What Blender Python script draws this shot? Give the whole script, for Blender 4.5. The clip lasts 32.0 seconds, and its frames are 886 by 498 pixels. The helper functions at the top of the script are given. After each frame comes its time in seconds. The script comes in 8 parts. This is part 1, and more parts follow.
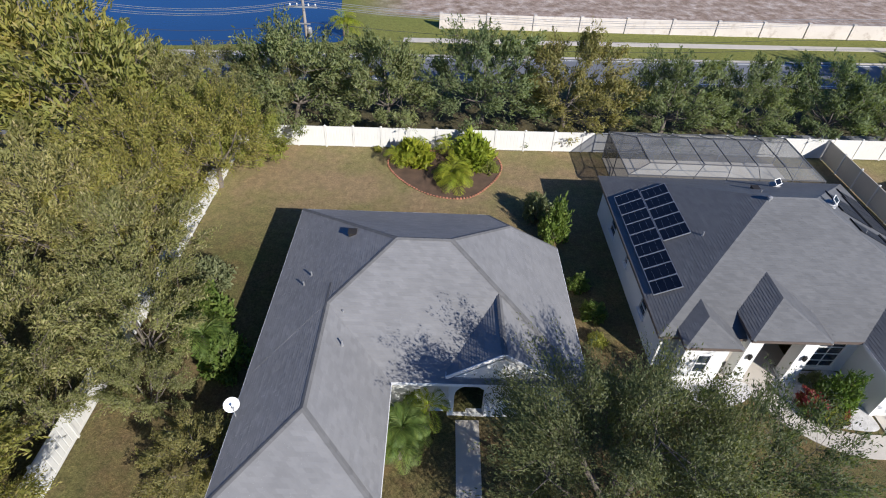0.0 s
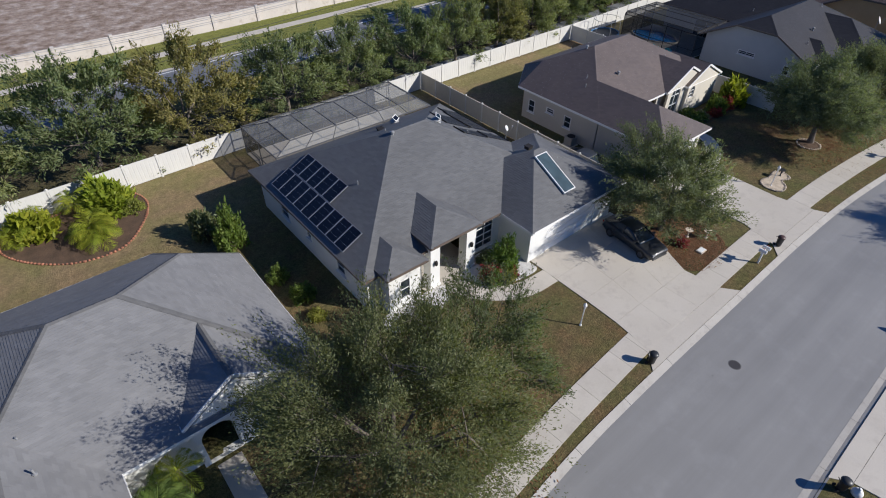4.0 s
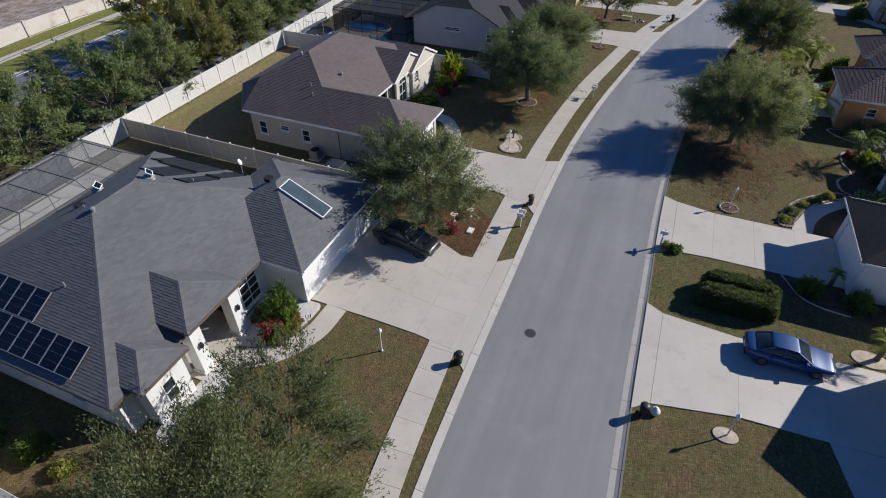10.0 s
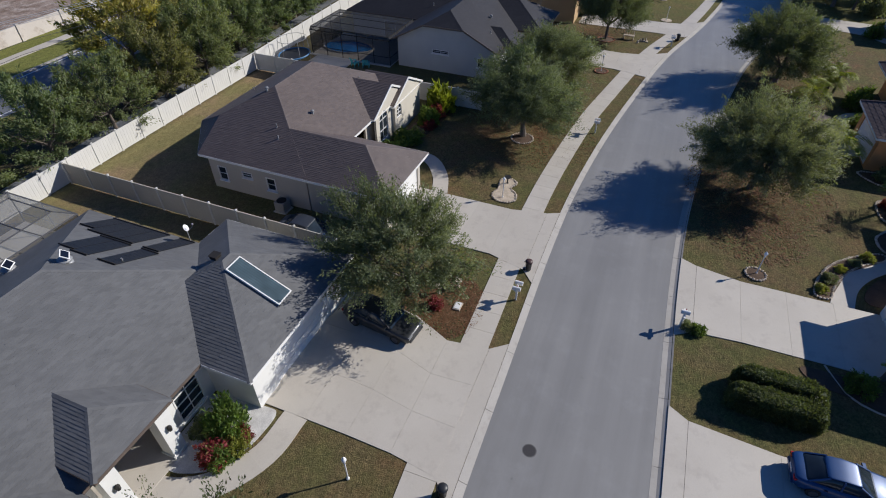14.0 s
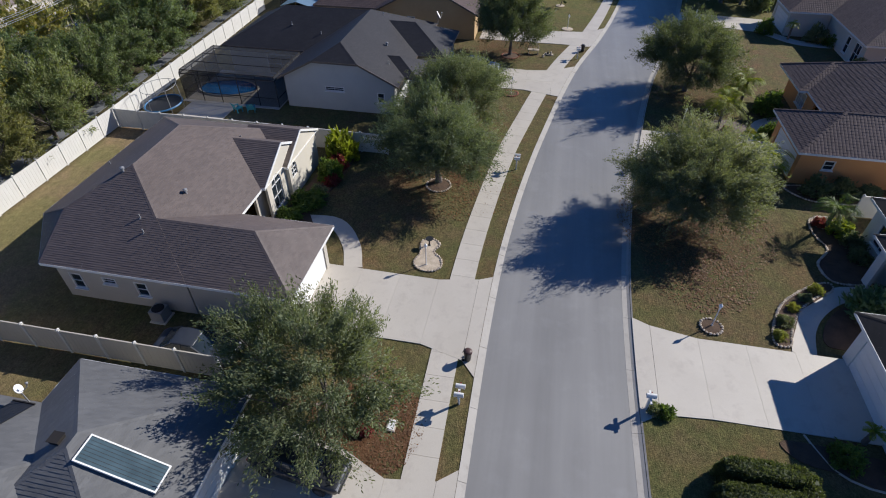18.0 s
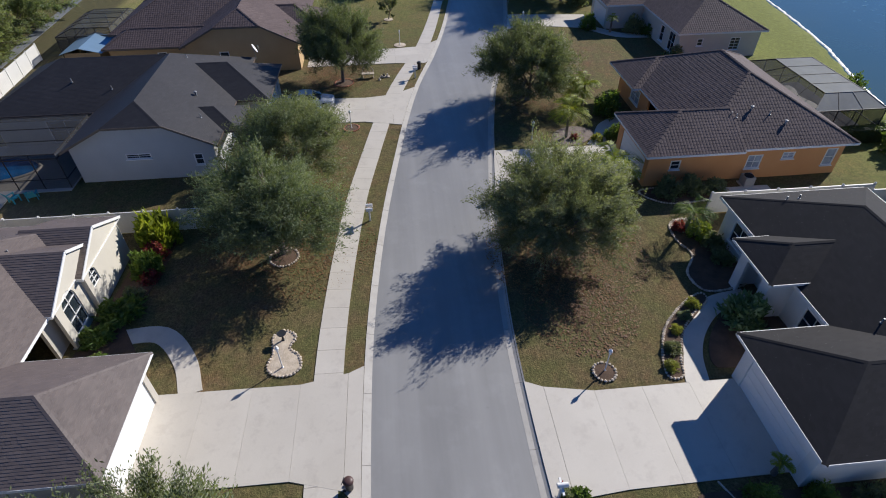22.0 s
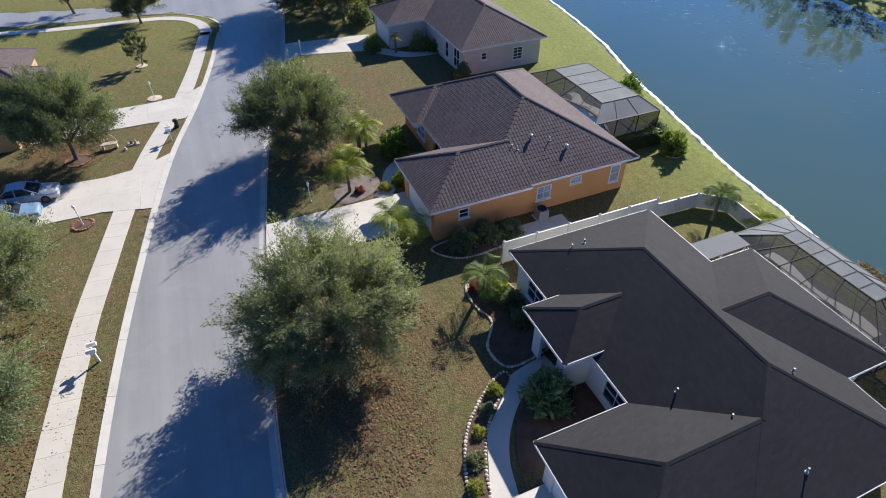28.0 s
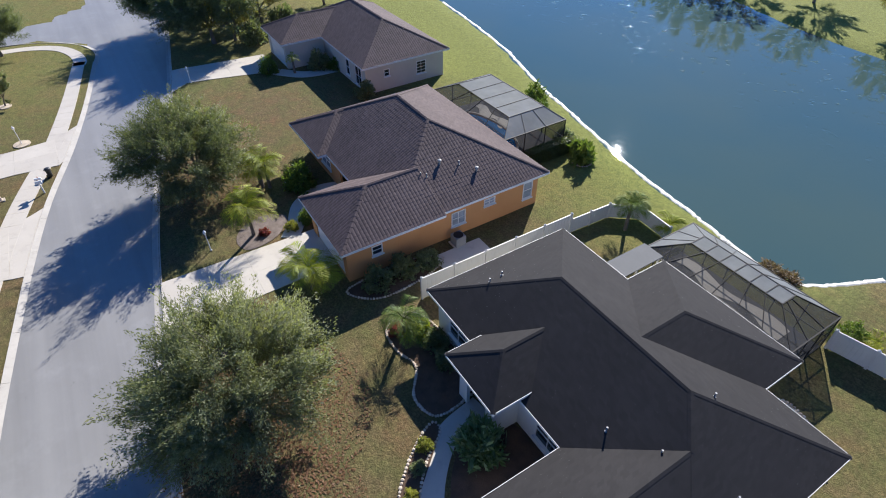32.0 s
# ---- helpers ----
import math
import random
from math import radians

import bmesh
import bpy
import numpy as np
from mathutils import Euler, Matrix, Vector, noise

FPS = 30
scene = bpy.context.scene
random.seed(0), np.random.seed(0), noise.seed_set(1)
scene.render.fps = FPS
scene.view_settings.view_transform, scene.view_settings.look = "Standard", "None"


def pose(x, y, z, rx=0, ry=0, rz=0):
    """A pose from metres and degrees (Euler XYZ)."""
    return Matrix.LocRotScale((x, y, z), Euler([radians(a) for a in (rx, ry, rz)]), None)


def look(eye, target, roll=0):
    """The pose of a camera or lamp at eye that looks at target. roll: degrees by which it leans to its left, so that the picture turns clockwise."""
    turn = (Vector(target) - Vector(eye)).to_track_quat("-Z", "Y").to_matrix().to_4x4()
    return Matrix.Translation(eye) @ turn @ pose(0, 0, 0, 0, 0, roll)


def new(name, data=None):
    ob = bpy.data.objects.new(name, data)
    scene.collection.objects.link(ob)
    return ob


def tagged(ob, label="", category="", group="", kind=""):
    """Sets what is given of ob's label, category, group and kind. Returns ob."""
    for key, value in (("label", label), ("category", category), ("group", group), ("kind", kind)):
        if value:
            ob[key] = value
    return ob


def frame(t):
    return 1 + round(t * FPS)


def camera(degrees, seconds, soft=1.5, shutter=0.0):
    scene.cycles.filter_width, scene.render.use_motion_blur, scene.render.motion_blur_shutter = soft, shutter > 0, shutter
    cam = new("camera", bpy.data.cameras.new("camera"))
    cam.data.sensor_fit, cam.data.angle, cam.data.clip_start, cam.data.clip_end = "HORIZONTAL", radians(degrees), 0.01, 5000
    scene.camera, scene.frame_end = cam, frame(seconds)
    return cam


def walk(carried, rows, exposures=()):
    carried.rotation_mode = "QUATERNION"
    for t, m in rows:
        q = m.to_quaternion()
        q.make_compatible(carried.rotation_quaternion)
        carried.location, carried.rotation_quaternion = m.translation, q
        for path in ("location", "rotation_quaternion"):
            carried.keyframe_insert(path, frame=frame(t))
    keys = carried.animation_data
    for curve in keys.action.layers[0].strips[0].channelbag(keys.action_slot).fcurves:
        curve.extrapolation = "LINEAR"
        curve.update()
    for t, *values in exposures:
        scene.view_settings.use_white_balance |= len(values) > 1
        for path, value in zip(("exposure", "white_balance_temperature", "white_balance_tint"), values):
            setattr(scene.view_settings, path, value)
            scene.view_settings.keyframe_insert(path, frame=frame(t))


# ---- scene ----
cam = camera(78.5, 32.0, soft=1.05)
METRES, EYE, TILT, LEAN, TURN = 41.584, 23.8, 0.0, 0.0, -1.4
ROWS = [
    (0.0, 0.0, 0.0, 0.0, 1.8, -40.66, -2.1),
    (0.5, 0.0127, -0.0042, -0.0029, -0.25, -40.55, -2.15),
    (1.0, 0.0196, -0.0082, -0.0043, -4.02, -40.45, -2.03),
    (1.5, 0.0231, -0.0125, -0.0039, -10.61, -40.34, -1.74),
    (2.0, 0.0229, -0.0164, -0.0034, -16.92, -40.24, -1.55),
    (2.5, 0.0241, -0.0189, -0.0023, -21.7, -40.21, -1.36),
    (3.0, 0.0254, -0.0211, -0.002, -26.41, -40.17, -1.15),
    (3.5, 0.0266, -0.0251, -0.0027, -32.29, -40.13, -0.93),
    (5.5, 0.0323, -0.0326, -0.0074, -52.31, -40.23, -0.14),
    (6.0, 0.0358, -0.0325, -0.0078, -56.12, -40.28, -0.03),
    (6.5, 0.0399, -0.0325, -0.0072, -60.24, -40.33, 0.12),
    (7.0, 0.0439, -0.0311, -0.0073, -63.27, -40.36, 0.16),
    (7.5, 0.0502, -0.0299, -0.0073, -64.44, -40.4, 0.15),
    (8.0, 0.0587, -0.0273, -0.0072, -65.07, -40.4, 0.11),
    (8.5, 0.0699, -0.024, -0.0072, -65.46, -40.42, 0.12),
    (9.0, 0.0832, -0.0191, -0.0075, -65.74, -40.42, 0.07),
    (9.5, 0.0984, -0.0134, -0.0078, -65.96, -40.42, 0.04),
    (10.0, 0.1156, -0.0072, -0.0076, -66.08, -40.44, 0.01),
    (10.5, 0.1339, -0.0006, -0.0075, -66.16, -40.43, -0.03),
    (11.0, 0.1534, 0.006, -0.0076, -66.27, -40.43, -0.04),
    (11.5, 0.1737, 0.0131, -0.0075, -66.35, -40.45, -0.07),
    (12.0, 0.1946, 0.0199, -0.0075, -66.4, -40.45, -0.11),
    (12.5, 0.2155, 0.0272, -0.0077, -66.5, -40.44, -0.14),
    (13.0, 0.2373, 0.0345, -0.0072, -66.57, -40.46, -0.18),
    (13.5, 0.2578, 0.0411, -0.0071, -66.64, -40.45, -0.21),
    (14.0, 0.2797, 0.0486, -0.0074, -66.71, -40.44, -0.27),
    (14.5, 0.3018, 0.0564, -0.0072, -66.79, -40.45, -0.3),
    (16.5, 0.3905, 0.0866, -0.003, -67.99, -40.54, -0.25),
    (17.0, 0.4112, 0.0926, -0.001, -70.2, -40.52, -0.17),
    (17.5, 0.4321, 0.0987, 0.0015, -73.12, -40.58, -0.08),
    (18.0, 0.4526, 0.1029, 0.0039, -77.48, -40.63, 0.05),
    (18.5, 0.4724, 0.107, 0.0051, -82.27, -40.65, 0.17),
    (19.0, 0.4923, 0.1108, 0.0052, -84.25, -40.64, 0.16),
    (19.5, 0.5127, 0.1124, 0.0066, -85.08, -40.65, 0.15),
    (20.0, 0.5333, 0.1129, 0.0071, -85.89, -40.63, 0.16),
    (20.5, 0.554, 0.1111, 0.0085, -87.72, -40.65, 0.25),
    (21.0, 0.574, 0.1061, 0.0094, -89.9, -40.66, 0.29),
    (21.5, 0.5934, 0.0968, 0.0099, -92.13, -40.7, 0.35),
    (22.0, 0.6117, 0.0834, 0.0108, -94.08, -40.73, 0.38),
    (22.5, 0.6281, 0.0676, 0.011, -95.81, -40.72, 0.41),
    (23.0, 0.6441, 0.0501, 0.0119, -97.28, -40.76, 0.45),
    (23.5, 0.6598, 0.0318, 0.0129, -98.19, -40.78, 0.45),
    (24.0, 0.6749, 0.0126, 0.0132, -98.98, -40.79, 0.47),
    (24.5, 0.6896, -0.0063, 0.0142, -99.9, -40.81, 0.48),
    (25.0, 0.7042, -0.0248, 0.0148, -100.75, -40.83, 0.47),
    (25.5, 0.7184, -0.0418, 0.0152, -101.75, -40.85, 0.48),
    (27.5, 0.7686, -0.1, 0.0199, -108.11, -41.0, 0.5),
    (28.0, 0.7795, -0.1127, 0.0204, -111.34, -41.06, 0.57),
    (28.5, 0.79, -0.1245, 0.0203, -113.78, -41.11, 0.56),
    (29.0, 0.8001, -0.1345, 0.0213, -115.43, -41.17, 0.54),
    (29.5, 0.8081, -0.1431, 0.0231, -116.71, -41.21, 0.53),
    (30.0, 0.815, -0.1501, 0.0249, -117.67, -41.23, 0.5),
    (30.5, 0.8209, -0.1556, 0.0278, -118.46, -41.26, 0.45),
    (31.0, 0.8256, -0.16, 0.0318, -119.1, -41.28, 0.4),
    (31.5, 0.8291, -0.164, 0.0355, -119.59, -41.31, 0.37),
    (32.0, 0.8322, -0.167, 0.0387, -120.63, -41.35, 0.34),
]
EXPOSURES = [(0, 0.6), (3, 0.32), (6, 0.2), (9, 0.18), (12, 0.08), (15, 0.04), (17, 0.14), (19, 0.36), (22, 0.38), (23.5, 0.54), (25, 0.86), (28, 0.93), (32, 0.97)]
walk(cam, [(t, pose(0, 0, EYE, TILT, LEAN, TURN) @ pose(METRES * x, METRES * y, METRES * z, 90 + pitch, roll, yaw)) for t, x, y, z, yaw, pitch, roll in ROWS],
     exposures=[(t, s, 5500, 10) for t, s in EXPOSURES])

# ---- light ----
SUN_AZ = radians(142.0)          # clockwise from +y
SUN_EL = radians(30.5)
world = bpy.data.worlds.new("sky")
world.use_nodes = True
scene.world = world
wn = world.node_tree
sky = wn.nodes.new("ShaderNodeTexSky")
sky.sky_type, sky.sun_disc, sky.sun_elevation, sky.sun_rotation = "NISHITA", False, SUN_EL, SUN_AZ
sky.air_density, sky.dust_density, sky.ozone_density = 0.85, 0.1, 10.0
bg = wn.nodes["Background"]
blue = wn.nodes.new("ShaderNodeMixRGB")          # clear winter air, a deeper blue
blue.blend_type = "MULTIPLY"
blue.inputs[0].default_value, blue.inputs[2].default_value = 1.0, (0.93, 0.99, 1.05, 1.0)
wn.links.new(sky.outputs[0], blue.inputs[1])
wn.links.new(blue.outputs[0], bg.inputs[0])
bg.inputs[1].default_value = 0.07
sun = bpy.data.lights.new("sun", "SUN")
sun.energy, sun.angle, sun.color = 5.2, radians(0.53), (1.0, 0.87, 0.7)
sun_ob = new("sun", sun)
sun_dir = Vector((math.sin(SUN_AZ) * math.cos(SUN_EL), math.cos(SUN_AZ) * math.cos(SUN_EL), math.sin(SUN_EL)))
sun_ob.matrix_world = look(sun_dir * 80, (0, 0, 0))
scene.view_settings.exposure = 0.0

RNG = np.random.default_rng(7)


# ---- materials ----
def node_mat(name):
    m = bpy.data.materials.new(name)
    m.use_nodes = True
    nt = m.node_tree
    return m, nt, nt.nodes["Principled BSDF"]


def add(nt, kind, **values):
    n = nt.nodes.new(kind)
    for key, value in values.items():
        if key in n.inputs:
            n.inputs[key].default_value = value
    return n


def ramp(nt, fac, stops):
    n = nt.nodes.new("ShaderNodeValToRGB")
    el = n.color_ramp.elements
    while len(el) < len(stops):
        el.new(0.5)
    for e, (p, c) in zip(el, stops):
        e.position, e.color = p, (*c, 1)
    nt.links.new(fac, n.inputs[0])
    return n.outputs[0]


def mix(nt, fac, a, b, mode="MIX"):
    n = nt.nodes.new("ShaderNodeMix")
    n.data_type, n.blend_type = "RGBA", mode
    for sock, v in ((n.inputs[0], fac), (n.inputs[6], a), (n.inputs[7], b)):
        if isinstance(v, (int, float)):
            sock.default_value = v
        elif isinstance(v, tuple):
            sock.default_value = (*v, 1)
        else:
            nt.links.new(v, sock)
    return n.outputs[2]


def coords(nt):
    return add(nt, "ShaderNodeTexCoord").outputs["Object"]


def world_coords(nt):
    return add(nt, "ShaderNodeNewGeometry").outputs["Position"]


def noise_tex(nt, vec, scale, detail=4.0, rough=0.55):
    n = add(nt, "ShaderNodeTexNoise", Scale=scale, Detail=detail, Roughness=rough)
    nt.links.new(vec, n.inputs["Vector"])
    return n.outputs["Fac"]


def bump(nt, bsdf, height, strength, dist=0.02):
    b = add(nt, "ShaderNodeBump", Strength=strength, Distance=dist)
    nt.links.new(height, b.inputs["Height"])
    nt.links.new(b.outputs[0], bsdf.inputs["Normal"])


def surface(name, dark, light, big=0.35, small=14.0, rough=0.85, metal=0.0, relief=0.25, dist=0.01, stain=None, vary=0.0, spec=0.5):
    """Two scales of variation between two colours, fine relief, optional stains and change from piece to piece."""
    m, nt, b = node_mat(name)
    p = world_coords(nt)
    n1, n2 = noise_tex(nt, p, big, 5), noise_tex(nt, p, small, 3)
    col = mix(nt, 0.45, ramp(nt, n1, ((0.3, dark), (0.7, light))), ramp(nt, n2, ((0.25, dark), (0.75, light))))
    if stain:
        n3 = noise_tex(nt, p, big * 2.7, 6, 0.7)
        f = ramp(nt, n3, ((0.52, (0, 0, 0)), (0.7, (0.6, 0.6, 0.6))))
        col = mix(nt, f, col, stain)
    if vary:
        info = add(nt, "ShaderNodeObjectInfo").outputs["Random"]
        col = mix(nt, 1.0, col, ramp(nt, info, ((0, (1 - vary,) * 3), (1, (1 + vary,) * 3))), "MULTIPLY")
    nt.links.new(col, b.inputs["Base Color"])
    b.inputs["Roughness"].default_value, b.inputs["Metallic"].default_value = rough, metal
    b.inputs["Specular IOR Level"].default_value = spec
    bump(nt, b, n2, relief, dist)
    return m


def shingle(name, dark, light, course=0.085, tab=0.36, gloss=0.9, step=0.13, sheen=0.2):
    """Roof pieces: change from course to course and tab to tab, streaks, granules. course: a course's rise."""
    m, nt, b = node_mat(name)
    p = world_coords(nt)
    big, mid, fine = noise_tex(nt, p, 0.22, 5), noise_tex(nt, p, 2.6, 3), noise_tex(nt, p, 38.0, 2)
    sep = add(nt, "ShaderNodeSeparateXYZ")
    nt.links.new(p, sep.inputs[0])

    def math_node(op, a, v):
        n = add(nt, "ShaderNodeMath")
        n.operation = op
        nt.links.new(a, n.inputs[0])
        if isinstance(v, float):
            n.inputs[1].default_value = v
        else:
            nt.links.new(v, n.inputs[1])
        return n.outputs[0]
    row = math_node("FLOOR", math_node("DIVIDE", sep.outputs[2], course), 0.0)
    run = math_node("ADD", math_node("DIVIDE", math_node("ADD", sep.outputs[0], sep.outputs[1]), tab), math_node("MULTIPLY", row, 0.37))
    col_id = math_node("FLOOR", run, 0.0)
    both = add(nt, "ShaderNodeCombineXYZ")
    nt.links.new(row, both.inputs[0])
    nt.links.new(col_id, both.inputs[1])
    white = nt.nodes.new("ShaderNodeTexWhiteNoise")
    nt.links.new(both.outputs[0], white.inputs["Vector"])
    mean = tuple((p + q) / 2 for p, q in zip(dark, light))
    col = mix(nt, 0.2, mean, ramp(nt, mid, ((0.25, dark), (0.75, light))))
    col = mix(nt, 0.35, col, ramp(nt, fine, ((0.2, dark), (0.8, light))))
    col = mix(nt, 1.0, col, ramp(nt, white.outputs["Value"], ((0, (1 - step,) * 3), (1, (1 + step,) * 3))), "MULTIPLY")
    col = mix(nt, 1.0, col, ramp(nt, big, ((0.3, (0.88,) * 3), (0.7, (1.1,) * 3))), "MULTIPLY")
    blotch = noise_tex(nt, p, 0.75, 6, 0.7)
    col = mix(nt, 1.0, col, ramp(nt, blotch, ((0.3, (0.93, 0.93, 0.94)), (0.68, (1.05, 1.045, 1.04)))), "MULTIPLY")
    nt.links.new(col, b.inputs["Base Color"])
    b.inputs["Roughness"].default_value, b.inputs["Specular IOR Level"].default_value = gloss, sheen
    bump(nt, b, fine, 0.4, 0.01)
    return m


def foliage(name, dark, light, dry=None):
    """Leaves: colour by leaf and by tree, some light passing through."""
    m, nt, b = node_mat(name)
    g = add(nt, "ShaderNodeNewGeometry")
    p = world_coords(nt)
    near_ = tuple(a * 0.45 + c * 0.55 for a, c in zip(dark, light))
    col = ramp(nt, g.outputs["Random Per Island"], ((0.0, near_), (0.7, light), (1.0, dry or light)))
    patch = noise_tex(nt, p, 1.1, 4, 0.6)
    col = mix(nt, 1.0, col, ramp(nt, patch, ((0.3, (0.7,) * 3), (0.7, (1.25,) * 3))), "MULTIPLY")
    info = add(nt, "ShaderNodeObjectInfo").outputs["Random"]
    col = mix(nt, 1.0, col, ramp(nt, info, ((0, (0.85, 0.9, 0.9)), (1, (1.2, 1.1, 1.0)))), "MULTIPLY")
    nt.links.new(col, b.inputs["Base Color"])
    b.inputs["Roughness"].default_value = 0.55
    b.inputs["Specular IOR Level"].default_value = 0.3
    tr = nt.nodes.new("ShaderNodeBsdfTranslucent")
    nt.links.new(mix(nt, 1.0, col, (1.3, 1.35, 0.6), "MULTIPLY"), tr.inputs[0])
    mx = add(nt, "ShaderNodeMixShader", Fac=0.42)
    nt.links.new(b.outputs[0], mx.inputs[1])
    nt.links.new(tr.outputs[0], mx.inputs[2])
    nt.links.new(mx.outputs[0], nt.nodes["Material Output"].inputs[0])
    return m


def plain(name, colour, rough=0.5, metal=0.0, spec=0.5, var=0.08):
    return surface(name, tuple(c * (1 - var) for c in colour), tuple(min(1, c * (1 + var)) for c in colour), 1.2, 9.0, rough, metal, 0.05, 0.003, spec=spec)


def glass_mat(name, colour=(0.03, 0.04, 0.05), rough=0.06):
    m, nt, b = node_mat(name)
    p = world_coords(nt)
    nt.links.new(ramp(nt, noise_tex(nt, p, 1.1, 2), ((0.3, tuple(c * 0.6 for c in colour)), (0.7, colour))), b.inputs["Base Color"])
    b.inputs["Roughness"].default_value, b.inputs["IOR"].default_value = rough, 1.5
    return m


def lawn_mat():
    m, nt, b = node_mat("lawn")
    p = world_coords(nt)
    n0, n1, n2, n3 = noise_tex(nt, p, 0.09, 4), noise_tex(nt, p, 0.55, 5, 0.65), noise_tex(nt, p, 6.0, 4, 0.7), noise_tex(nt, p, 17.0, 3, 0.65)
    dry = ramp(nt, n2, ((0.25, (0.07, 0.048, 0.025)), (0.5, (0.135, 0.096, 0.05)), (0.8, (0.23, 0.165, 0.092))))
    green = ramp(nt, n2, ((0.25, (0.05, 0.06, 0.02)), (0.8, (0.158, 0.152, 0.054))))
    rust = ramp(nt, n2, ((0.25, (0.085, 0.044, 0.022)), (0.5, (0.165, 0.092, 0.046)), (0.8, (0.27, 0.165, 0.088))))
    dry = mix(nt, ramp(nt, noise_tex(nt, p, 0.32, 5, 0.7), ((0.45, (0, 0, 0)), (0.68, (0.85, 0.85, 0.85)))), dry, rust)
    f = mix(nt, 0.55, ramp(nt, n0, ((0.36, (0, 0, 0)), (0.64, (0.95, 0.95, 0.95)))), ramp(nt, n1, ((0.37, (0, 0, 0)), (0.6, (1, 1, 1)))))
    # greener beyond the street, towards the pond and by the far road
    sep = add(nt, "ShaderNodeSeparateXYZ")
    nt.links.new(p, sep.inputs[0])
    pond_side = add(nt, "ShaderNodeMapRange")
    for k, v in ((1, -29.0), (2, -41.0), (3, 0.0), (4, 1.0)):
        pond_side.inputs[k].default_value = v
    nt.links.new(sep.outputs[1], pond_side.inputs[0])
    far_x = add(nt, "ShaderNodeMapRange")
    for k, v in ((1, 88.0), (2, 110.0), (3, 0.0), (4, 0.4)):
        far_x.inputs[k].default_value = v
    nt.links.new(sep.outputs[0], far_x.inputs[0])
    road_side = add(nt, "ShaderNodeMapRange")
    for k, v in ((1, 50.0), (2, 60.0), (3, 0.0), (4, 0.8)):
        road_side.inputs[k].default_value = v
    nt.links.new(sep.outputs[1], road_side.inputs[0])
    mx = add(nt, "ShaderNodeMath")
    mx.operation = "MAXIMUM"
    bank = add(nt, "ShaderNodeMapRange")
    for k, v in ((1, 40.0), (2, 50.0), (3, 0.15), (4, 1.0)):
        bank.inputs[k].default_value = v
    nt.links.new(sep.outputs[0], bank.inputs[0])
    both = add(nt, "ShaderNodeMath")
    both.operation = "MULTIPLY"
    nt.links.new(pond_side.outputs[0], both.inputs[0])
    nt.links.new(bank.outputs[0], both.inputs[1])
    nt.links.new(both.outputs[0], mx.inputs[0])
    nt.links.new(far_x.outputs[0], mx.inputs[1])
    mx2 = add(nt, "ShaderNodeMath")
    mx2.operation = "MAXIMUM"
    nt.links.new(mx.outputs[0], mx2.inputs[0])
    nt.links.new(road_side.outputs[0], mx2.inputs[1])
    lush = ramp(nt, n2, ((0.25, (0.115, 0.135, 0.03)), (0.8, (0.25, 0.26, 0.062))))
    # straw-coloured back gardens
    back = add(nt, "ShaderNodeMapRange")
    for k, v in ((1, 26.0), (2, 34.0), (3, 0.0), (4, 0.75)):
        back.inputs[k].default_value = v
    nt.links.new(sep.outputs[1], back.inputs[0])
    verge = add(nt, "ShaderNodeMapRange")
    for k, v in ((1, 41.2), (2, 42.5), (3, 1.0), (4, 0.0)):
        verge.inputs[k].default_value = v
    nt.links.new(sep.outputs[1], verge.inputs[0])
    inside = add(nt, "ShaderNodeMath")
    inside.operation = "MULTIPLY"
    nt.links.new(back.outputs[0], inside.inputs[0])
    nt.links.new(verge.outputs[0], inside.inputs[1])
    tan = ramp(nt, n2, ((0.25, (0.21, 0.15, 0.08)), (0.8, (0.36, 0.265, 0.155))))
    olive = ramp(nt, n2, ((0.25, (0.17, 0.15, 0.06)), (0.8, (0.285, 0.25, 0.11))))
    patch = noise_tex(nt, p, 0.13, 5, 0.62)
    straw = mix(nt, ramp(nt, patch, ((0.42, (0, 0, 0)), (0.56, (1, 1, 1)))), tan, olive)
    yard = mix(nt, inside.outputs[0], mix(nt, f, dry, green), straw)
    col = mix(nt, mx2.outputs[0], yard, lush)
    # darker verge under the roadside trees: leaf litter plus their shade, put into colour
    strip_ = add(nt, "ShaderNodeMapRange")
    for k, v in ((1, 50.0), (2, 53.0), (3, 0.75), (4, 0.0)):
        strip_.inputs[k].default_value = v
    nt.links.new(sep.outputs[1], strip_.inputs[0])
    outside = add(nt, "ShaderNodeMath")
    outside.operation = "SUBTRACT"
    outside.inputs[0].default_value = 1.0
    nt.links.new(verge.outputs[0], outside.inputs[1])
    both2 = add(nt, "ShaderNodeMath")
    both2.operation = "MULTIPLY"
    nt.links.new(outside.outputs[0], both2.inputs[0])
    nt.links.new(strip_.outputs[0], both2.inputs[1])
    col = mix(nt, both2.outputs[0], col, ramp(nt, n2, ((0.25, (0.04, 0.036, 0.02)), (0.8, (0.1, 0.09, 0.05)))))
    # bare field beyond the far wall
    field = add(nt, "ShaderNodeMapRange")
    for k, v in ((1, 74.5), (2, 76.5), (3, 0.0), (4, 1.0)):
        field.inputs[k].default_value = v
    nt.links.new(sep.outputs[1], field.inputs[0])
    east = add(nt, "ShaderNodeMapRange")
    for k, v in ((1, -12.0), (2, -4.0), (3, 0.0), (4, 1.0)):
        east.inputs[k].default_value = v
    nt.links.new(sep.outputs[0], east.inputs[0])
    mul = add(nt, "ShaderNodeMath")
    mul.operation = "MULTIPLY"
    nt.links.new(field.outputs[0], mul.inputs[0])
    nt.links.new(east.outputs[0], mul.inputs[1])
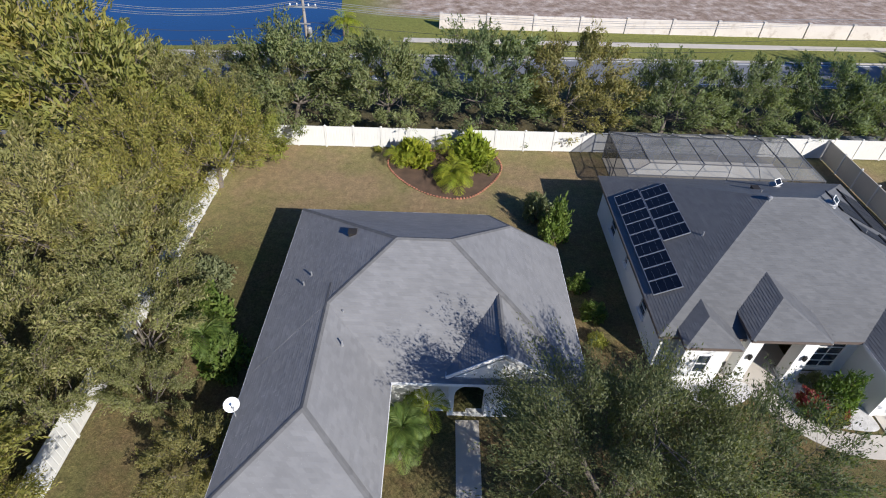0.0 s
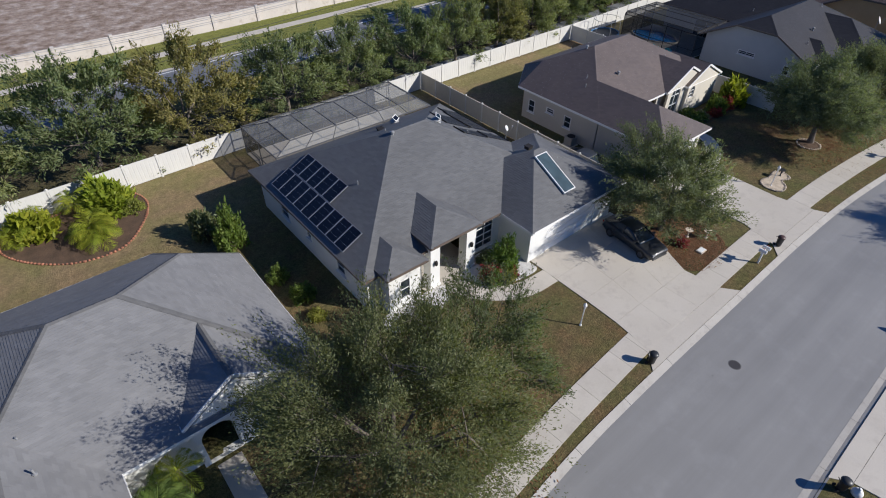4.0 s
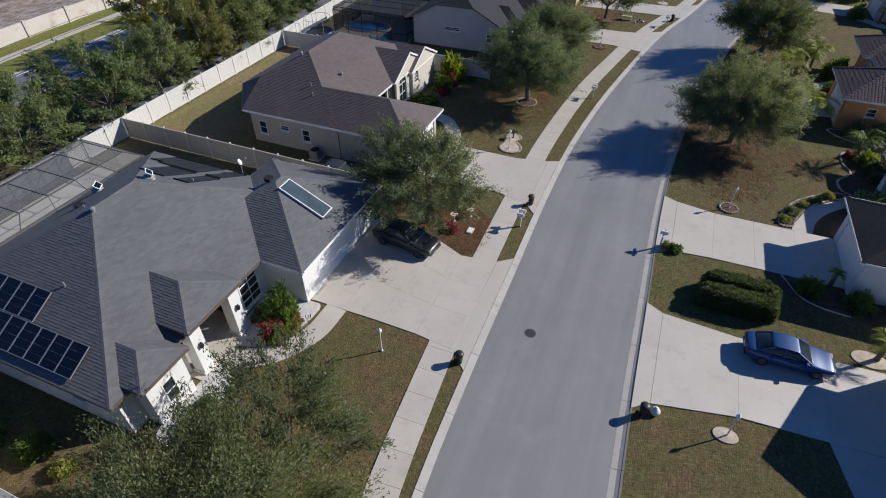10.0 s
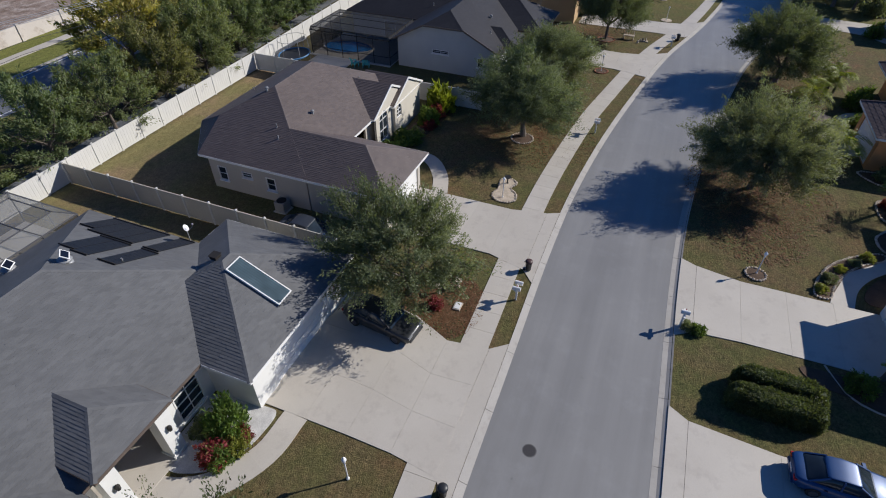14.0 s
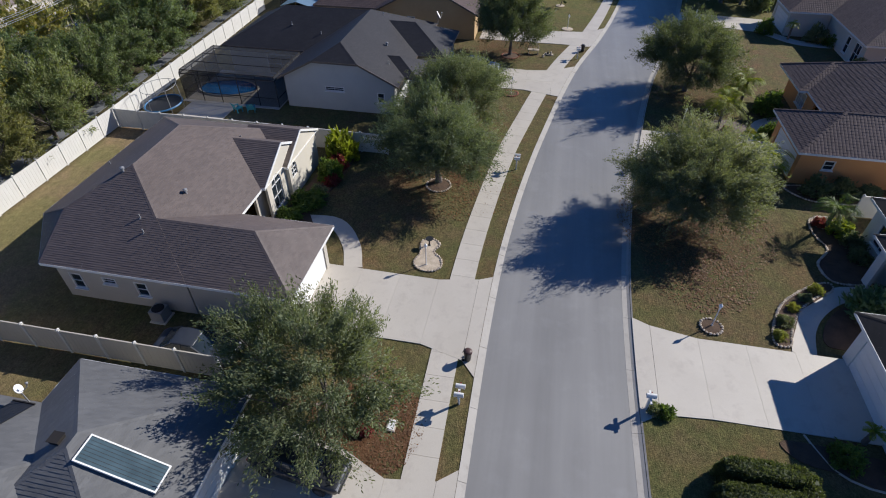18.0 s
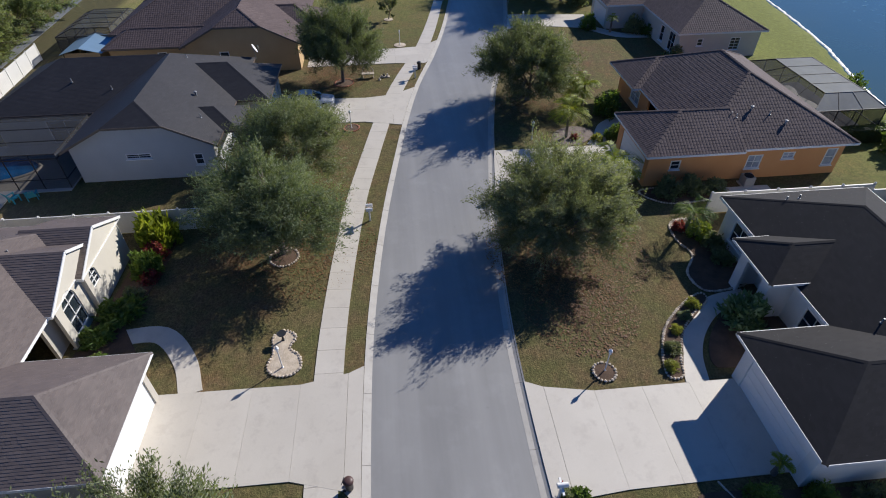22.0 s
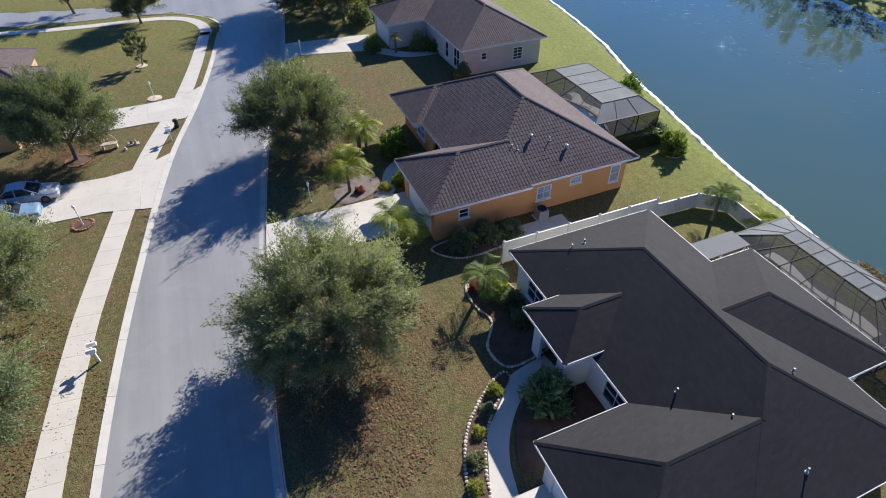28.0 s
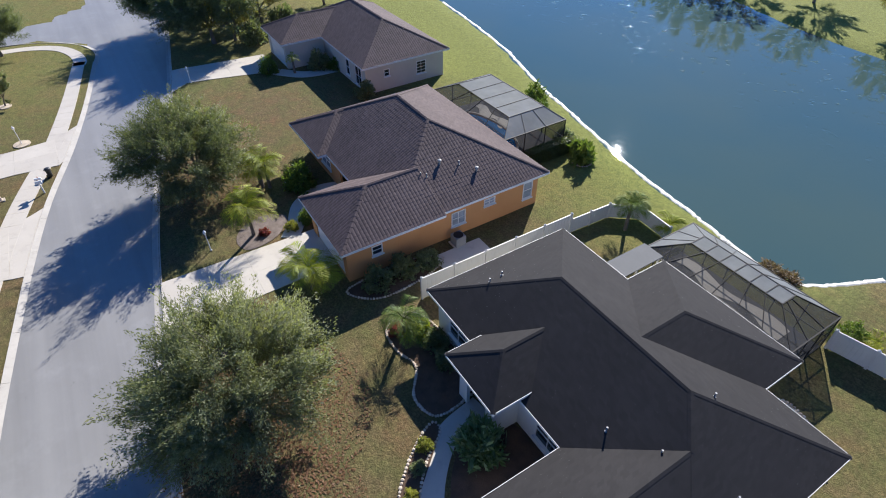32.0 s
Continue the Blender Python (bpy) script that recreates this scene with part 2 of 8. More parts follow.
    bare = ramp(nt, n1, ((0.3, (0.16, 0.11, 0.075)), (0.5, (0.3, 0.235, 0.19)), (0.7, (0.5, 0.44, 0.39))))
    col = mix(nt, mul.outputs[0], col, bare)
    mottle = noise_tex(nt, p, 1.9, 4, 0.65)
    col = mix(nt, 1.0, col, ramp(nt, mottle, ((0.3, (0.78, 0.78, 0.8)), (0.7, (1.22, 1.2, 1.16)))), "MULTIPLY")
    col = mix(nt, 0.62, col, mix(nt, 1.0, col, ramp(nt, n3, ((0.3, (0.5,) * 3), (0.7, (1.6,) * 3))), "MULTIPLY"))
    nt.links.new(col, b.inputs["Base Color"])
    b.inputs["Roughness"].default_value, b.inputs["Specular IOR Level"].default_value = 0.95, 0.15
    bump(nt, b, mix(nt, 0.5, n2, n3), 1.0, 0.09)
    return m


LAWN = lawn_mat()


def asphalt_mat():
    """Worn asphalt: fine aggregate, broad patches, lanes polished along the street, a few dark seams."""
    m = surface("asphalt", (0.218, 0.211, 0.2), (0.286, 0.277, 0.262), 0.16, 30.0, 0.46, relief=0.3, dist=0.006, stain=(0.3, 0.292, 0.28))
    nt = m.node_tree
    b = nt.nodes["Principled BSDF"]
    base = b.inputs["Base Color"].links[0].from_socket
    p = world_coords(nt)
    mp = add(nt, "ShaderNodeMapping")
    mp.inputs["Scale"].default_value = (0.035, 0.75, 1.0)
    mp.inputs["Rotation"].default_value = (0, 0, 0.06)
    nt.links.new(p, mp.inputs["Vector"])
    lane = noise_tex(nt, mp.outputs[0], 1.0, 4, 0.6)
    col = mix(nt, 1.0, base, ramp(nt, lane, ((0.3, (0.88, 0.88, 0.88)), (0.7, (1.1, 1.1, 1.1)))), "MULTIPLY")
    blot = noise_tex(nt, p, 0.9, 6, 0.75)
    col = mix(nt, 1.0, col, ramp(nt, blot, ((0.24, (0.7, 0.7, 0.7)), (0.34, (1, 1, 1)))), "MULTIPLY")
    nt.links.new(col, b.inputs["Base Color"])
    return m


ASPHALT = asphalt_mat()
CONCRETE = surface("concrete", (0.475, 0.43, 0.362), (0.565, 0.518, 0.442), 0.4, 22.0, 0.6, relief=0.15, dist=0.004, stain=(0.41, 0.365, 0.31), vary=0.03)
KERB = surface("kerb_concrete", (0.36, 0.335, 0.295), (0.46, 0.43, 0.385), 0.7, 20.0, 0.85, relief=0.2, dist=0.004, stain=(0.3, 0.27, 0.24))
VINYL = plain("white_vinyl", (0.62, 0.605, 0.56), 0.5, var=0.06)
VINYL_TAN = plain("tan_vinyl", (0.5, 0.46, 0.38), 0.5, var=0.05)
SHINGLE_GREY = shingle("grey_shingles", (0.175, 0.173, 0.171), (0.243, 0.24, 0.237), step=0.07)
SHINGLE_B = shingle("slate_grey_shingles", (0.104, 0.104, 0.104), (0.162, 0.162, 0.161), gloss=0.58, step=0.09, sheen=0.35)
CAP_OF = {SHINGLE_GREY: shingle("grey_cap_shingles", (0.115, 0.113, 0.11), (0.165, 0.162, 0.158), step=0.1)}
SHINGLE_BROWN = shingle("brown_shingles", (0.096, 0.072, 0.061), (0.146, 0.117, 0.1), gloss=0.55, step=0.1, sheen=0.75)
SHINGLE_BLACK = shingle("black_shingles", (0.02, 0.0186, 0.0188), (0.036, 0.034, 0.0338), step=0.09, sheen=0.22)
SHINGLE_F = shingle("charcoal_shingles", (0.025, 0.023, 0.024), (0.043, 0.041, 0.043), gloss=0.6, step=0.1, sheen=0.32)
TILE = shingle("brown_concrete_tiles", (0.082, 0.061, 0.058), (0.13, 0.1, 0.095), 0.148, 0.25, 0.85, 0.12)
STUCCO_WHITE = surface("white_stucco", (0.62, 0.61, 0.57), (0.76, 0.75, 0.71), 0.5, 45.0, 0.9, relief=0.3, dist=0.005)
STUCCO_CREAM = surface("cream_stucco", (0.5, 0.46, 0.38), (0.6, 0.56, 0.47), 0.5, 45.0, 0.9, relief=0.3, dist=0.005)
STUCCO_GREY = surface("grey_stucco", (0.42, 0.42, 0.41), (0.52, 0.52, 0.5), 0.5, 45.0, 0.9, relief=0.3, dist=0.005)
STUCCO_BEIGE = surface("beige_stucco", (0.4, 0.37, 0.31), (0.5, 0.46, 0.4), 0.5, 45.0, 0.9, relief=0.3, dist=0.005)
STUCCO_ORANGE = surface("orange_stucco", (0.55, 0.26, 0.09), (0.64, 0.33, 0.13), 0.5, 45.0, 0.9, relief=0.3, dist=0.005)
STUCCO_TAN = surface("tan_stucco", (0.4, 0.27, 0.13), (0.5, 0.35, 0.18), 0.5, 45.0, 0.9, relief=0.3, dist=0.005)
TRIM = plain("white_trim", (0.75, 0.74, 0.71), 0.5, var=0.05)
TRIM_BROWN = plain("brown_trim", (0.11, 0.085, 0.07), 0.5)
DARK_METAL = plain("bronze_aluminium", (0.03, 0.027, 0.025), 0.6, 0.0, spec=0.2)
STEEL = plain("grey_metal", (0.3, 0.3, 0.3), 0.55, 0.3)
GLASS = glass_mat("window_glass")
BARK = surface("bark", (0.09, 0.07, 0.055), (0.2, 0.17, 0.14), 1.5, 25.0, 0.95, relief=0.7, dist=0.03)
OAK = foliage("oak_leaves", (0.055, 0.074, 0.03), (0.13, 0.152, 0.066), (0.175, 0.187, 0.088))
OAK_DARK = foliage("dark_oak_leaves", (0.085, 0.108, 0.056), (0.186, 0.215, 0.116), (0.232, 0.252, 0.142))
OAK_DEEP = foliage("deep_green_oak_leaves", (0.064, 0.086, 0.042), (0.145, 0.175, 0.09), (0.185, 0.208, 0.112))
OAK_PALE = foliage("pale_oak_leaves", (0.118, 0.13, 0.066), (0.255, 0.266, 0.138), (0.31, 0.308, 0.17))
ROW_LEAF = foliage("roadside_leaves", (0.075, 0.102, 0.043), (0.178, 0.218, 0.092), (0.23, 0.248, 0.12))
WOOD_LEAF = foliage("woodland_leaves", (0.13, 0.132, 0.03), (0.3, 0.288, 0.068), (0.37, 0.3, 0.105))
PALE_LEAF = foliage("pale_woodland_leaves", (0.12, 0.128, 0.045), (0.26, 0.262, 0.095), (0.38, 0.34, 0.18))
ROW_GOLD = foliage("golden_roadside_leaves", (0.095, 0.1, 0.035), (0.21, 0.21, 0.075), (0.27, 0.24, 0.095))
YELLOW_LEAF = foliage("yellow_green_leaves", (0.12, 0.145, 0.027), (0.27, 0.29, 0.06), (0.33, 0.31, 0.085))
BUSH = foliage("shrub_leaves", (0.055, 0.09, 0.022), (0.14, 0.205, 0.045), (0.2, 0.245, 0.06))
PALM = foliage("palm_leaves", (0.12, 0.16, 0.014), (0.28, 0.325, 0.03), (0.37, 0.37, 0.045))
RED_LEAF = foliage("red_shrub_leaves", (0.14, 0.025, 0.032), (0.32, 0.06, 0.075), (0.2, 0.14, 0.05))
VARIEGATED = foliage("glossy_green_leaves", (0.09, 0.13, 0.06), (0.2, 0.27, 0.12), (0.34, 0.4, 0.24))
BROWN_LEAF = foliage("brown_weed_leaves", (0.07, 0.05, 0.035), (0.17, 0.125, 0.085), (0.24, 0.19, 0.12))
MULCH = surface("mulch", (0.05, 0.032, 0.02), (0.14, 0.085, 0.05), 1.5, 30.0, 0.95, relief=0.8, dist=0.03)
BARK_CHIP = surface("grey_bark_chips", (0.08, 0.06, 0.05), (0.25, 0.2, 0.17), 2.0, 18.0, 0.95, relief=0.9, dist=0.04)
GRAVEL = surface("white_gravel", (0.36, 0.34, 0.32), (0.74, 0.72, 0.68), 2.0, 20.0, 0.9, relief=0.8, dist=0.03)
PEBBLE = surface("pebbles", (0.34, 0.27, 0.19), (0.64, 0.54, 0.41), 3.0, 16.0, 0.85, relief=0.8, dist=0.03)


# ---- mesh helpers ----
def mesh(name, verts, faces, material):
    me = bpy.data.meshes.new(name)
    me.from_pydata([tuple(map(float, v)) for v in verts], [], faces)
    me.materials.append(material)
    me.update()
    return me


def link(name, me, parent=None, label=""):
    ob = new(name, me)
    if parent is not None:
        ob.parent = parent
        base = parent.get("base")
        if base is not None:
            ob.location = [-c for c in base]
    if label:
        ob["label"] = label
    return ob


def thing(name, at, label, category, group="", kind=""):
    """An Empty at the thing's base. Its parts' meshes are written in world metres."""
    ob = new(name)
    ob.location = at
    ob.empty_display_size = 0.2
    ob["base"] = list(at)
    return tagged(ob, label, category, group, kind)


def part(name, verts, faces, material, parent, label=""):
    """One mesh under a thing (written in world metres) or under a part."""
    return link(name, mesh(name, verts, faces, material), parent, label)


BOX = [(0, 3, 2, 1), (4, 5, 6, 7), (0, 1, 5, 4), (1, 2, 6, 5), (2, 3, 7, 6), (3, 0, 4, 7)]


class Geo:
    """Collects vertices and faces of one mesh."""

    def __init__(self):
        self.v, self.f = [], []

    def poly(self, pts):
        n = len(self.v)
        self.v += [tuple(p) for p in pts]
        self.f.append(tuple(range(n, n + len(pts))))
        return self

    def box(self, x0, y0, z0, x1, y1, z1):
        n = len(self.v)
        self.v += [(x0, y0, z0), (x1, y0, z0), (x1, y1, z0), (x0, y1, z0), (x0, y0, z1), (x1, y0, z1), (x1, y1, z1), (x0, y1, z1)]
        self.f += [tuple(i + n for i in q) for q in BOX]
        return self

    def prism(self, pts, z0, z1):
        """A flat plan outline (counter-clockwise) raised from z0 to z1."""
        n, k = len(self.v), len(pts)
        self.v += [(p[0], p[1], z0) for p in pts] + [(p[0], p[1], z1) for p in pts]
        self.f += [tuple(range(n + k - 1, n - 1, -1)), tuple(range(n + k, n + 2 * k))]
        self.f += [(n + i, n + (i + 1) % k, n + k + (i + 1) % k, n + k + i) for i in range(k)]
        return self

    def bar(self, a, b, w, h=None, up=(0, 0, 1)):
        """A rectangular bar from a to b, w wide and h high."""
        h = w if h is None else h
        a, b = Vector(a), Vector(b)
        d = (b - a).normalized()
        s = d.cross(Vector(up))
        s = s.normalized() if s.length > 1e-4 else Vector((1, 0, 0))
        u = s.cross(d)
        n = len(self.v)
        for p in (a, b):
            for i, j in ((-1, -1), (1, -1), (1, 1), (-1, 1)):
                self.v.append(tuple(p + s * (i * w / 2) + u * (j * h / 2)))
        self.f += [tuple(i + n for i in q) for q in BOX]
        return self

    def tube(self, pts, radii, sides=8):
        """A round tube through points, closed at both ends."""
        n = len(self.v)
        pts = [Vector(p) for p in pts]
        for i, p in enumerate(pts):
            d = (pts[min(i + 1, len(pts) - 1)] - pts[max(i - 1, 0)]).normalized()
            s = d.cross(Vector((0.3, 0.2, 1)) if abs(d.z) < 0.9 else Vector((1, 0.1, 0))).normalized()
            u = s.cross(d)
            for k in range(sides):
                a = 2 * math.pi * k / sides
                self.v.append(tuple(p + (s * math.cos(a) + u * math.sin(a)) * radii[i]))
        for i in range(len(pts) - 1):
            for k in range(sides):
                a, b = n + i * sides + k, n + i * sides + (k + 1) % sides
                self.f.append((a, b, b + sides, a + sides))
        self.f.append(tuple(n + k for k in range(sides))[::-1])
        self.f.append(tuple(n + (len(pts) - 1) * sides + k for k in range(sides)))
        return self

    def lathe(self, at, profile, sides=14):
        """A turned form: profile of (radius, height)."""
        return self.tube([(at[0], at[1], at[2] + h) for _, h in profile], [max(r, 0.002) for r, _ in profile], sides)

    def out(self, name, material, parent=None, label="", smooth=False):
        me = mesh(name, self.v, self.f, material)
        if smooth:
            me.shade_smooth()
        return link(name, me, parent, label)


def spline(xs, ys, x):
    """Smooth curve through control points (Catmull-Rom with uneven steps)."""
    xs, ys = np.asarray(xs, float), np.asarray(ys, float)
    m = np.gradient(ys, xs)
    i = np.clip(np.searchsorted(xs, x) - 1, 0, len(xs) - 2)
    h = xs[i + 1] - xs[i]
    t = np.clip((x - xs[i]) / h, -0.5, 1.5)
    return (2 * t**3 - 3 * t**2 + 1) * ys[i] + (t**3 - 2 * t**2 + t) * h * m[i] + (-2 * t**3 + 3 * t**2) * ys[i + 1] + (t**3 - t**2) * h * m[i + 1]


# ---- ground, street, water ----
CX = (-60, -35, -15, 0, 11, 16, 20, 30, 40, 46, 52, 58, 66, 72, 79, 88, 96, 107, 127, 160)
CY = (-32, -15, -5.0, -1.2, 0.35, 0.8, 0.95, 1.12, 1.25, 1.13, 0.7, 0.05, -1.1, -2.05, -3.45, -5.95, -7.8, -9.85, -13.2, -18.5)
HALF = 3.72


def street(x, off):
    """The point that lies off metres to the north of the street's middle line at x."""
    y, dy = spline(CX, CY, x), (spline(CX, CY, x + 0.5) - spline(CX, CY, x - 0.5))
    n = 1 / math.hypot(1, dy)
    return x - dy * n * off, y + n * off


POND = [(200, -60), (106.4, -52.7), (89.3, -50), (76, -46.3), (65.8, -44), (58.8, -42.4), (52.3, -41.6), (46.4, -40.7), (43.3, -41.5), (40.8, -46.4), (41, -60), (48, -78),
        (60, -84.2), (72, -85.5), (83, -88.6), (110, -95), (200, -110)]
LAKE = [(-12, 66), (-13, 74), (-15, 84), (-18, 110), (-40, 160), (-120, 160), (-120, 60), (-60, 60), (-30, 63)]


def outline_distance(poly, x, y):
    """Signed distance to an outline, negative inside (arrays)."""
    d = np.full(x.shape, 1e9)
    inside = np.zeros(x.shape, bool)
    for (ax, ay), (bx, by) in zip(poly, poly[1:] + poly[:1]):
        t = np.clip(((x - ax) * (bx - ax) + (y - ay) * (by - ay)) / ((bx - ax)**2 + (by - ay)**2), 0, 1)
        d = np.minimum(d, np.hypot(x - ax - t * (bx - ax), y - ay - t * (by - ay)))
        if ay != by:
            hit = ((ay > y) != (by > y)) & (x < (bx - ax) * (y - ay) / (by - ay) + ax)
            inside ^= hit
    return np.where(inside, -d, d)


def lines(lo, hi, step, far):
    core = list(np.arange(lo, hi + step / 2, step))
    out = [60, 150, 400, 1000, 2500]
    return np.array([lo - o for o in out[::-1] if o < far] + core + [hi + o for o in out if o < far])


gx = lines(-60, 165, 1.25, 3000)
off_core = [-4.9, -4.18, -4.12, -4.0, -3.5, 0.0, 3.5, 4.16, 4.26, 4.33, 4.9]
gy = lines(-130, 130, 1.25, 3000)
gy = np.array(sorted([v for v in gy if not -5.3 < v < 5.3] + off_core))
GX, GV = np.meshgrid(gx, gy)
cy = spline(CX, CY, np.clip(GX, -60, 160))
slope = (spline(CX, CY, np.clip(GX, -59, 159) + 0.5) - spline(CX, CY, np.clip(GX, -59, 159) - 0.5))
near = np.clip((40 - np.abs(GV)) / 34, 0, 1)
GY = GV * (1 + (np.sqrt(1 + slope**2) - 1) * near) + cy * near
pond_d, lake_d = outline_distance(POND, GX, GY), outline_distance(LAKE, GX, GY)
shore = np.minimum(pond_d, lake_d)
GZ = np.where(shore < 0, -0.28 + np.maximum(shore, -3) * 0.3, np.minimum(0.0, -0.28 + shore * 0.12))
GZ = np.where((GV > -4.06) & (GV < 4.2) & (GX > -62) & (GX < 168), -0.35, GZ)
SIDE_W = [(108.7, -6.05), (111.5, -6.55), (114.1, -6.2), (116.8, -4.8), (119.0, -2.3), (120.6, 0.95), (121.3, 4.8), (121.7, 10), (122.6, 16), (124, 22), (128.6, 40), (134, 60)]
SIDE_W = [tuple(float(spline(range(12), [p[c] for p in SIDE_W], k / 4)) for c in (0, 1)) for k in range(45)]
SIDE = SIDE_W + [(141, 60), (134, 32), (129.6, 18), (127.4, 9), (126.8, 4.5), (128.2, -1), (132, -5.5), (140, -8.5), (140, -14), (112, -9.4)]
GZ = np.where(outline_distance(SIDE, GX, GY) < -0.2, np.minimum(GZ, -0.14), GZ)
GZ += np.where((np.abs(GV) > 6) & (shore > 6), RNG.normal(0, 0.012, GX.shape), 0) - 0.012
nx, ny = len(gx), len(gy)
gv = np.stack([GX, GY, GZ], -1).reshape(-1, 3)
ii = (np.arange(ny - 1)[:, None] * nx + np.arange(nx - 1)[None]).ravel()
gf = np.stack([ii, ii + 1, ii + 1 + nx, ii + nx], -1)
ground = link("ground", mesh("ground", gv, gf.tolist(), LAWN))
ground.data.shade_smooth()
tagged(ground, "dry brown-green winter lawn over flat ground", "lawn", kind="structure")


def water_mat(name="water", deep=(0.046, 0.086, 0.09), light=(0.06, 0.094, 0.082)):
    m, nt, b = node_mat(name)
    p = world_coords(nt)
    b.inputs["Base Color"].default_value = (0.012, 0.045, 0.085, 1)
    b.inputs["Roughness"].default_value, b.inputs["IOR"].default_value = 0.015, 1.33
    n1, n2, n3 = noise_tex(nt, p, 1.6, 3), noise_tex(nt, p, 0.05, 3), noise_tex(nt, p, 0.9, 2)
    # sheltered by the bank, with scattered wavelets on the open water
    sep = add(nt, "ShaderNodeSeparateXYZ")
    nt.links.new(p, sep.inputs[0])
    open_water = add(nt, "ShaderNodeMapRange")
    for k, v in ((1, -56.0), (2, -68.0), (3, 0.0), (4, 1.0)):
        open_water.inputs[k].default_value = v
    nt.links.new(sep.outputs[1], open_water.inputs[0])
    wavelet = mix(nt, 1.0, ramp(nt, n3, ((0.6, (0, 0, 0)), (0.68, (1, 1, 1)))), open_water.outputs[0], "MULTIPLY")
    bump(nt, b, mix(nt, wavelet, mix(nt, 0.03, (0.5, 0.5, 0.5), n1), n1), 0.9, 0.18)
    nt.links.new(ramp(nt, n2, ((0.3, deep), (0.7, light))), b.inputs["Base Color"])
    return m


WATER = water_mat()
for name, poly, word in (("water_1", POND, "blue pond with small ripples and sun glints"), ("water_2", LAKE, "deep blue lake beyond the trees")):
    cxm, cym = np.mean(poly, 0)
    grown = [(x + (x - cxm) * 0.06, y + (y - cym) * 0.06) for x, y in poly]
    g = Geo().poly([(x, y, -0.27) for x, y in grown])
    tagged(g.out(name, WATER if name == "water_1" else water_mat("lake_water", (0.015, 0.045, 0.13), (0.02, 0.055, 0.14))), word, "water", kind="structure")


SAND = surface("pale_shore_sand", (0.5, 0.47, 0.4), (0.72, 0.69, 0.62), 1.2, 9.0, 0.6, relief=0.4, dist=0.02)
shore_g = Geo()
edge = POND[1:10]
SN = 320
sx = [spline(range(9), [p[0] for p in edge], k * 8 / SN) for k in range(SN + 1)]
sy = [spline(range(9), [p[1] for p in edge], k * 8 / SN) for k in range(SN + 1)]
for i in range(SN + 1):
    a, b_ = max(i - 1, 0), min(i + 1, SN)
    dx, dy = sx[b_] - sx[a], sy[b_] - sy[a]
    n = math.hypot(dx, dy)
    sway = 0.22 * noise.noise((i * 0.11, 3, 0)) + 0.12 * noise.noise((i * 0.47, 7, 0))
    w = 0.13 + 0.13 * noise.noise((i * 0.23, 0, 0)) + 0.08 * noise.noise((i * 0.9, 0, 0))
    for off, z in ((-0.2 + sway, -0.3), (-0.1 + sway, -0.255), (w + sway, -0.23), (w + 0.2 + sway, -0.3)):
        shore_g.v.append((sx[i] + dy / n * off, sy[i] - dx / n * off, z))
    if i:
        k = 4 * i
        shore_g.f += [(k + c - 4, k + c - 3, k + c + 1, k + c) for c in range(3)]
tagged(shore_g.out("shore", SAND), "pale sandy rim along the pond's edge", "shore", kind="structure")


def strip(name, a, b, step, off0, off1, z0, z1, material, parent=None, deep=0.2, label=""):
    """A ribbon along the street from x=a to x=b between two offsets; z at each side."""
    g = Geo()
    n = max(1, int((b - a) / step))
    xs = [a + (b - a) * i / n for i in range(n + 1)]
    for i, x in enumerate(xs):
        o0 = off0(x) if callable(off0) else off0
        o1 = off1(x) if callable(off1) else off1
        p, q = street(x, o0), street(x, o1)
        g.v += [(*p, z0), (*q, z1), (*p, z0 - deep), (*q, z1 - deep)]
        if i:
            k = 4 * i
            g.f += [(k - 4, k, k + 1, k - 3), (k - 2, k - 1, k + 3, k + 2), (k - 4, k - 2, k + 2, k), (k - 3, k + 1, k + 3, k - 1)]
    g.f += [(0, 1, 3, 2), (len(g.v) - 4, len(g.v) - 2, len(g.v) - 1, len(g.v) - 3)]
    return g.out(name, material, parent, label)


road = tagged(strip("road", -58, 158, 1.5, -HALF - 0.05, HALF + 0.22, -0.1, -0.1, ASPHALT), "smooth grey asphalt residential street", "road", kind="structure")


# rolled kerbs: a gutter strip and a raised back, cut at driveways into low aprons
kerb_n = thing("kerb_1", (40, 5, 0), "pale concrete rolled kerb along the street", "kerb", kind="structure")
kerb_s = thing("kerb_2", (40, -3, 0), "pale concrete rolled kerb along the street", "kerb", kind="structure")
for k in range(42):
    a, b = -20 + k * 3.9, -20 + (k + 1) * 3.9 - 0.02
    if k < 33:
        strip("kerb_section", a, b, 1.3, HALF + 0.2, HALF + 0.62, -0.095, 0.022, KERB, kerb_n)
    strip("kerb_section", a, b, 1.3, -HALF - 0.5, -HALF - 0.24, 0.022, -0.082, KERB, kerb_s)
    strip("gutter_section", a, b, 1.3, -HALF - 0.24, -HALF + 0.06, -0.086, -0.094, KERB, kerb_s)


def inner(x):
    return float(np.interp(x, (0, 14, 24, 40, 60, 72, 89, 107), (4.75, 4.85, 5.3, 5.4, 5.75, 5.55, 5.0, 5.2)))


def outer(x):
    return inner(x) + float(np.interp(x, (0, 90, 107), (1.55, 1.55, 1.3)))


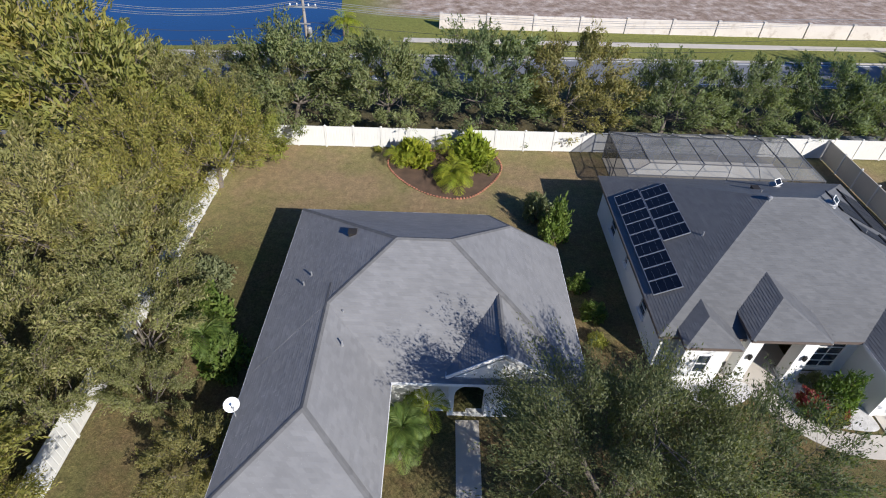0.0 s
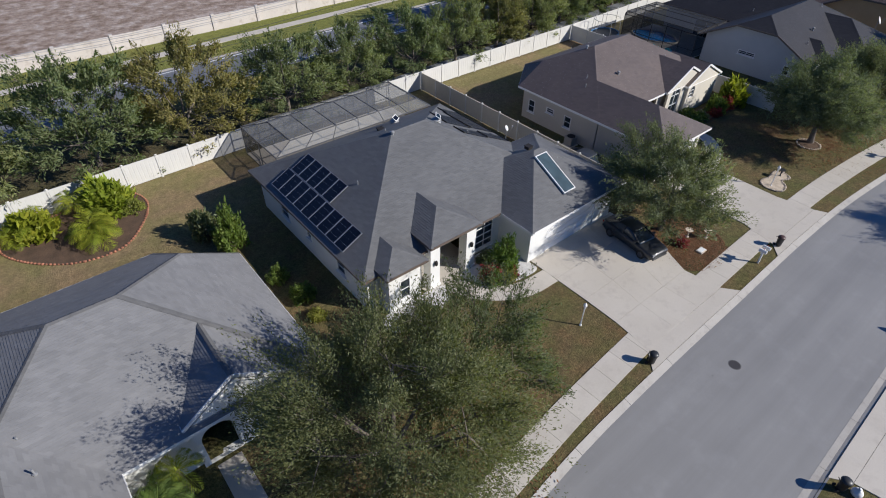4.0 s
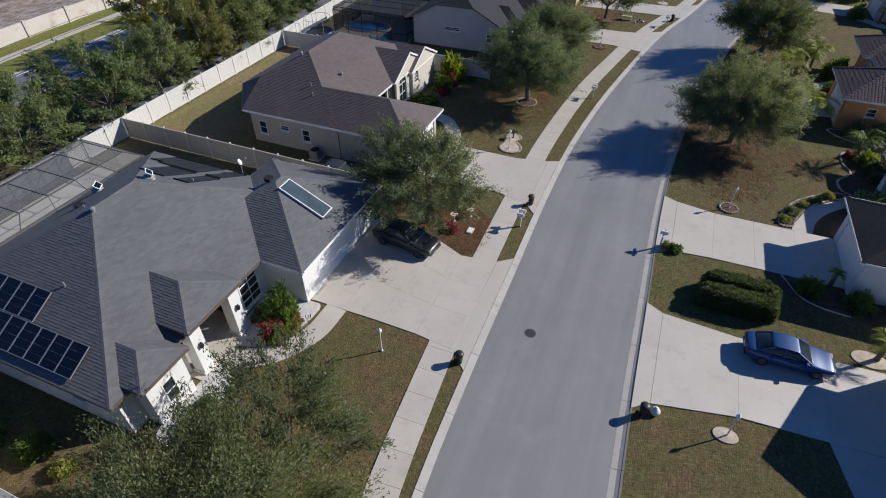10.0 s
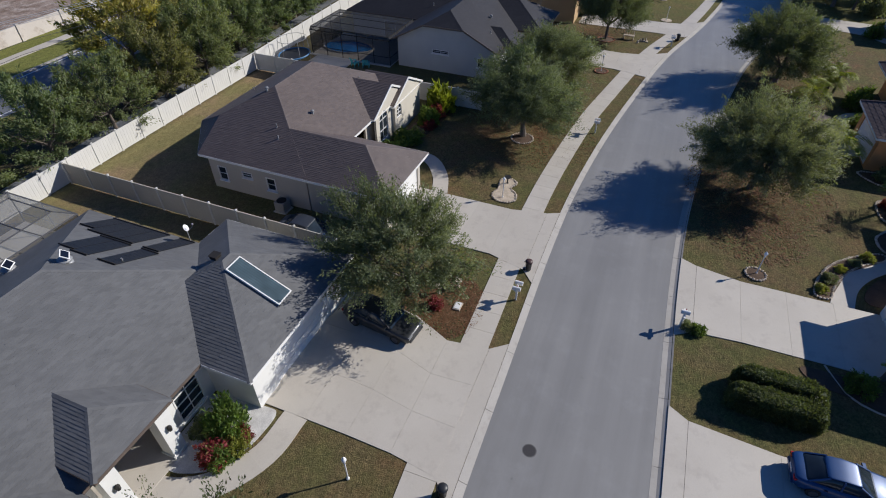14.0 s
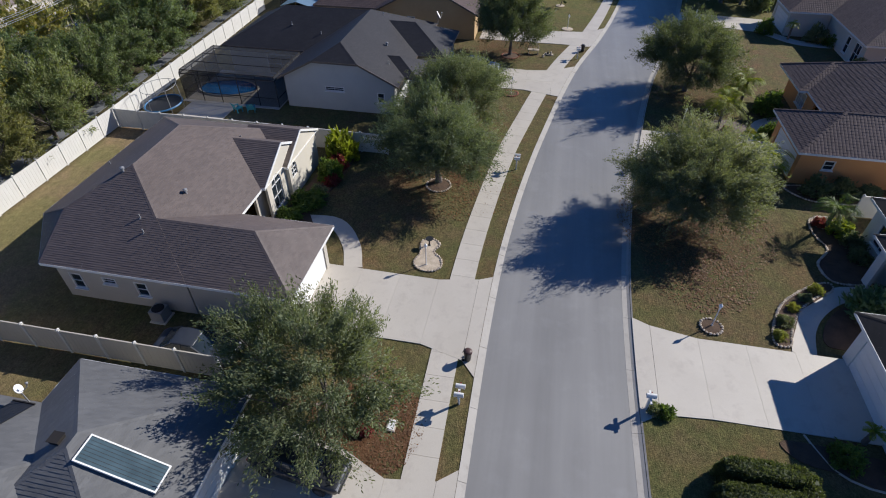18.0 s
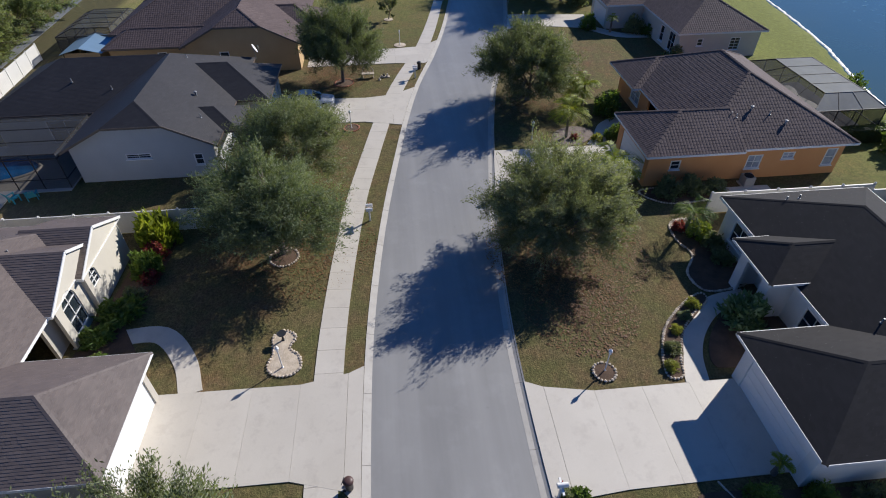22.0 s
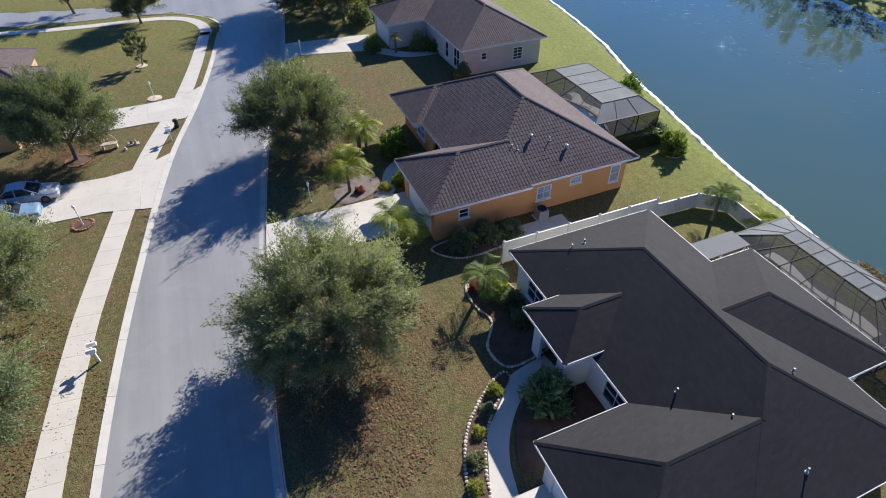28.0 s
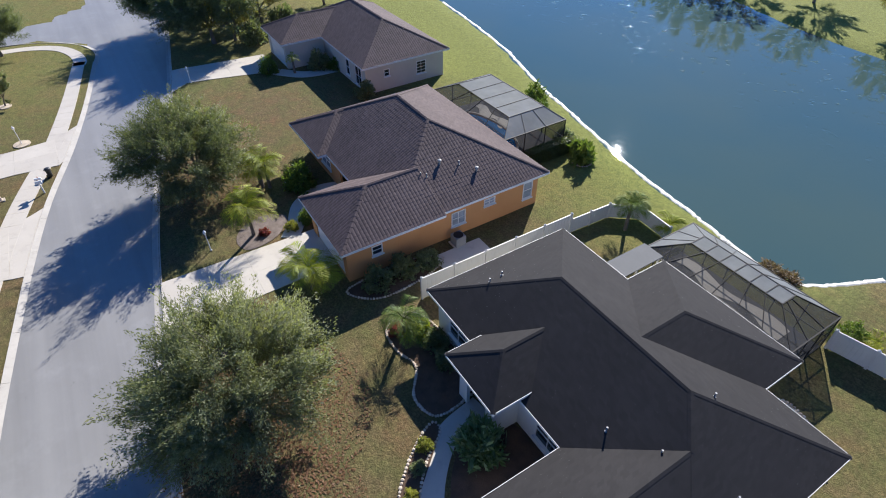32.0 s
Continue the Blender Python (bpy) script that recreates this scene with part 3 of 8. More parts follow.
sidewalk = thing("pavement_1", (40, 7.4, 0), "pale concrete sidewalk of square slabs beside the street", "sidewalk", kind="structure")
x = -14.0
while x < 108:
    w = 1.52
    strip("slab", x, x + w - 0.014, 0.8, inner, outer, 0.03, 0.03, CONCRETE, sidewalk, 0.12)
    x += w
side_road = Geo().prism(SIDE, -0.3, -0.094)
tagged(side_road.out("road_2", ASPHALT), "grey asphalt side street at the corner", "road", kind="structure")
rim = Geo()
for i, (ax, ay) in enumerate(SIDE_W):
    (px, py), (qx, qy) = SIDE_W[max(i - 1, 0)], SIDE_W[min(i + 1, 44)]
    n = math.hypot(qx - px, qy - py)
    for off, z in ((-0.22, -0.092), (0.22, 0.024), (0.22, -0.2), (-0.22, -0.2)):
        rim.v.append((ax - (qy - py) / n * off, ay + (qx - px) / n * off, z))
    if i:
        k = 4 * i
        rim.f += [(k + c - 4, k + (c + 1) % 4 - 4, k + (c + 1) % 4, k + c) for c in range(4)]
tagged(rim.out("kerb_3", KERB), "pale concrete kerb round the side street's corner", "kerb", kind="structure")


def driveway(name, label, edges, ny, z=0.035, splits=2):
    """A concrete drive of slabs. edges: rows of (y, x0, x1) from the kerb to the garage."""
    d = thing(name, (edges[0][1], edges[0][0], 0), label, "driveway", kind="structure")
    ys = [e[0] for e in edges]
    rows = np.linspace(ys[0], ys[-1], ny + 1)
    if ys[0] > ys[-1]:
        order = np.argsort(ys)
    else:
        order = np.arange(len(ys))
    yy, a, b = [ys[i] for i in order], [edges[i][1] for i in order], [edges[i][2] for i in order]
    for r0, r1 in zip(rows, rows[1:]):
        lo, hi = min(r0, r1) + 0.004, max(r0, r1) - 0.004
        for s in range(splits):
            f0, f1 = s / splits, (s + 1) / splits
            pts = []
            for yv, f in ((lo, f0), (lo, f1), (hi, f1), (hi, f0)):
                xa, xb = np.interp(yv, yy, a), np.interp(yv, yy, b)
                xx = xa + (xb - xa) * f + (0.004 if f == f0 else -0.004)
                pts.append((xx, yv))
            Geo().prism(pts, -0.1, z).out("slab", CONCRETE, d)
    return d


driveway("driveway_1", "pale concrete driveway in front of a double garage", [(6.4, 22.55, 30.4), (6.5, 22.6, 30.3), (8.0, 22.8, 30.0), (10.0, 22.9, 30.2), (11.5, 22.9, 31.5), (15.8, 22.9, 31.5)], 4, splits=3)
driveway("driveway_2", "clean pale concrete driveway beside the brown-roofed house", [(6.4, 37.3, 43.8), (6.6, 37.4, 43.7), (8.2, 38.0, 43.3), (16.4, 38.0, 43.4)], 4, splits=1)
driveway("driveway_3", "pale concrete driveway half in the shade of the garage", [(-3.9, 35.9, 41.9), (-4.2, 36.0, 41.7), (-5.4, 36.1, 41.4), (-14.2, 36.2, 41.4)], 4, splits=1)
driveway("driveway_4", "pale concrete driveway with a parked blue car", [(-4.0, 23.2, 29.8), (-5.0, 23.6, 29.4), (-8.5, 24.1, 29.5), (-16.2, 24.4, 29.8)], 3, splits=1)
walk_pad = Geo().prism([(24.25, -12.05), (20.9, -12.95), (20.4, -14.5), (24.3, -14.6)], -0.1, 0.031)
tagged(walk_pad.out("pavement_8", CONCRETE), "pale concrete entry walk beside the driveway", "path", kind="structure")
driveway("driveway_5", "pale concrete driveway partly hidden by oak branches", [(3.2, 71.9, 78.2), (3.4, 72.0, 78.1), (4.8, 72.6, 77.7), (14.0, 72.8, 78.2)], 4)
driveway("driveway_6", "pale concrete driveway of the far tiled house", [(-0.7, 86.1, 91.3), (-0.6, 86.2, 91.2), (1.0, 86.4, 90.9), (12.5, 86.4, 91.0)], 4)
driveway("driveway_7", "pale concrete driveway under the oak's shade", [(-5.3, 61.1, 66.1), (-5.4, 61.2, 66.1), (-16.5, 61.6, 66.0)], 4)
driveway("driveway_8", "pale concrete driveway of the far grey house", [(-13.9, 97.3, 101.7), (-14, 97.4, 101.6), (-23.5, 95.0, 100.6)], 4)


def apron(x0, x1, a0, a1, y, off):
    """The flared slab between the kerb and a driveway."""
    kerb_line = [street(x0 + (x1 - x0) * k / 6, off) for k in range(7)]
    pts = kerb_line + [(a1, y), (a0, y)]
    if off < 0:
        pts = pts[::-1]
    tagged(Geo().prism(pts, -0.1, 0.026).out("driveway_apron", CONCRETE), "pale concrete apron between kerb and driveway", "driveway", kind="structure")


apron(21.6, 31.2, 22.55, 30.4, 6.39, 4.36)
apron(36.4, 44.1, 37.3, 43.8, 6.39, 4.36)
apron(35.2, 42.4, 35.9, 41.9, -3.89, -4.16)
apron(22.5, 30.3, 23.2, 29.8, -3.99, -4.16)
apron(71.0, 78.8, 71.9, 78.2, 3.19, 4.36)
apron(85.4, 92.2, 86.1, 91.3, -0.71, 4.36)
apron(60.4, 66.7, 61.1, 66.1, -5.29, -4.16)
apron(96.6, 102.4, 97.3, 101.7, -13.89, -4.16)


def path_walk(name, label, pts, width=1.15, z=0.03):
    """A curved concrete path through points, as one slab per stretch."""
    w = thing(name, (*pts[0], 0), label, "path", kind="structure")
    t = np.linspace(0, len(pts) - 1, (len(pts) - 1) * 5 + 1)
    px = [spline(range(len(pts)), [p[0] for p in pts], v) for v in t]
    py = [spline(range(len(pts)), [p[1] for p in pts], v) for v in t]
    for k in range(0, len(t) - 1, 2):
        e = min(k + 2, len(t) - 1)
        left, right = [], []
        for i in range(k, e + 1):
            j0, j1 = max(i - 1, 0), min(i + 1, len(t) - 1)
            dx, dy = px[j1] - px[j0], py[j1] - py[j0]
            n = math.hypot(dx, dy)
            left.append((px[i] - dy / n * width / 2, py[i] + dx / n * width / 2))
            right.append((px[i] + dy / n * width / 2, py[i] - dx / n * width / 2))
        Geo().prism(right + left[::-1], -0.08, z).out("slab", CONCRETE, w)
    return w


path_walk("pavement_2", "pale concrete sidewalk curving round the street corner", [(109.06, -4.35), (110.6, -4.6), (113.5, -4.15), (116.2, -2.7), (117.9, -0.2), (118.6, 3), (118.8, 8), (119.6, 15), (121.2, 23)], 1.4)
path_walk("path_1", "curved pale concrete front walk", [(22.9, 13.9), (20.6, 14.1), (18.6, 15.3), (17.5, 17.2), (17.5, 19.5)], 1.3)
path_walk("path_6", "straight shaded concrete entry walk", [(1.95, 14.8), (1.95, 12.5), (1.9, 10), (1.6, 7.4)], 1.15)
path_walk("path_2", "curved pale concrete front walk in shade", [(43.3, 14.6), (45.6, 15.5), (47.6, 17.3), (47.6, 19.8), (47.6, 22)], 1.2)
path_walk("path_3", "curved pale concrete front walk beside dark mulch", [(41.3, -12.1), (43.4, -12.65), (45.2, -13.8), (46.7, -15.6), (47.2, -18)], 1.25)
path_walk("path_4", "curved pale concrete front walk", [(66.0, -14.2), (67.2, -15.1), (69.4, -16.3), (70.5, -18.2), (70.2, -20)], 1.3)
path_walk("path_5", "pale concrete front walk of the far grey house", [(95, -23.0), (92.5, -25.5), (92, -28), (92, -30.5)], 1.6)


# ---- houses ----
ROOF_RNG = np.random.default_rng(3)


def roof_plane(g, e0, e1, t0, t1, course, lift):
    """Lapped courses of shingle strips on a slope from the eave e0-e1 (anticlockwise from outside) up to t0-t1; strips lie unevenly."""
    e0, e1, t0, t1 = map(Vector, (e0, e1, t0, t1))
    n_up = (e1 - e0).cross((t0 + t1) / 2 - (e0 + e1) / 2).normalized()
    rise = ((t0 + t1) / 2 - (e0 + e1) / 2).length
    n = max(1, round(rise / course))
    last = None
    for k in range(n):
        a, b = k / n, (k + 1) / n
        p, q, r, s = e0.lerp(t0, a), e1.lerp(t1, a), e1.lerp(t1, b), e0.lerp(t0, b)
        tabs = max(1, round((q - p).length / 0.3))
        cuts = [0.0] + [(m + ROOF_RNG.uniform(-0.35, 0.35)) / tabs for m in range(1, tabs)] + [1.0]
        base = len(g.v)
        g.v += [tuple(p.lerp(q, f)) for f in cuts]
        over = len(g.v)
        g.v += [tuple(s.lerp(r, f)) for f in cuts]
        low = [base + m for m in range(tabs + 1)]
        if last is not None:
            low[0] = last
        last = over
        for m in range(tabs):
            up = n_up * lift * ROOF_RNG.uniform(0.6, 1.35)
            i = len(g.v)
            g.v += [tuple(p.lerp(q, cuts[m]) + up), tuple(p.lerp(q, cuts[m + 1]) + up)]
            g.f += [(low[m], low[m + 1], i + 1, i), (i, i + 1, over + m + 1, over + m)]


def tile_plane(g, e0, e1, t0, t1, course=0.33, width=0.25, crest=0.013):
    """Courses of barrel tiles on a slope: each tile a round-backed piece that laps over the course below."""
    e0, e1, t0, t1 = map(Vector, (e0, e1, t0, t1))
    d = (e1 - e0).normalized()
    n_up = (e1 - e0).cross((t0 + t1) / 2 - (e0 + e1) / 2).normalized()
    n = max(1, round(((t0 + t1) / 2 - (e0 + e1) / 2).length / course))
    for k in range(n):
        a, b = k / n, (k + 1) / n
        p, q, r, s = e0.lerp(t0, a), e1.lerp(t1, a), e1.lerp(t1, b), e0.lerp(t0, b)
        lo, hi, lo2, hi2 = (p - e0).dot(d), (q - e0).dot(d), (s - e0).dot(d), (r - e0).dot(d)
        m = math.floor(lo / width)
        while m * width < hi:
            x0, x1 = max(lo, m * width), min(hi, (m + 1) * width)
            m += 1
            if x1 - x0 < 0.02:
                continue
            jog = ROOF_RNG.uniform(0.6, 1.2)
            i = len(g.v)
            for base, clip_lo, clip_hi, start, raised in ((p, lo, hi, lo, 0.015 * jog), (s, lo2, hi2, lo2, 0.004)):
                for f, h in ((0.0, 0.0), (0.25, crest * 0.8), (0.5, crest), (0.75, crest * 0.8), (1.0, 0.0)):
                    u = min(max(x0 + (x1 - x0) * f, clip_lo), max(clip_hi, clip_lo))
                    g.v.append(tuple(base + d * (u - start) + n_up * (h + raised)))
            g.f += [(i + c, i + c + 1, i + c + 6, i + c + 5) for c in range(4)] + [(i + 4, i + 3, i + 2, i + 1, i)]


def cap_row(g, a, b, w=0.13, piece=0.42, high=0.014):
    """Cap shingles laid over a hip or ridge, lapped into one strip."""
    a, b = Vector(a), Vector(b)
    if (b - a).length < 0.3:
        return
    n = max(1, int((b - a).length / piece))
    d = (b - a) / n
    s = d.cross(Vector((0, 0, 1))).normalized()
    drop = Vector((0, 0, w * (0.49 if abs(d.z) < 0.05 * d.length else 0.34)))
    i = len(g.v)
    for k in range(n):
        for p, h in ((a + d * k, high), (a + d * (k + 1), high * 0.75)):
            top = p + Vector((0, 0, h))
            g.v += [tuple(top - s * w - drop), tuple(top), tuple(top + s * w - drop)]
    for k in range(2 * n - 1):
        j = i + 3 * k
        g.f += [(j, j + 1, j + 4, j + 3), (j + 1, j + 2, j + 5, j + 4)]


def hip_roof(parent, x0, y0, x1, y1, e, material, pitch=0.5, gable="", along="", course=0.15, lift=0.012, fascia=TRIM, clip=None, gable_wall=None, bare="", chamfer=None, hip_from=None, chamfer_nw=None):
    """A roof over a rectangle. gable: which ends (n s e w) are gables; clip: end -> height at which a small hip cuts the gable."""
    clip = clip or {}
    w, d = x1 - x0, y1 - y0
    along = along or ("x" if w >= d else "y")
    lng = along == "x"
    h = (d if lng else w) / 2
    mid = (y0 + y1) / 2 if lng else (x0 + x1) / 2
    lo, hi = (x0, x1) if lng else (y0, y1)
    k_lo, k_hi = ("w", "e") if lng else ("s", "n")

    def inset(key):
        if key in clip:
            return h - (clip[key] - e) / pitch
        return 0.0 if key in gable else h
    top = e + h * pitch
    i_lo, i_hi = inset(k_lo), inset(k_hi)

    def at(u, v, z):
        return Vector((u, v, z)) if lng else Vector((v, u, z))
    va, vb = (y0, y1) if lng else (x0, x1)
    ra, rb = at(lo + i_lo, mid, top), at(hi - i_hi, mid, top)
    planes, caps_at = [], [(ra, rb)]
    for v, sgn in ((va, 1), (vb, -1)):
        cl, ch = clip.get(k_lo, e if k_lo not in gable else None), clip.get(k_hi, e if k_hi not in gable else None)
        zs = sorted({e, top} | {c for c in (cl, ch) if c is not None})

        def edge(z):
            vv = v + sgn * (z - e) / pitch
            a = lo if cl is None else lo + max(0.0, (z - cl) / pitch)
            b = hi if ch is None else hi - max(0.0, (z - ch) / pitch)
            return at(a, vv, z), at(b, vv, z)
        for z0, z1 in zip(zs, zs[1:]):
            (a0, b0), (a1, b1) = edge(z0), edge(z1)
            if (sgn == 1) == lng:
                planes.append((a0, b0, a1, b1))
            else:
                planes.append((b0, a0, b1, a1))
    for key, u, sgn, tip in ((k_lo, lo, 1, ra), (k_hi, hi, -1, rb)):
        zc = clip.get(key, e)
        if key in gable and key not in clip:
            continue
        half = h - (zc - e) / pitch
        p, q = at(u, mid - half, zc), at(u, mid + half, zc)
        if (sgn == 1) == lng:
            p, q = q, p
        planes.append((p, q, tip, tip))
        caps_at += [(p, tip), (q, tip)]
    if chamfer:     # the north-east corner cut off: (from the east, from the north, height where the cut meets the hip)
        cx_, cy_, zc = chamfer
        run = (zc - e) / pitch
        q_n, q_e, peak = Vector((x1 - cx_, y1, e)), Vector((x1, y1 - cy_, e)), Vector((x1 - run, y1 - run, zc))
        nw, sw, se = Vector((x0, y1, e)), Vector((x0, y0, e)), Vector((x1, y0, e))
        f = (zc - e) / (top - e)
        m_nw, m_se = nw.lerp(ra, f), se.lerp(rb, f)
        planes = [(sw, se, ra, rb), (nw, sw, ra, ra), (q_n, nw, peak, m_nw), (peak, m_nw, rb, ra), (se, q_e, m_se, peak), (m_se, peak, rb, rb), (q_e, q_n, peak, peak)]
        caps_at = [(ra, rb), (sw, ra), (nw, ra), (se, rb), (peak, rb), (q_e, peak), (q_n, peak)]
    if chamfer_nw:     # the same for the north-west corner
        cx_, cy_, zc = chamfer_nw
        run = (zc - e) / pitch
        q_n, q_w, peak = Vector((x0 + cx_, y1, e)), Vector((x0, y1 - cy_, e)), Vector((x0 + run, y1 - run, zc))
        ne, sw, se = Vector((x1, y1, e)), Vector((x0, y0, e)), Vector((x1, y0, e))
        f = (zc - e) / (top - e)
        m_ne, m_sw = ne.lerp(rb, f), sw.lerp(ra, f)
        planes = [(sw, se, ra, rb), (se, ne, rb, rb), (ne, q_n, m_ne, peak), (m_ne, peak, rb, ra), (q_w, sw, peak, m_sw), (peak, m_sw, ra, ra), (q_n, q_w, peak, peak)]
        caps_at = [(ra, rb), (sw, ra), (se, rb), (ne, rb), (peak, ra), (q_w, peak), (q_n, peak)]
    for q in planes:
        roof = Geo()
        if material is TILE:
            roof.poly([q[0], q[1], q[3], q[2]] if q[2] != q[3] else q[:3])
            tile_plane(roof, *q)
        else:
            roof_plane(roof, *q, course, lift)
        ob = roof.out("roof_slope", material, parent)
    for a, b in caps_at:
        # a hip that a wing's coplanar slope hides starts at the wing's ridge
        corner = ("s" if abs(a.y - y0) < 0.01 else "n") + ("w" if abs(a.x - x0) < 0.01 else "e")
        if hip_from and corner in hip_from and abs(a.z - e) < 0.01:
            a = a.lerp(b, (hip_from[corner] - e) / (b.z - e))
        caps = Geo()
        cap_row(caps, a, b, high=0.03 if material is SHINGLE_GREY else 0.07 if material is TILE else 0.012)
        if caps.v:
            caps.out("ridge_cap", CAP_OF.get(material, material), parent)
    corners = {"s": ((x0, y0), (x1, y0)), "e": ((x1, y0), (x1, y1)), "n": ((x1, y1), (x0, y1)), "w": ((x0, y1), (x0, y0))}
    plan = [(x0 + 0.03, y0 + 0.03), (x1 - 0.03, y0 + 0.03), (x1 - 0.03, y1 - 0.03), (x0 + 0.03, y1 - 0.03)]
    if gable_wall:
        for key, k, side in (("w", (0, 3), 0.52), ("e", (1, 2), -0.52)):
            if key in clip or key in gable:
                for m in k:
                    plan[m] = (plan[m][0] + side, plan[m][1])
    if chamfer:
        corners["e"], corners["n"] = ((x1, y0), (x1, y1 - cy_)), ((x1 - cx_, y1), (x0, y1))
        corners["x"] = ((x1, y1 - cy_), (x1 - cx_, y1))
        plan[2:3] = [(x1 - 0.03, y1 - cy_), (x1 - cx_, y1 - 0.03)]
    if chamfer_nw:
        corners["w"], corners["n"] = ((x0, y1 - cy_), (x0, y0)), ((x1, y1), (x0 + cx_, y1))
        corners["x"] = ((x0 + cx_, y1), (x0, y1 - cy_))
        plan[3:4] = [(x0 + cx_, y1 - 0.03), (x0 + 0.03, y1 - cy_)]
    for key, (a, b) in corners.items():
        f = Geo()
        if key in gable and key not in clip and not gable_wall and key not in bare:
            continue
        if key in gable or key in clip:
            zc = clip.get(key, top)
            half = h - (zc - e) / pitch
            u = lo if key == k_lo else hi
            p, q = at(u, mid - half, zc), at(u, mid + half, zc)
            for c in (a, b):
                t = p if (Vector((*c, e)) - p).length < (Vector((*c, e)) - q).length else q
                f.bar((c[0], c[1], e - 0.07), (t.x, t.y, t.z - 0.07), 0.05, 0.17)
            if half > 0.05:
                f.bar((p.x, p.y, zc - 0.085), (q.x, q.y, zc - 0.085), 0.05, 0.17)
            if gable_wall:
                inn = 0.5 if key == k_lo else -0.5
                base = 2.85
                pts = []
                hw = h - 0.5
                for vv, z in ((mid - hw, base), (mid + hw, base), (mid + hw, e + 0.12), (mid + half, zc - 0.14), (mid - half, zc - 0.14), (mid - hw, e + 0.12)):
                    pts.append((vv, z))
                g = Geo()
                n = len(pts)
                for uu in (u + inn, u + inn * 1.4):
                    g.v += [tuple(at(uu, vv, z)) for vv, z in pts]
                g.f += [tuple(range(n)), tuple(range(2 * n - 1, n - 1, -1))] + [(i, (i + 1) % n, n + (i + 1) % n, n + i) for i in range(n)]
                g.out("gable_wall", gable_wall, parent)
        else:
            f.bar((a[0], a[1], e - 0.085), (b[0], b[1], e - 0.085), 0.05, 0.17)
        f.out("fascia", fascia, parent)
    Geo().prism(plan, e - 0.16, e - 0.13).out("soffit", fascia, parent)
    return ob, ra, rb


def wall_run(parent, a, b, top, material, openings=(), thick=0.2, z0=-0.1, name="wall"):
    """A wall from a to b (plan points; the outside to the right), with real openings (from, to, sill, head) along it."""
    a, b = Vector((*a, 0)), Vector((*b, 0))
    d = (b - a).normalized()
    inn = Vector((-d.y, d.x, 0)) * thick
    length = (b - a).length
    g = Geo()
    cuts_s = sorted({0.0, length} | {v for o in openings for v in o[:2]})
    cuts_z = sorted({z0, top} | {v for o in openings for v in o[2:] if z0 < v < top})
    index = {}

    def vert(i, j, k):
        if (i, j, k) not in index:
            q = a + d * cuts_s[i] + (inn if k else Vector((0, 0, 0)))
            index[(i, j, k)] = len(g.v)
            g.v.append((q.x, q.y, cuts_z[j]))
        return index[(i, j, k)]

    def solid(i, j):
        if not (0 <= i < len(cuts_s) - 1 and 0 <= j < len(cuts_z) - 1):
            return False
        s, z = (cuts_s[i] + cuts_s[i + 1]) / 2, (cuts_z[j] + cuts_z[j + 1]) / 2
        return not any(f < s < t and lo < z < hi for f, t, lo, hi in openings)
    for i in range(len(cuts_s) - 1):
        for j in range(len(cuts_z) - 1):
            if not solid(i, j):
                continue
            g.f += [(vert(i, j, 0), vert(i + 1, j, 0), vert(i + 1, j + 1, 0), vert(i, j + 1, 0)), (vert(i + 1, j, 1), vert(i, j, 1), vert(i, j + 1, 1), vert(i + 1, j + 1, 1))]
            for (ni, nj), (p0, p1) in (((i - 1, j), ((i, j), (i, j + 1))), ((i + 1, j), ((i + 1, j + 1), (i + 1, j))), ((i, j - 1), ((i + 1, j), (i, j))), ((i, j + 1), ((i, j + 1), (i + 1, j + 1)))):
                if not solid(ni, nj):
                    g.f.append((vert(*p0, 0), vert(*p1, 0), vert(*p1, 1), vert(*p0, 1)))
    w = g.out(name, material, parent)
    return w, a, d, inn


def under(ob, parent):
    """Makes ob a sub-part of a part of the same thing."""
    ob.parent = parent
    ob.location = (0, 0, 0)
    return ob


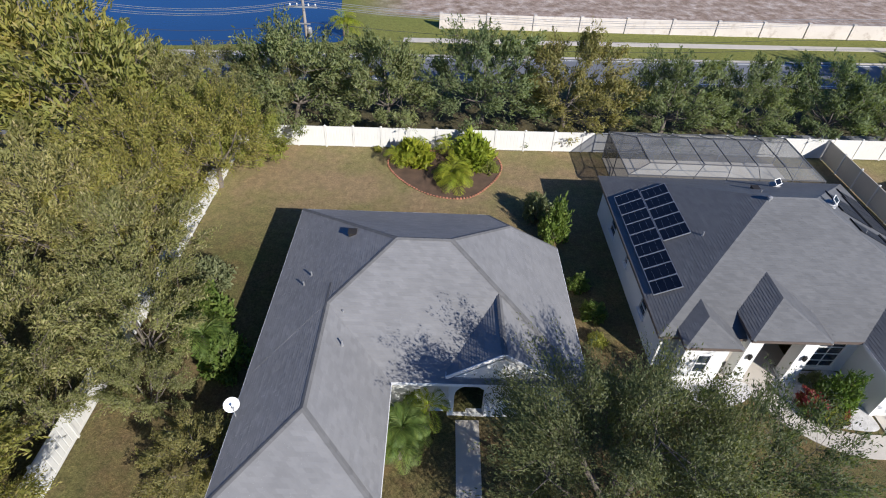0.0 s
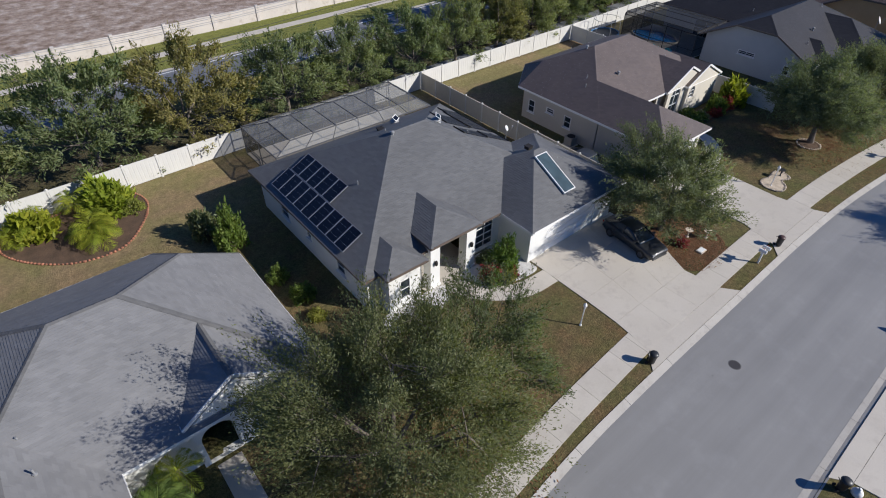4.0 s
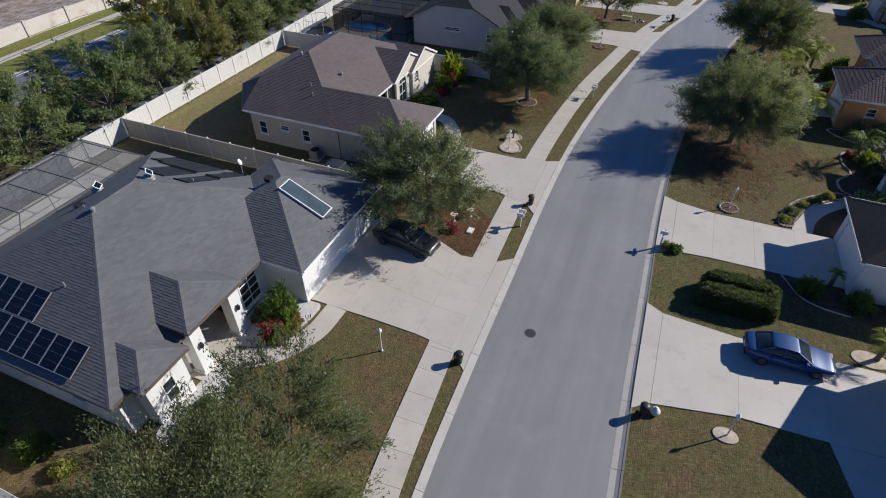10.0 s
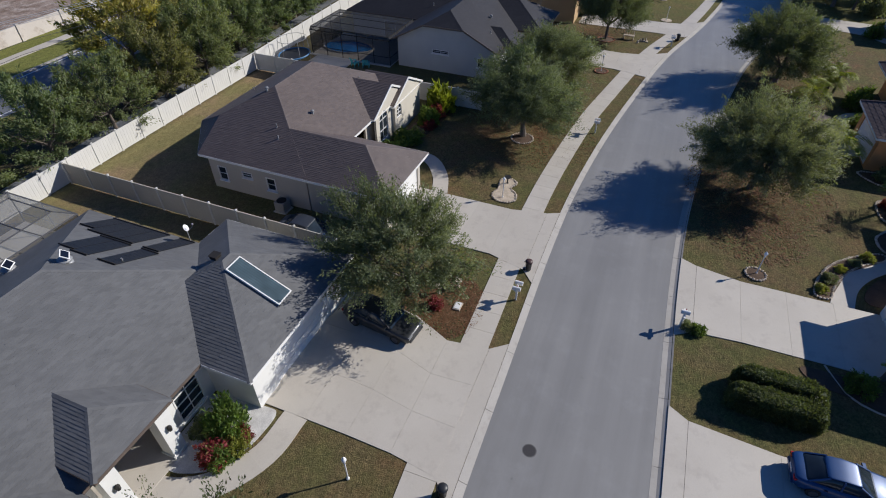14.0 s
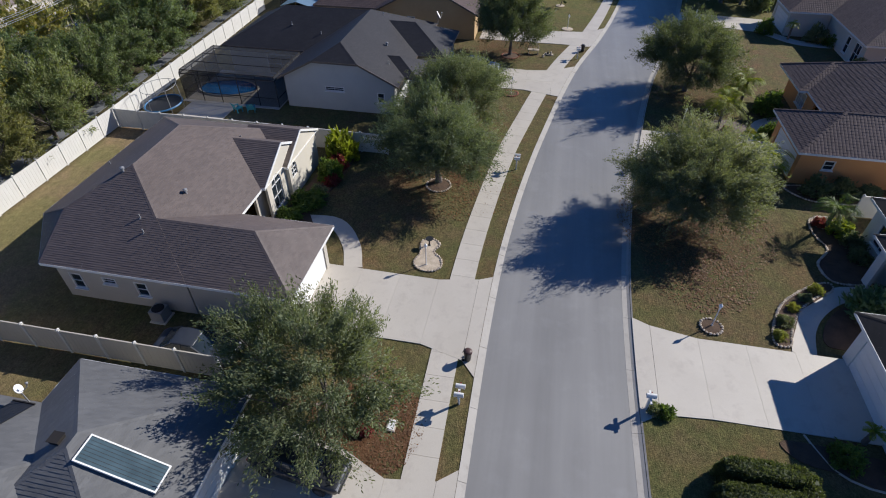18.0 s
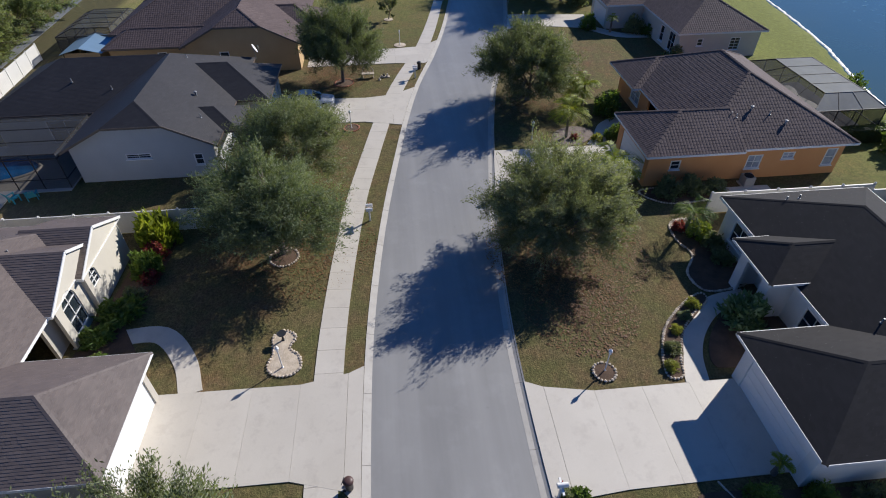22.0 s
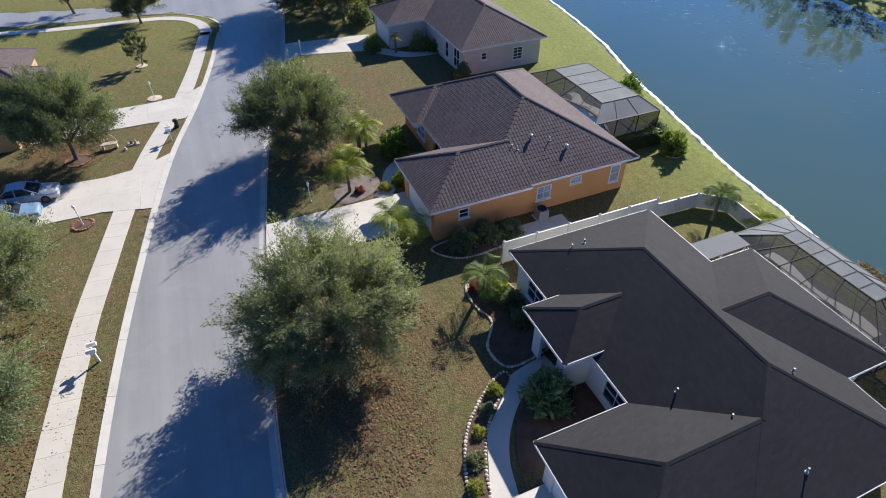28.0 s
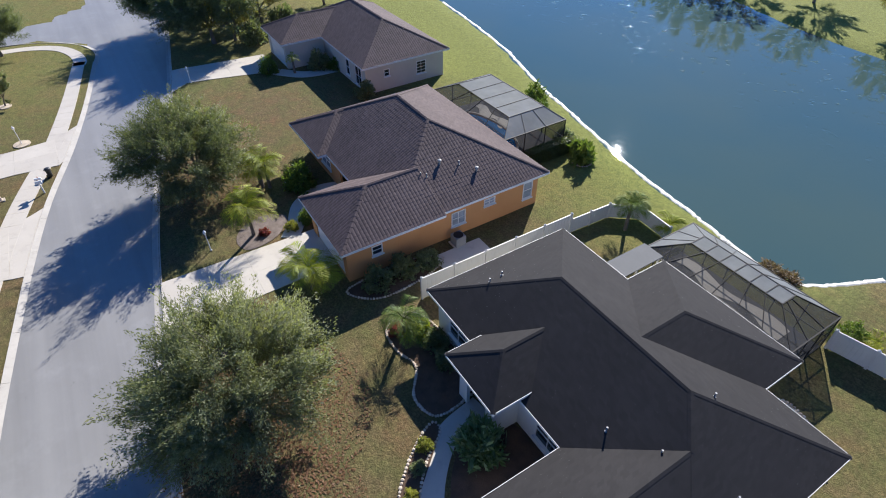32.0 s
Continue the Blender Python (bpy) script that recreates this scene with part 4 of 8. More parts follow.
def window(parent, a, d, inn, op, bars=1, rows=1, frame_mat=None, glass=None):
    """A framed pane in an opening of a wall, with muntins and a sill."""
    f, t, lo, hi = op
    fm, gm = frame_mat or TRIM, glass or GLASS
    out = -inn.normalized()

    def at(s, off, z):
        p = a + d * s + out * off
        return (p.x, p.y, z)
    ring = Geo()
    outer_ring, inner_ring = [(f, lo), (t, lo), (t, hi), (f, hi)], [(f + 0.07, lo + 0.07), (t - 0.07, lo + 0.07), (t - 0.07, hi - 0.07), (f + 0.07, hi - 0.07)]
    for off in (0.03, -0.07):
        ring.v += [at(s, off, z) for s, z in outer_ring] + [at(s, off, z) for s, z in inner_ring]
    for k in range(4):
        j = (k + 1) % 4
        ring.f += [(k, j, 4 + j, 4 + k), (8 + k, 12 + k, 12 + j, 8 + j), (k, 8 + k, 8 + j, j), (4 + k, 4 + j, 12 + j, 12 + k)]
    w = ring.out("window", fm, parent)
    for k in range(1, bars + 1):
        s = f + (t - f) * k / (bars + 1)
        under(Geo().bar(at(s, -0.02, lo + 0.07), at(s, -0.02, hi - 0.07), 0.035, 0.04, up=tuple(out)).out("muntin", fm, parent), w)
    for k in range(1, rows + 1):
        z = lo + (hi - lo) * k / (rows + 1)
        under(Geo().bar(at(f + 0.07, -0.02, z), at(t - 0.07, -0.02, z), 0.05, 0.035).out("muntin", fm, parent), w)
    under(Geo().bar(at(f, -0.06, (lo + hi) / 2), at(t, -0.06, (lo + hi) / 2), 0.012, hi - lo).out("pane", gm, parent), w)
    if lo > 0.2:
        under(Geo().bar(at(f - 0.06, 0.05, lo - 0.04), at(t + 0.06, 0.05, lo - 0.04), 0.14, 0.07).out("sill", fm, parent), w)
    return w


def garage_door(parent, a, d, inn, op, material):
    """A sectional door of four panels with raised fields."""
    f, t, lo, hi = op
    out = -inn.normalized()
    p, q = a + d * f - out * 0.13, a + d * t - out * 0.13
    door = Geo().bar((p.x, p.y, (lo + hi) / 2), (q.x, q.y, (lo + hi) / 2), 0.03, hi - lo).out("garage_door", material, parent)
    n = 4
    hh = (hi - lo) / n
    for k in range(n):
        z = lo + hh * (k + 0.5)
        g = Geo()
        pa, pb = a + d * f - out * 0.1, a + d * t - out * 0.1
        g.bar((pa.x, pa.y, z), (pb.x, pb.y, z), 0.035, hh - 0.02)
        under(g.out("door_section", material, parent), door)
    return door


def walls_of(parent, x0, y0, x1, y1, top, material, ops=None, skip="", door_mat=None, style=None):
    """Four walls round a rectangle. ops: side -> list of (kind, from, to, sill, head), measured along the side from its west or south end."""
    ops, style = ops or {}, style or {}
    runs = {"s": ((x0, y0), (x1, y0)), "e": ((x1, y0), (x1, y1)), "n": ((x1, y1), (x0, y1)), "w": ((x0, y1), (x0, y0))}
    for key, (a, b) in runs.items():
        if key in skip:
            continue
        length = math.hypot(b[0] - a[0], b[1] - a[1])
        if key in "ew":
            a2 = (a[0], a[1] + (0.2 if key == "e" else -0.2))
            b2 = (b[0], b[1] + (-0.2 if key == "e" else 0.2))
        else:
            a2, b2 = a, b
        cut = 0.2 if key in "ew" else 0.0
        holes, kinds = [], []
        for kind, f, t, lo, hi in ops.get(key, ()):
            if key in "nw":
                f, t = length - t, length - f
            o = (f - cut, t - cut, lo, hi)
            holes.append(o)
            kinds.append(kind)
        _, va, vd, vin = wall_run(parent, a2, b2, top, material, holes)
        for o, kind in zip(holes, kinds):
            if kind == "garage":
                garage_door(parent, va, vd, vin, o, door_mat or TRIM)
            elif kind == "open":
                pass
            else:
                window(parent, va, vd, vin, o, bars=1 if kind in ("double", "grid") else 0, rows=3 if kind == "grid" else (1 if kind in ("sash", "double") else 0), **style)


def vent_pipe(parent, at, kind="pipe"):
    g = Geo()
    if kind == "pipe":
        g.lathe((at[0], at[1], at[2] - 0.1), [(0.09, 0), (0.09, 0.08), (0.04, 0.1), (0.04, 0.34), (0.045, 0.34), (0.045, 0.36)], 10)
        return g.out("vent_pipe", STEEL, parent, "grey metal vent pipe")
    if kind == "hood":
        g.lathe((at[0], at[1], at[2] - 0.1), [(0.08, 0), (0.08, 0.28), (0.14, 0.28), (0.14, 0.38), (0.03, 0.43)], 12)
        return g.out("vent_hood", STEEL, parent, "galvanised round vent hood")
    g.box(at[0] - 0.2, at[1] - 0.2, at[2] - 0.1, at[0] + 0.2, at[1] + 0.2, at[2] + 0.12)
    g.box(at[0] - 0.24, at[1] - 0.24, at[2] + 0.12, at[0] + 0.24, at[1] + 0.24, at[2] + 0.15)
    return g.out("roof_vent", DARK_METAL, parent, "low dark box vent")


E0 = 3.0

def gable_front(parent, x0, x1, y, top, material, win, glazed=True):
    """A white gable facade with a tall arched window of real depth."""
    xm = (x0 + x1) / 2
    wx0, wx1, wz0, wz1 = win
    n = 12
    r = (wx1 - wx0) / 2
    arch = [(wx1 - r + r * math.cos(math.pi * k / n), wz1 + r * math.sin(math.pi * k / n)) for k in range(n + 1)]
    hole = [(wx0, wz0), (wx1, wz0)] + arch
    outline = [(x0, -0.1), (x1, -0.1), (x1, 3.0), (xm, top), (x0, 3.0)]
    g = Geo()
    polys = [[(x0, -0.1), (x1, -0.1), (x1, wz0), (x0, wz0)], [(x0, wz0), (wx0, wz0), (wx0, wz1), (x0, wz1)], [(wx1, wz0), (x1, wz0), (x1, wz1), (wx1, wz1)]]
    half = n // 2
    peak = (xm, top)
    left_pts = [(x0, wz1)] + [arch[k] for k in range(n, half - 1, -1)] + [peak, (x0, 3.0)]
    right_pts = [(x1, wz1), (x1, 3.0), peak] + [arch[k] for k in range(half, -1, -1)]
    polys += [left_pts, right_pts]
    for poly in polys:
        for yy, flip in ((y, False), (y + 0.2, True)):
            pts = [(px, yy, pz) for px, pz in poly]
            g.poly(pts[::-1] if flip else pts)
    for (ax, az), (bx, bz) in zip(hole, hole[1:] + hole[:1]):
        g.poly([(ax, y, az), (ax, y + 0.2, az), (bx, y + 0.2, bz), (bx, y, bz)])
    for (ax, az), (bx, bz) in zip(outline, outline[1:] + outline[:1]):
        g.poly([(ax, y + 0.2, az), (ax, y, az), (bx, y, bz), (bx, y + 0.2, bz)])
    g.out("front_wall", material, parent)
    if not glazed:
        return
    pane = Geo()
    pane.poly([(px, y + 0.14, pz) for px, pz in hole]).poly([(px, y + 0.15, pz) for px, pz in hole][::-1])
    w = Geo().tube([(px, y + 0.1, pz) for px, pz in hole + hole[:1]], [0.045] * (len(hole) + 1), 5).out("window", TRIM, parent)
    under(pane.out("pane", GLASS, parent), w)
    under(Geo().bar(((wx0 + wx1) / 2, y + 0.1, wz0), ((wx0 + wx1) / 2, y + 0.1, wz1 + r), 0.05).out("muntin", TRIM, parent), w)
    for z in (wz0 + (wz1 - wz0) * 0.5, wz1):
        under(Geo().bar((wx0, y + 0.1, z), (wx1, y + 0.1, z), 0.05).out("muntin", TRIM, parent), w)


# house A: grey shingles
ha = thing("house", (0, 21, 0), "single-storey white house with a large grey shingle hip roof", "house", "houses along the street")
hip_roof(ha, -8.3, 14.8, 7.4, 27.7, E0, SHINGLE_GREY, course=0.14, lift=0.012, chamfer=(4.0, 3.1, 4.5), hip_from={"sw": 4.64})
hip_roof(ha, -8.297, 9.0, -1.7, 19.5, E0 - 0.008, SHINGLE_GREY, along="y", gable="n", course=0.14, lift=0.012)
hip_roof(ha, 0.8, 15.0, 5.8, 19.3, 3.25, SHINGLE_GREY, pitch=0.68, along="y", gable="sn", bare="s", course=0.14, lift=0.012)
walls_of(ha, -7.8, 15.3, 6.9, 27.2, 2.85, STUCCO_WHITE, {"w": [("sash", 2, 3.2, 1, 2.2), ("sash", 7, 8.2, 1, 2.2)], "s": [("open", 9.05, 10.5, 0, 2.4), ("sash", 11.5, 12.8, 0.8, 2.2)], }, skip="en")
wall_run(ha, (6.9, 15.5), (6.9, 24.2), 2.85, STUCCO_WHITE)
wall_run(ha, (6.9, 24.2), (3.0, 27.2), 2.85, STUCCO_WHITE)
wall_run(ha, (3.0, 27.2), (-7.8, 27.2), 2.85, STUCCO_WHITE)
walls_of(ha, -7.803, 9.5, -2.2, 15.5, 2.85, STUCCO_WHITE, {"s": [("garage", 0.5, 5.1, 0, 2.2)]}, skip="n")
gable_front(ha, 0.95, 5.65, 15.06, 4.55, STUCCO_WHITE, (1.25, 2.75, 0.03, 1.75), glazed=False)
for x, y, z, kd in ((-4.4, 23.0, 5.0, "box"), (-6.3, 20.6, 4.0, "pipe"), (-6.6, 20.0, 3.85, "pipe"), (-4.2, 17.7, 4.3, "pipe"), (-4.0, 15.9, 4.25, "pipe"), (4.2, 17.6, 4.2, "pipe")):
    vent_pipe(ha, (x, y, z), kd)

# house B: slate grey shingles with solar panels
hb = thing("house", (21, 25, 0), "white stucco house with slate grey shingle roof and solar panels", "house", "houses along the street")
hip_roof(hb, 11.6, 18.0, 29.1, 32.8, E0, SHINGLE_B, course=0.15, lift=0.012, fascia=TRIM_BROWN)
hip_roof(hb, 22.1, 15.2, 31.6, 24.1, E0 - 0.008, SHINGLE_B, course=0.15, lift=0.012, fascia=TRIM)
hip_roof(hb, 15.85, 17.35, 19.85, 21.9, 3.65, SHINGLE_B, course=0.15, lift=0.012, along="y", gable="n", fascia=TRIM_BROWN)
hip_roof(hb, 12.6, 17.15, 15.5, 20.3, 3.2, SHINGLE_B, course=0.15, lift=0.012, along="y", gable="n", fascia=TRIM_BROWN)
walls_of(hb, 12.1, 18.5, 28.6, 32.3, 2.85, STUCCO_WHITE, {"w": [("sash", 2.4, 3.4, 1, 2.1), ("sash", 6.5, 7.1, 1.3, 2.1), ("sash", 9.6, 10.8, 1, 2.1)], "s": [("open", 3.9, 7.6, 0, 2.8), ("grid", 8.3, 9.9, 0.3, 2.5)]})
walls_of(hb, 22.6, 15.7, 31.1, 23.6, 2.85, STUCCO_WHITE, {"s": [("garage", 1.6, 6.6, 0, 2.15)]})
walls_of(hb, 12.95, 17.55, 15.2, 18.6, 3.1, STUCCO_WHITE, {"s": [("sash", 0.75, 1.5, 0.7, 2.2)]}, skip="n")
Geo().box(15.6, 20.6, -0.05, 20.1, 20.8, 3.5).out("entry_wall", STUCCO_WHITE, hb)
Geo().box(17.2, 20.5, 0.0, 18.5, 20.62, 2.3).out("front_door", TRIM_BROWN, hb, "dark panelled front door")
for cx_ in (16.45, 19.3):
    col = Geo().box(cx_ - 0.36, 17.7, -0.05, cx_ + 0.36, 18.4, 3.5)
    c_ob = col.out("column", STUCCO_WHITE, hb, "square white stucco entry column")
    under(Geo().box(cx_ - 0.42, 17.64, 0.0, cx_ + 0.42, 18.46, 0.18).out("plinth", STUCCO_WHITE, hb), c_ob)
    sc = Geo().lathe((cx_, 17.6, 1.85), [(0.03, 0), (0.09, 0.05), (0.11, 0.3), (0.05, 0.36), (0.02, 0.42)], 6)
    under(sc.out("wall_lantern", DARK_METAL, hb, "black wall lantern"), c_ob)
Geo().box(15.7, 17.6, -0.05, 20.0, 20.6, 0.05).out("porch_floor", CONCRETE, hb)
for x, y, z, kd in ((18.9, 25.2, 6.55, "hood"), (19.6, 27.1, 5.75, "pipe"), (20.2, 28.6, 5.1, "box"), (15.3, 24.0, 4.85, "pipe"), (24.6, 24.2, 5.2, "pipe"), (26.85, 20.4, 5.0, "box")):
    vent_pipe(hb, (x, y, z), kd)

# house C: brown shingles, gabled white front
hc = thing("house", (46, 26, 0), "beige stucco house with brown shingle roof and white front gables", "house", "houses along the street")
hip_roof(hc, 37.2, 21.9, 55.0, 34.5, E0, SHINGLE_BROWN, fascia=TRIM, hip_from={"sw": 4.64}, chamfer_nw=(4.3, 3.3, 4.6))
hip_roof(hc, 37.203, 15.7, 43.8, 25.2, E0 - 0.008, SHINGLE_BROWN, along="y", gable="n", fascia=TRIM)
hip_roof(hc, 46.7, 21.66, 53.4, 26.9, E0 + 0.05, SHINGLE_BROWN, along="y", gable="sn", bare="s", fascia=TRIM)
hip_roof(hc, 49.7, 21.35, 55.7, 25.5, E0 - 0.1, SHINGLE_BROWN, along="y", gable="sn", bare="s", fascia=TRIM)
walls_of(hc, 37.7, 22.4, 54.5, 34.0, 2.85, STUCCO_BEIGE, {"s": [("open", 6.6, 8.7, 0, 2.5)]}, skip="nw")
wall_run(hc, (54.5, 34.0), (41.9, 34.0), 2.85, STUCCO_BEIGE)
wall_run(hc, (41.9, 34.0), (37.7, 30.9), 2.85, STUCCO_BEIGE)
west_ops = [(0.7, 1.5, 0.8, 2.0), (2.9, 3.8, 1.5, 2.0), (5.0, 5.8, 0.9, 2.0)]
w_, wa, wd, wi = wall_run(hc, (37.7, 30.9), (37.7, 22.6), 2.85, STUCCO_BEIGE, west_ops)
for op in west_ops:
    window(hc, wa, wd, wi, op, bars=0)
walls_of(hc, 37.703, 16.2, 43.3, 22.5, 2.85, STUCCO_BEIGE, {"s": [("garage", 0.35, 5.2, 0, 2.15)], "e": [("sash", 1.2, 2.0, 1.0, 2.0)]}, skip="n")


gable_front(hc, 47.1, 53.0, 21.76, 4.5, STUCCO_CREAM, (47.7, 49.2, 0.4, 2.3))
gable_front(hc, 50.0, 55.2, 21.46, 4.25, STUCCO_CREAM, (50.4, 51.3, 1.5, 2.2))
Geo().box(55.0, 21.66, -0.1, 55.2, 26.0, 2.85).out("wall", STUCCO_CREAM, hc)
Geo().box(50.0, 21.66, -0.1, 50.2, 21.76, 2.95).out("wall", STUCCO_CREAM, hc)
for x, y, z, kd in ((43.0, 28.6, 5.9, "hood"), (40.4, 26.2, 4.6, "pipe"), (39.6, 25.6, 4.2, "pipe"), (43.3, 25.0, 4.55, "hood"), (50.6, 25.0, 4.4, "pipe"), (46.5, 33.0, 3.75, "pipe")):
    vent_pipe(hc, (x, y, z), kd)

BLINDS = glass_mat("window_blinds", (0.42, 0.46, 0.52), 0.25)

# house D: orange stucco, tiled roof
hd = thing("house", (68, -26, 0), "orange stucco house with brown tiled hip roof", "house", "houses along the street")
hip_roof(hd, 59.2, -32.5, 77.0, -19.4, E0, TILE, course=0.28, lift=0.01, fascia=TRIM)
hip_roof(hd, 58.9, -23.2, 66.2, -15.5, E0 - 0.008, TILE, along="y", gable="s", course=0.28, lift=0.01, fascia=TRIM)
hip_roof(hd, 70.5, -22.6, 76.9, -18.7, E0 - 0.012, TILE, along="y", gable="s", course=0.28, lift=0.01, fascia=TRIM)
walls_of(hd, 59.8, -32.0, 76.5, -19.9, 2.85, STUCCO_ORANGE, {"w": [("sash", 0.5, 1.4, 0.8, 2.3), ("double", 4.0, 5.0, 1.6, 2.2), ("double", 6.6, 7.8, 0.9, 2.1)], "n": [("open", 8.0, 9.6, 0, 2.4), ("double", 11.5, 13.5, 0.8, 2.2)]}, style={"glass": BLINDS})
walls_of(hd, 59.5, -20.0, 65.7, -16.0, 2.85, STUCCO_ORANGE, {"n": [("garage", 0.6, 5.4, 0, 2.15)], "w": [("sash", 1.4, 2.2, 1.4, 2.2)]}, skip="s")
for x, y, z, kd in ((62.4, -24.85, 4.65, "hood"), (62.05, -23.1, 4.45, "pipe"), (61.85, -23.45, 4.35, "pipe"), (61.95, -26.2, 4.4, "pipe"), (61.1, -27.15, 3.97, "hood")):
    vent_pipe(hd, (x, y, z), kd)

# house E: black shingles
he = thing("house", (44, -23, 0), "white stucco house with near-black shingle roof and white gutters", "house", "houses along the street")
hip_roof(he, 35.0, -28.9, 53.6, -18.5, E0, SHINGLE_BLACK, lift=0.002, fascia=TRIM, hip_from={"nw": 4.75})
hip_roof(he, 39.1, -32.0, 48.0, -24.2, E0 - 0.008, SHINGLE_BLACK, along="y", gable="n", lift=0.002, fascia=TRIM)
hip_roof(he, 44.84, -22.2, 48.94, -16.83, 3.3, SHINGLE_BLACK, pitch=0.57, along="y", gable="s", lift=0.002, fascia=TRIM)
hip_roof(he, 35.003, -22.6, 42.1, -13.6, E0 - 0.016, SHINGLE_BLACK, along="y", gable="s", lift=0.002, fascia=TRIM)
walls_of(he, 35.5, -28.4, 53.1, -19.0, 2.85, STUCCO_WHITE, {"n": [("double", 14.6, 16.4, 0.6, 2.2), ("double", 6.8, 8.6, 0.6, 2.2)], "w": [("sash", 3, 4, 1, 2.2)]})
walls_of(he, 39.6, -31.5, 47.5, -28.5, 2.85, STUCCO_WHITE, {"s": [("double", 1, 3, 0.1, 2.2)], "w": [("sash", 1, 2, 0.5, 2.2)]}, skip="n")
walls_of(he, 45.4, -19.2, 48.4, -17.4, 3.15, STUCCO_WHITE, {"n": [("open", 0.7, 2.3, 0, 2.5)]}, skip="s")
walls_of(he, 35.503, -19.1, 41.6, -14.1, 2.85, STUCCO_WHITE, {"n": [("garage", 0.6, 5.4, 0, 2.15)], "e": [("double", 1.2, 2.8, 0.7, 2.1)]}, skip="s")
for x, y, z, kd in ((51.2, -21.2, 4.2, "pipe"), (51.3, -22.1, 4.2, "pipe"), (41.3, -20.3, 3.9, "pipe"), (39.2, -21.2, 4.35, "pipe"), (39.6, -24.7, 5.1, "pipe"), (36.4, -22.6, 3.75, "pipe")):
    vent_pipe(he, (x, y, z), kd)

# house F: charcoal shingles, grey walls
hf = thing("house", (74, 26, 0), "pale grey stucco house with charcoal shingle roof and clipped gable", "house", "houses along the street")
hip_roof(hf, 64.2, 16.9, 82.0, 28.7, E0, SHINGLE_F, clip={"w": 4.85}, lift=0.004, gable_wall=STUCCO_GREY, fascia=TRIM_BROWN, hip_from={"ne": 5.7})
hip_roof(hf, 71.0, 23.0, 82.003, 38.0, E0 - 0.008, SHINGLE_F, lift=0.004, along="y", gable="s", fascia=TRIM_BROWN)
hip_roof(hf, 72.0, 14.0, 80.0, 21.6, E0 - 0.012, SHINGLE_F, lift=0.004, along="y", gable="n", fascia=TRIM_BROWN)
hip_roof(hf, 66.5, 15.6, 71.0, 19.7, E0 - 0.016, SHINGLE_F, lift=0.004, along="y", gable="n", fascia=TRIM_BROWN)
walls_of(hf, 64.7, 17.4, 81.5, 28.2, 2.85, STUCCO_GREY, {"w": [("sash", 1.0, 1.7, 1.1, 2.1), ("double", 4.9, 6.8, 1.9, 2.35)]})
walls_of(hf, 71.5, 28.3, 81.4, 37.5, 2.85, STUCCO_GREY, {"w": [("double", 2, 5, 0.1, 2.2)]}, skip="s")
walls_of(hf, 72.5, 14.5, 79.5, 17.5, 2.85, STUCCO_GREY, {"s": [("garage", 1, 6, 0, 2.15)]}, skip="n")
for x, y, z, kd in ((70.5, 19.6, 4.4, "hood"), (76.5, 21.6, 5.4, "pipe"), (74.0, 31.0, 4.6, "pipe"), (73.2, 27.5, 4.1, "pipe"), (67.3, 18.6, 3.9, "pipe")):
    vent_pipe(hf, (x, y, z), kd)

# house G: tan walls, tiled roof
hg = thing("house", (96, 22, 0), "tan stucco house with brown tiled roof and clipped gable", "house", "houses along the street")
hip_roof(hg, 85.4, 12.6, 103.0, 25.4, E0, TILE, course=0.28, lift=0.01, clip={"w": 5.0}, gable_wall=STUCCO_TAN, fascia=TRIM_BROWN)
hip_roof(hg, 90.5, 19.4, 103.003, 34.5, E0 - 0.008, TILE, along="y", gable="s", course=0.28, lift=0.01, fascia=TRIM_BROWN)
hip_roof(hg, 86.8, 23.0, 92.0, 34.0, E0 - 0.3, TILE, along="y", gable="s", course=0.28, lift=0.01, fascia=TRIM_BROWN)
hip_roof(hg, 90.0, 10.4, 97.0, 16.4, E0 - 0.012, TILE, along="y", gable="n", course=0.28, lift=0.01, fascia=TRIM_BROWN)
walls_of(hg, 85.9, 13.1, 102.5, 24.9, 2.85, STUCCO_TAN, {"w": [("sash", 7.4, 8.4, 0.9, 2.3)]})
walls_of(hg, 87.3, 25.0, 102.0, 33.5, 2.6, STUCCO_TAN, {"w": [("sash", 2.5, 3.5, 0.9, 2.0)]}, skip="s")
walls_of(hg, 90.5, 10.9, 96.5, 13.2, 2.85, STUCCO_TAN, {"s": [("garage", 0.6, 5.4, 0, 2.15)]}, skip="n")

# house I: far grey house by the pond
hi = thing("house", (94, -34, 0), "far pale grey house with brown tiled roof", "house", "houses along the street")
hip_roof(hi, 83.6, -39.2, 102.0, -28.8, E0, TILE, course=0.28, lift=0.01)
hip_roof(hi, 94.3, -33.4, 101.4, -24.1, E0 - 0.008, TILE, along="y", gable="s", course=0.28, lift=0.01)
walls_of(hi, 84.1, -38.7, 101.5, -29.3, 2.85, STUCCO_CREAM, {"w": [("grid", 2.2, 3.4, 0.8, 2.2), ("sash", 6.6, 7.3, 1.4, 2.2)], "n": [("double", 1.0, 2.6, 0.3, 2.4), ("sash", 4, 5, 0.5, 2.3)]})
walls_of(hi, 94.8, -29.4, 100.9, -24.6, 2.85, STUCCO_CREAM, {"n": [("garage", 0.6, 5.4, 0, 2.15)]}, skip="s")
vent_pipe(hi, (87.0, -35.5, 4.5), "pipe")

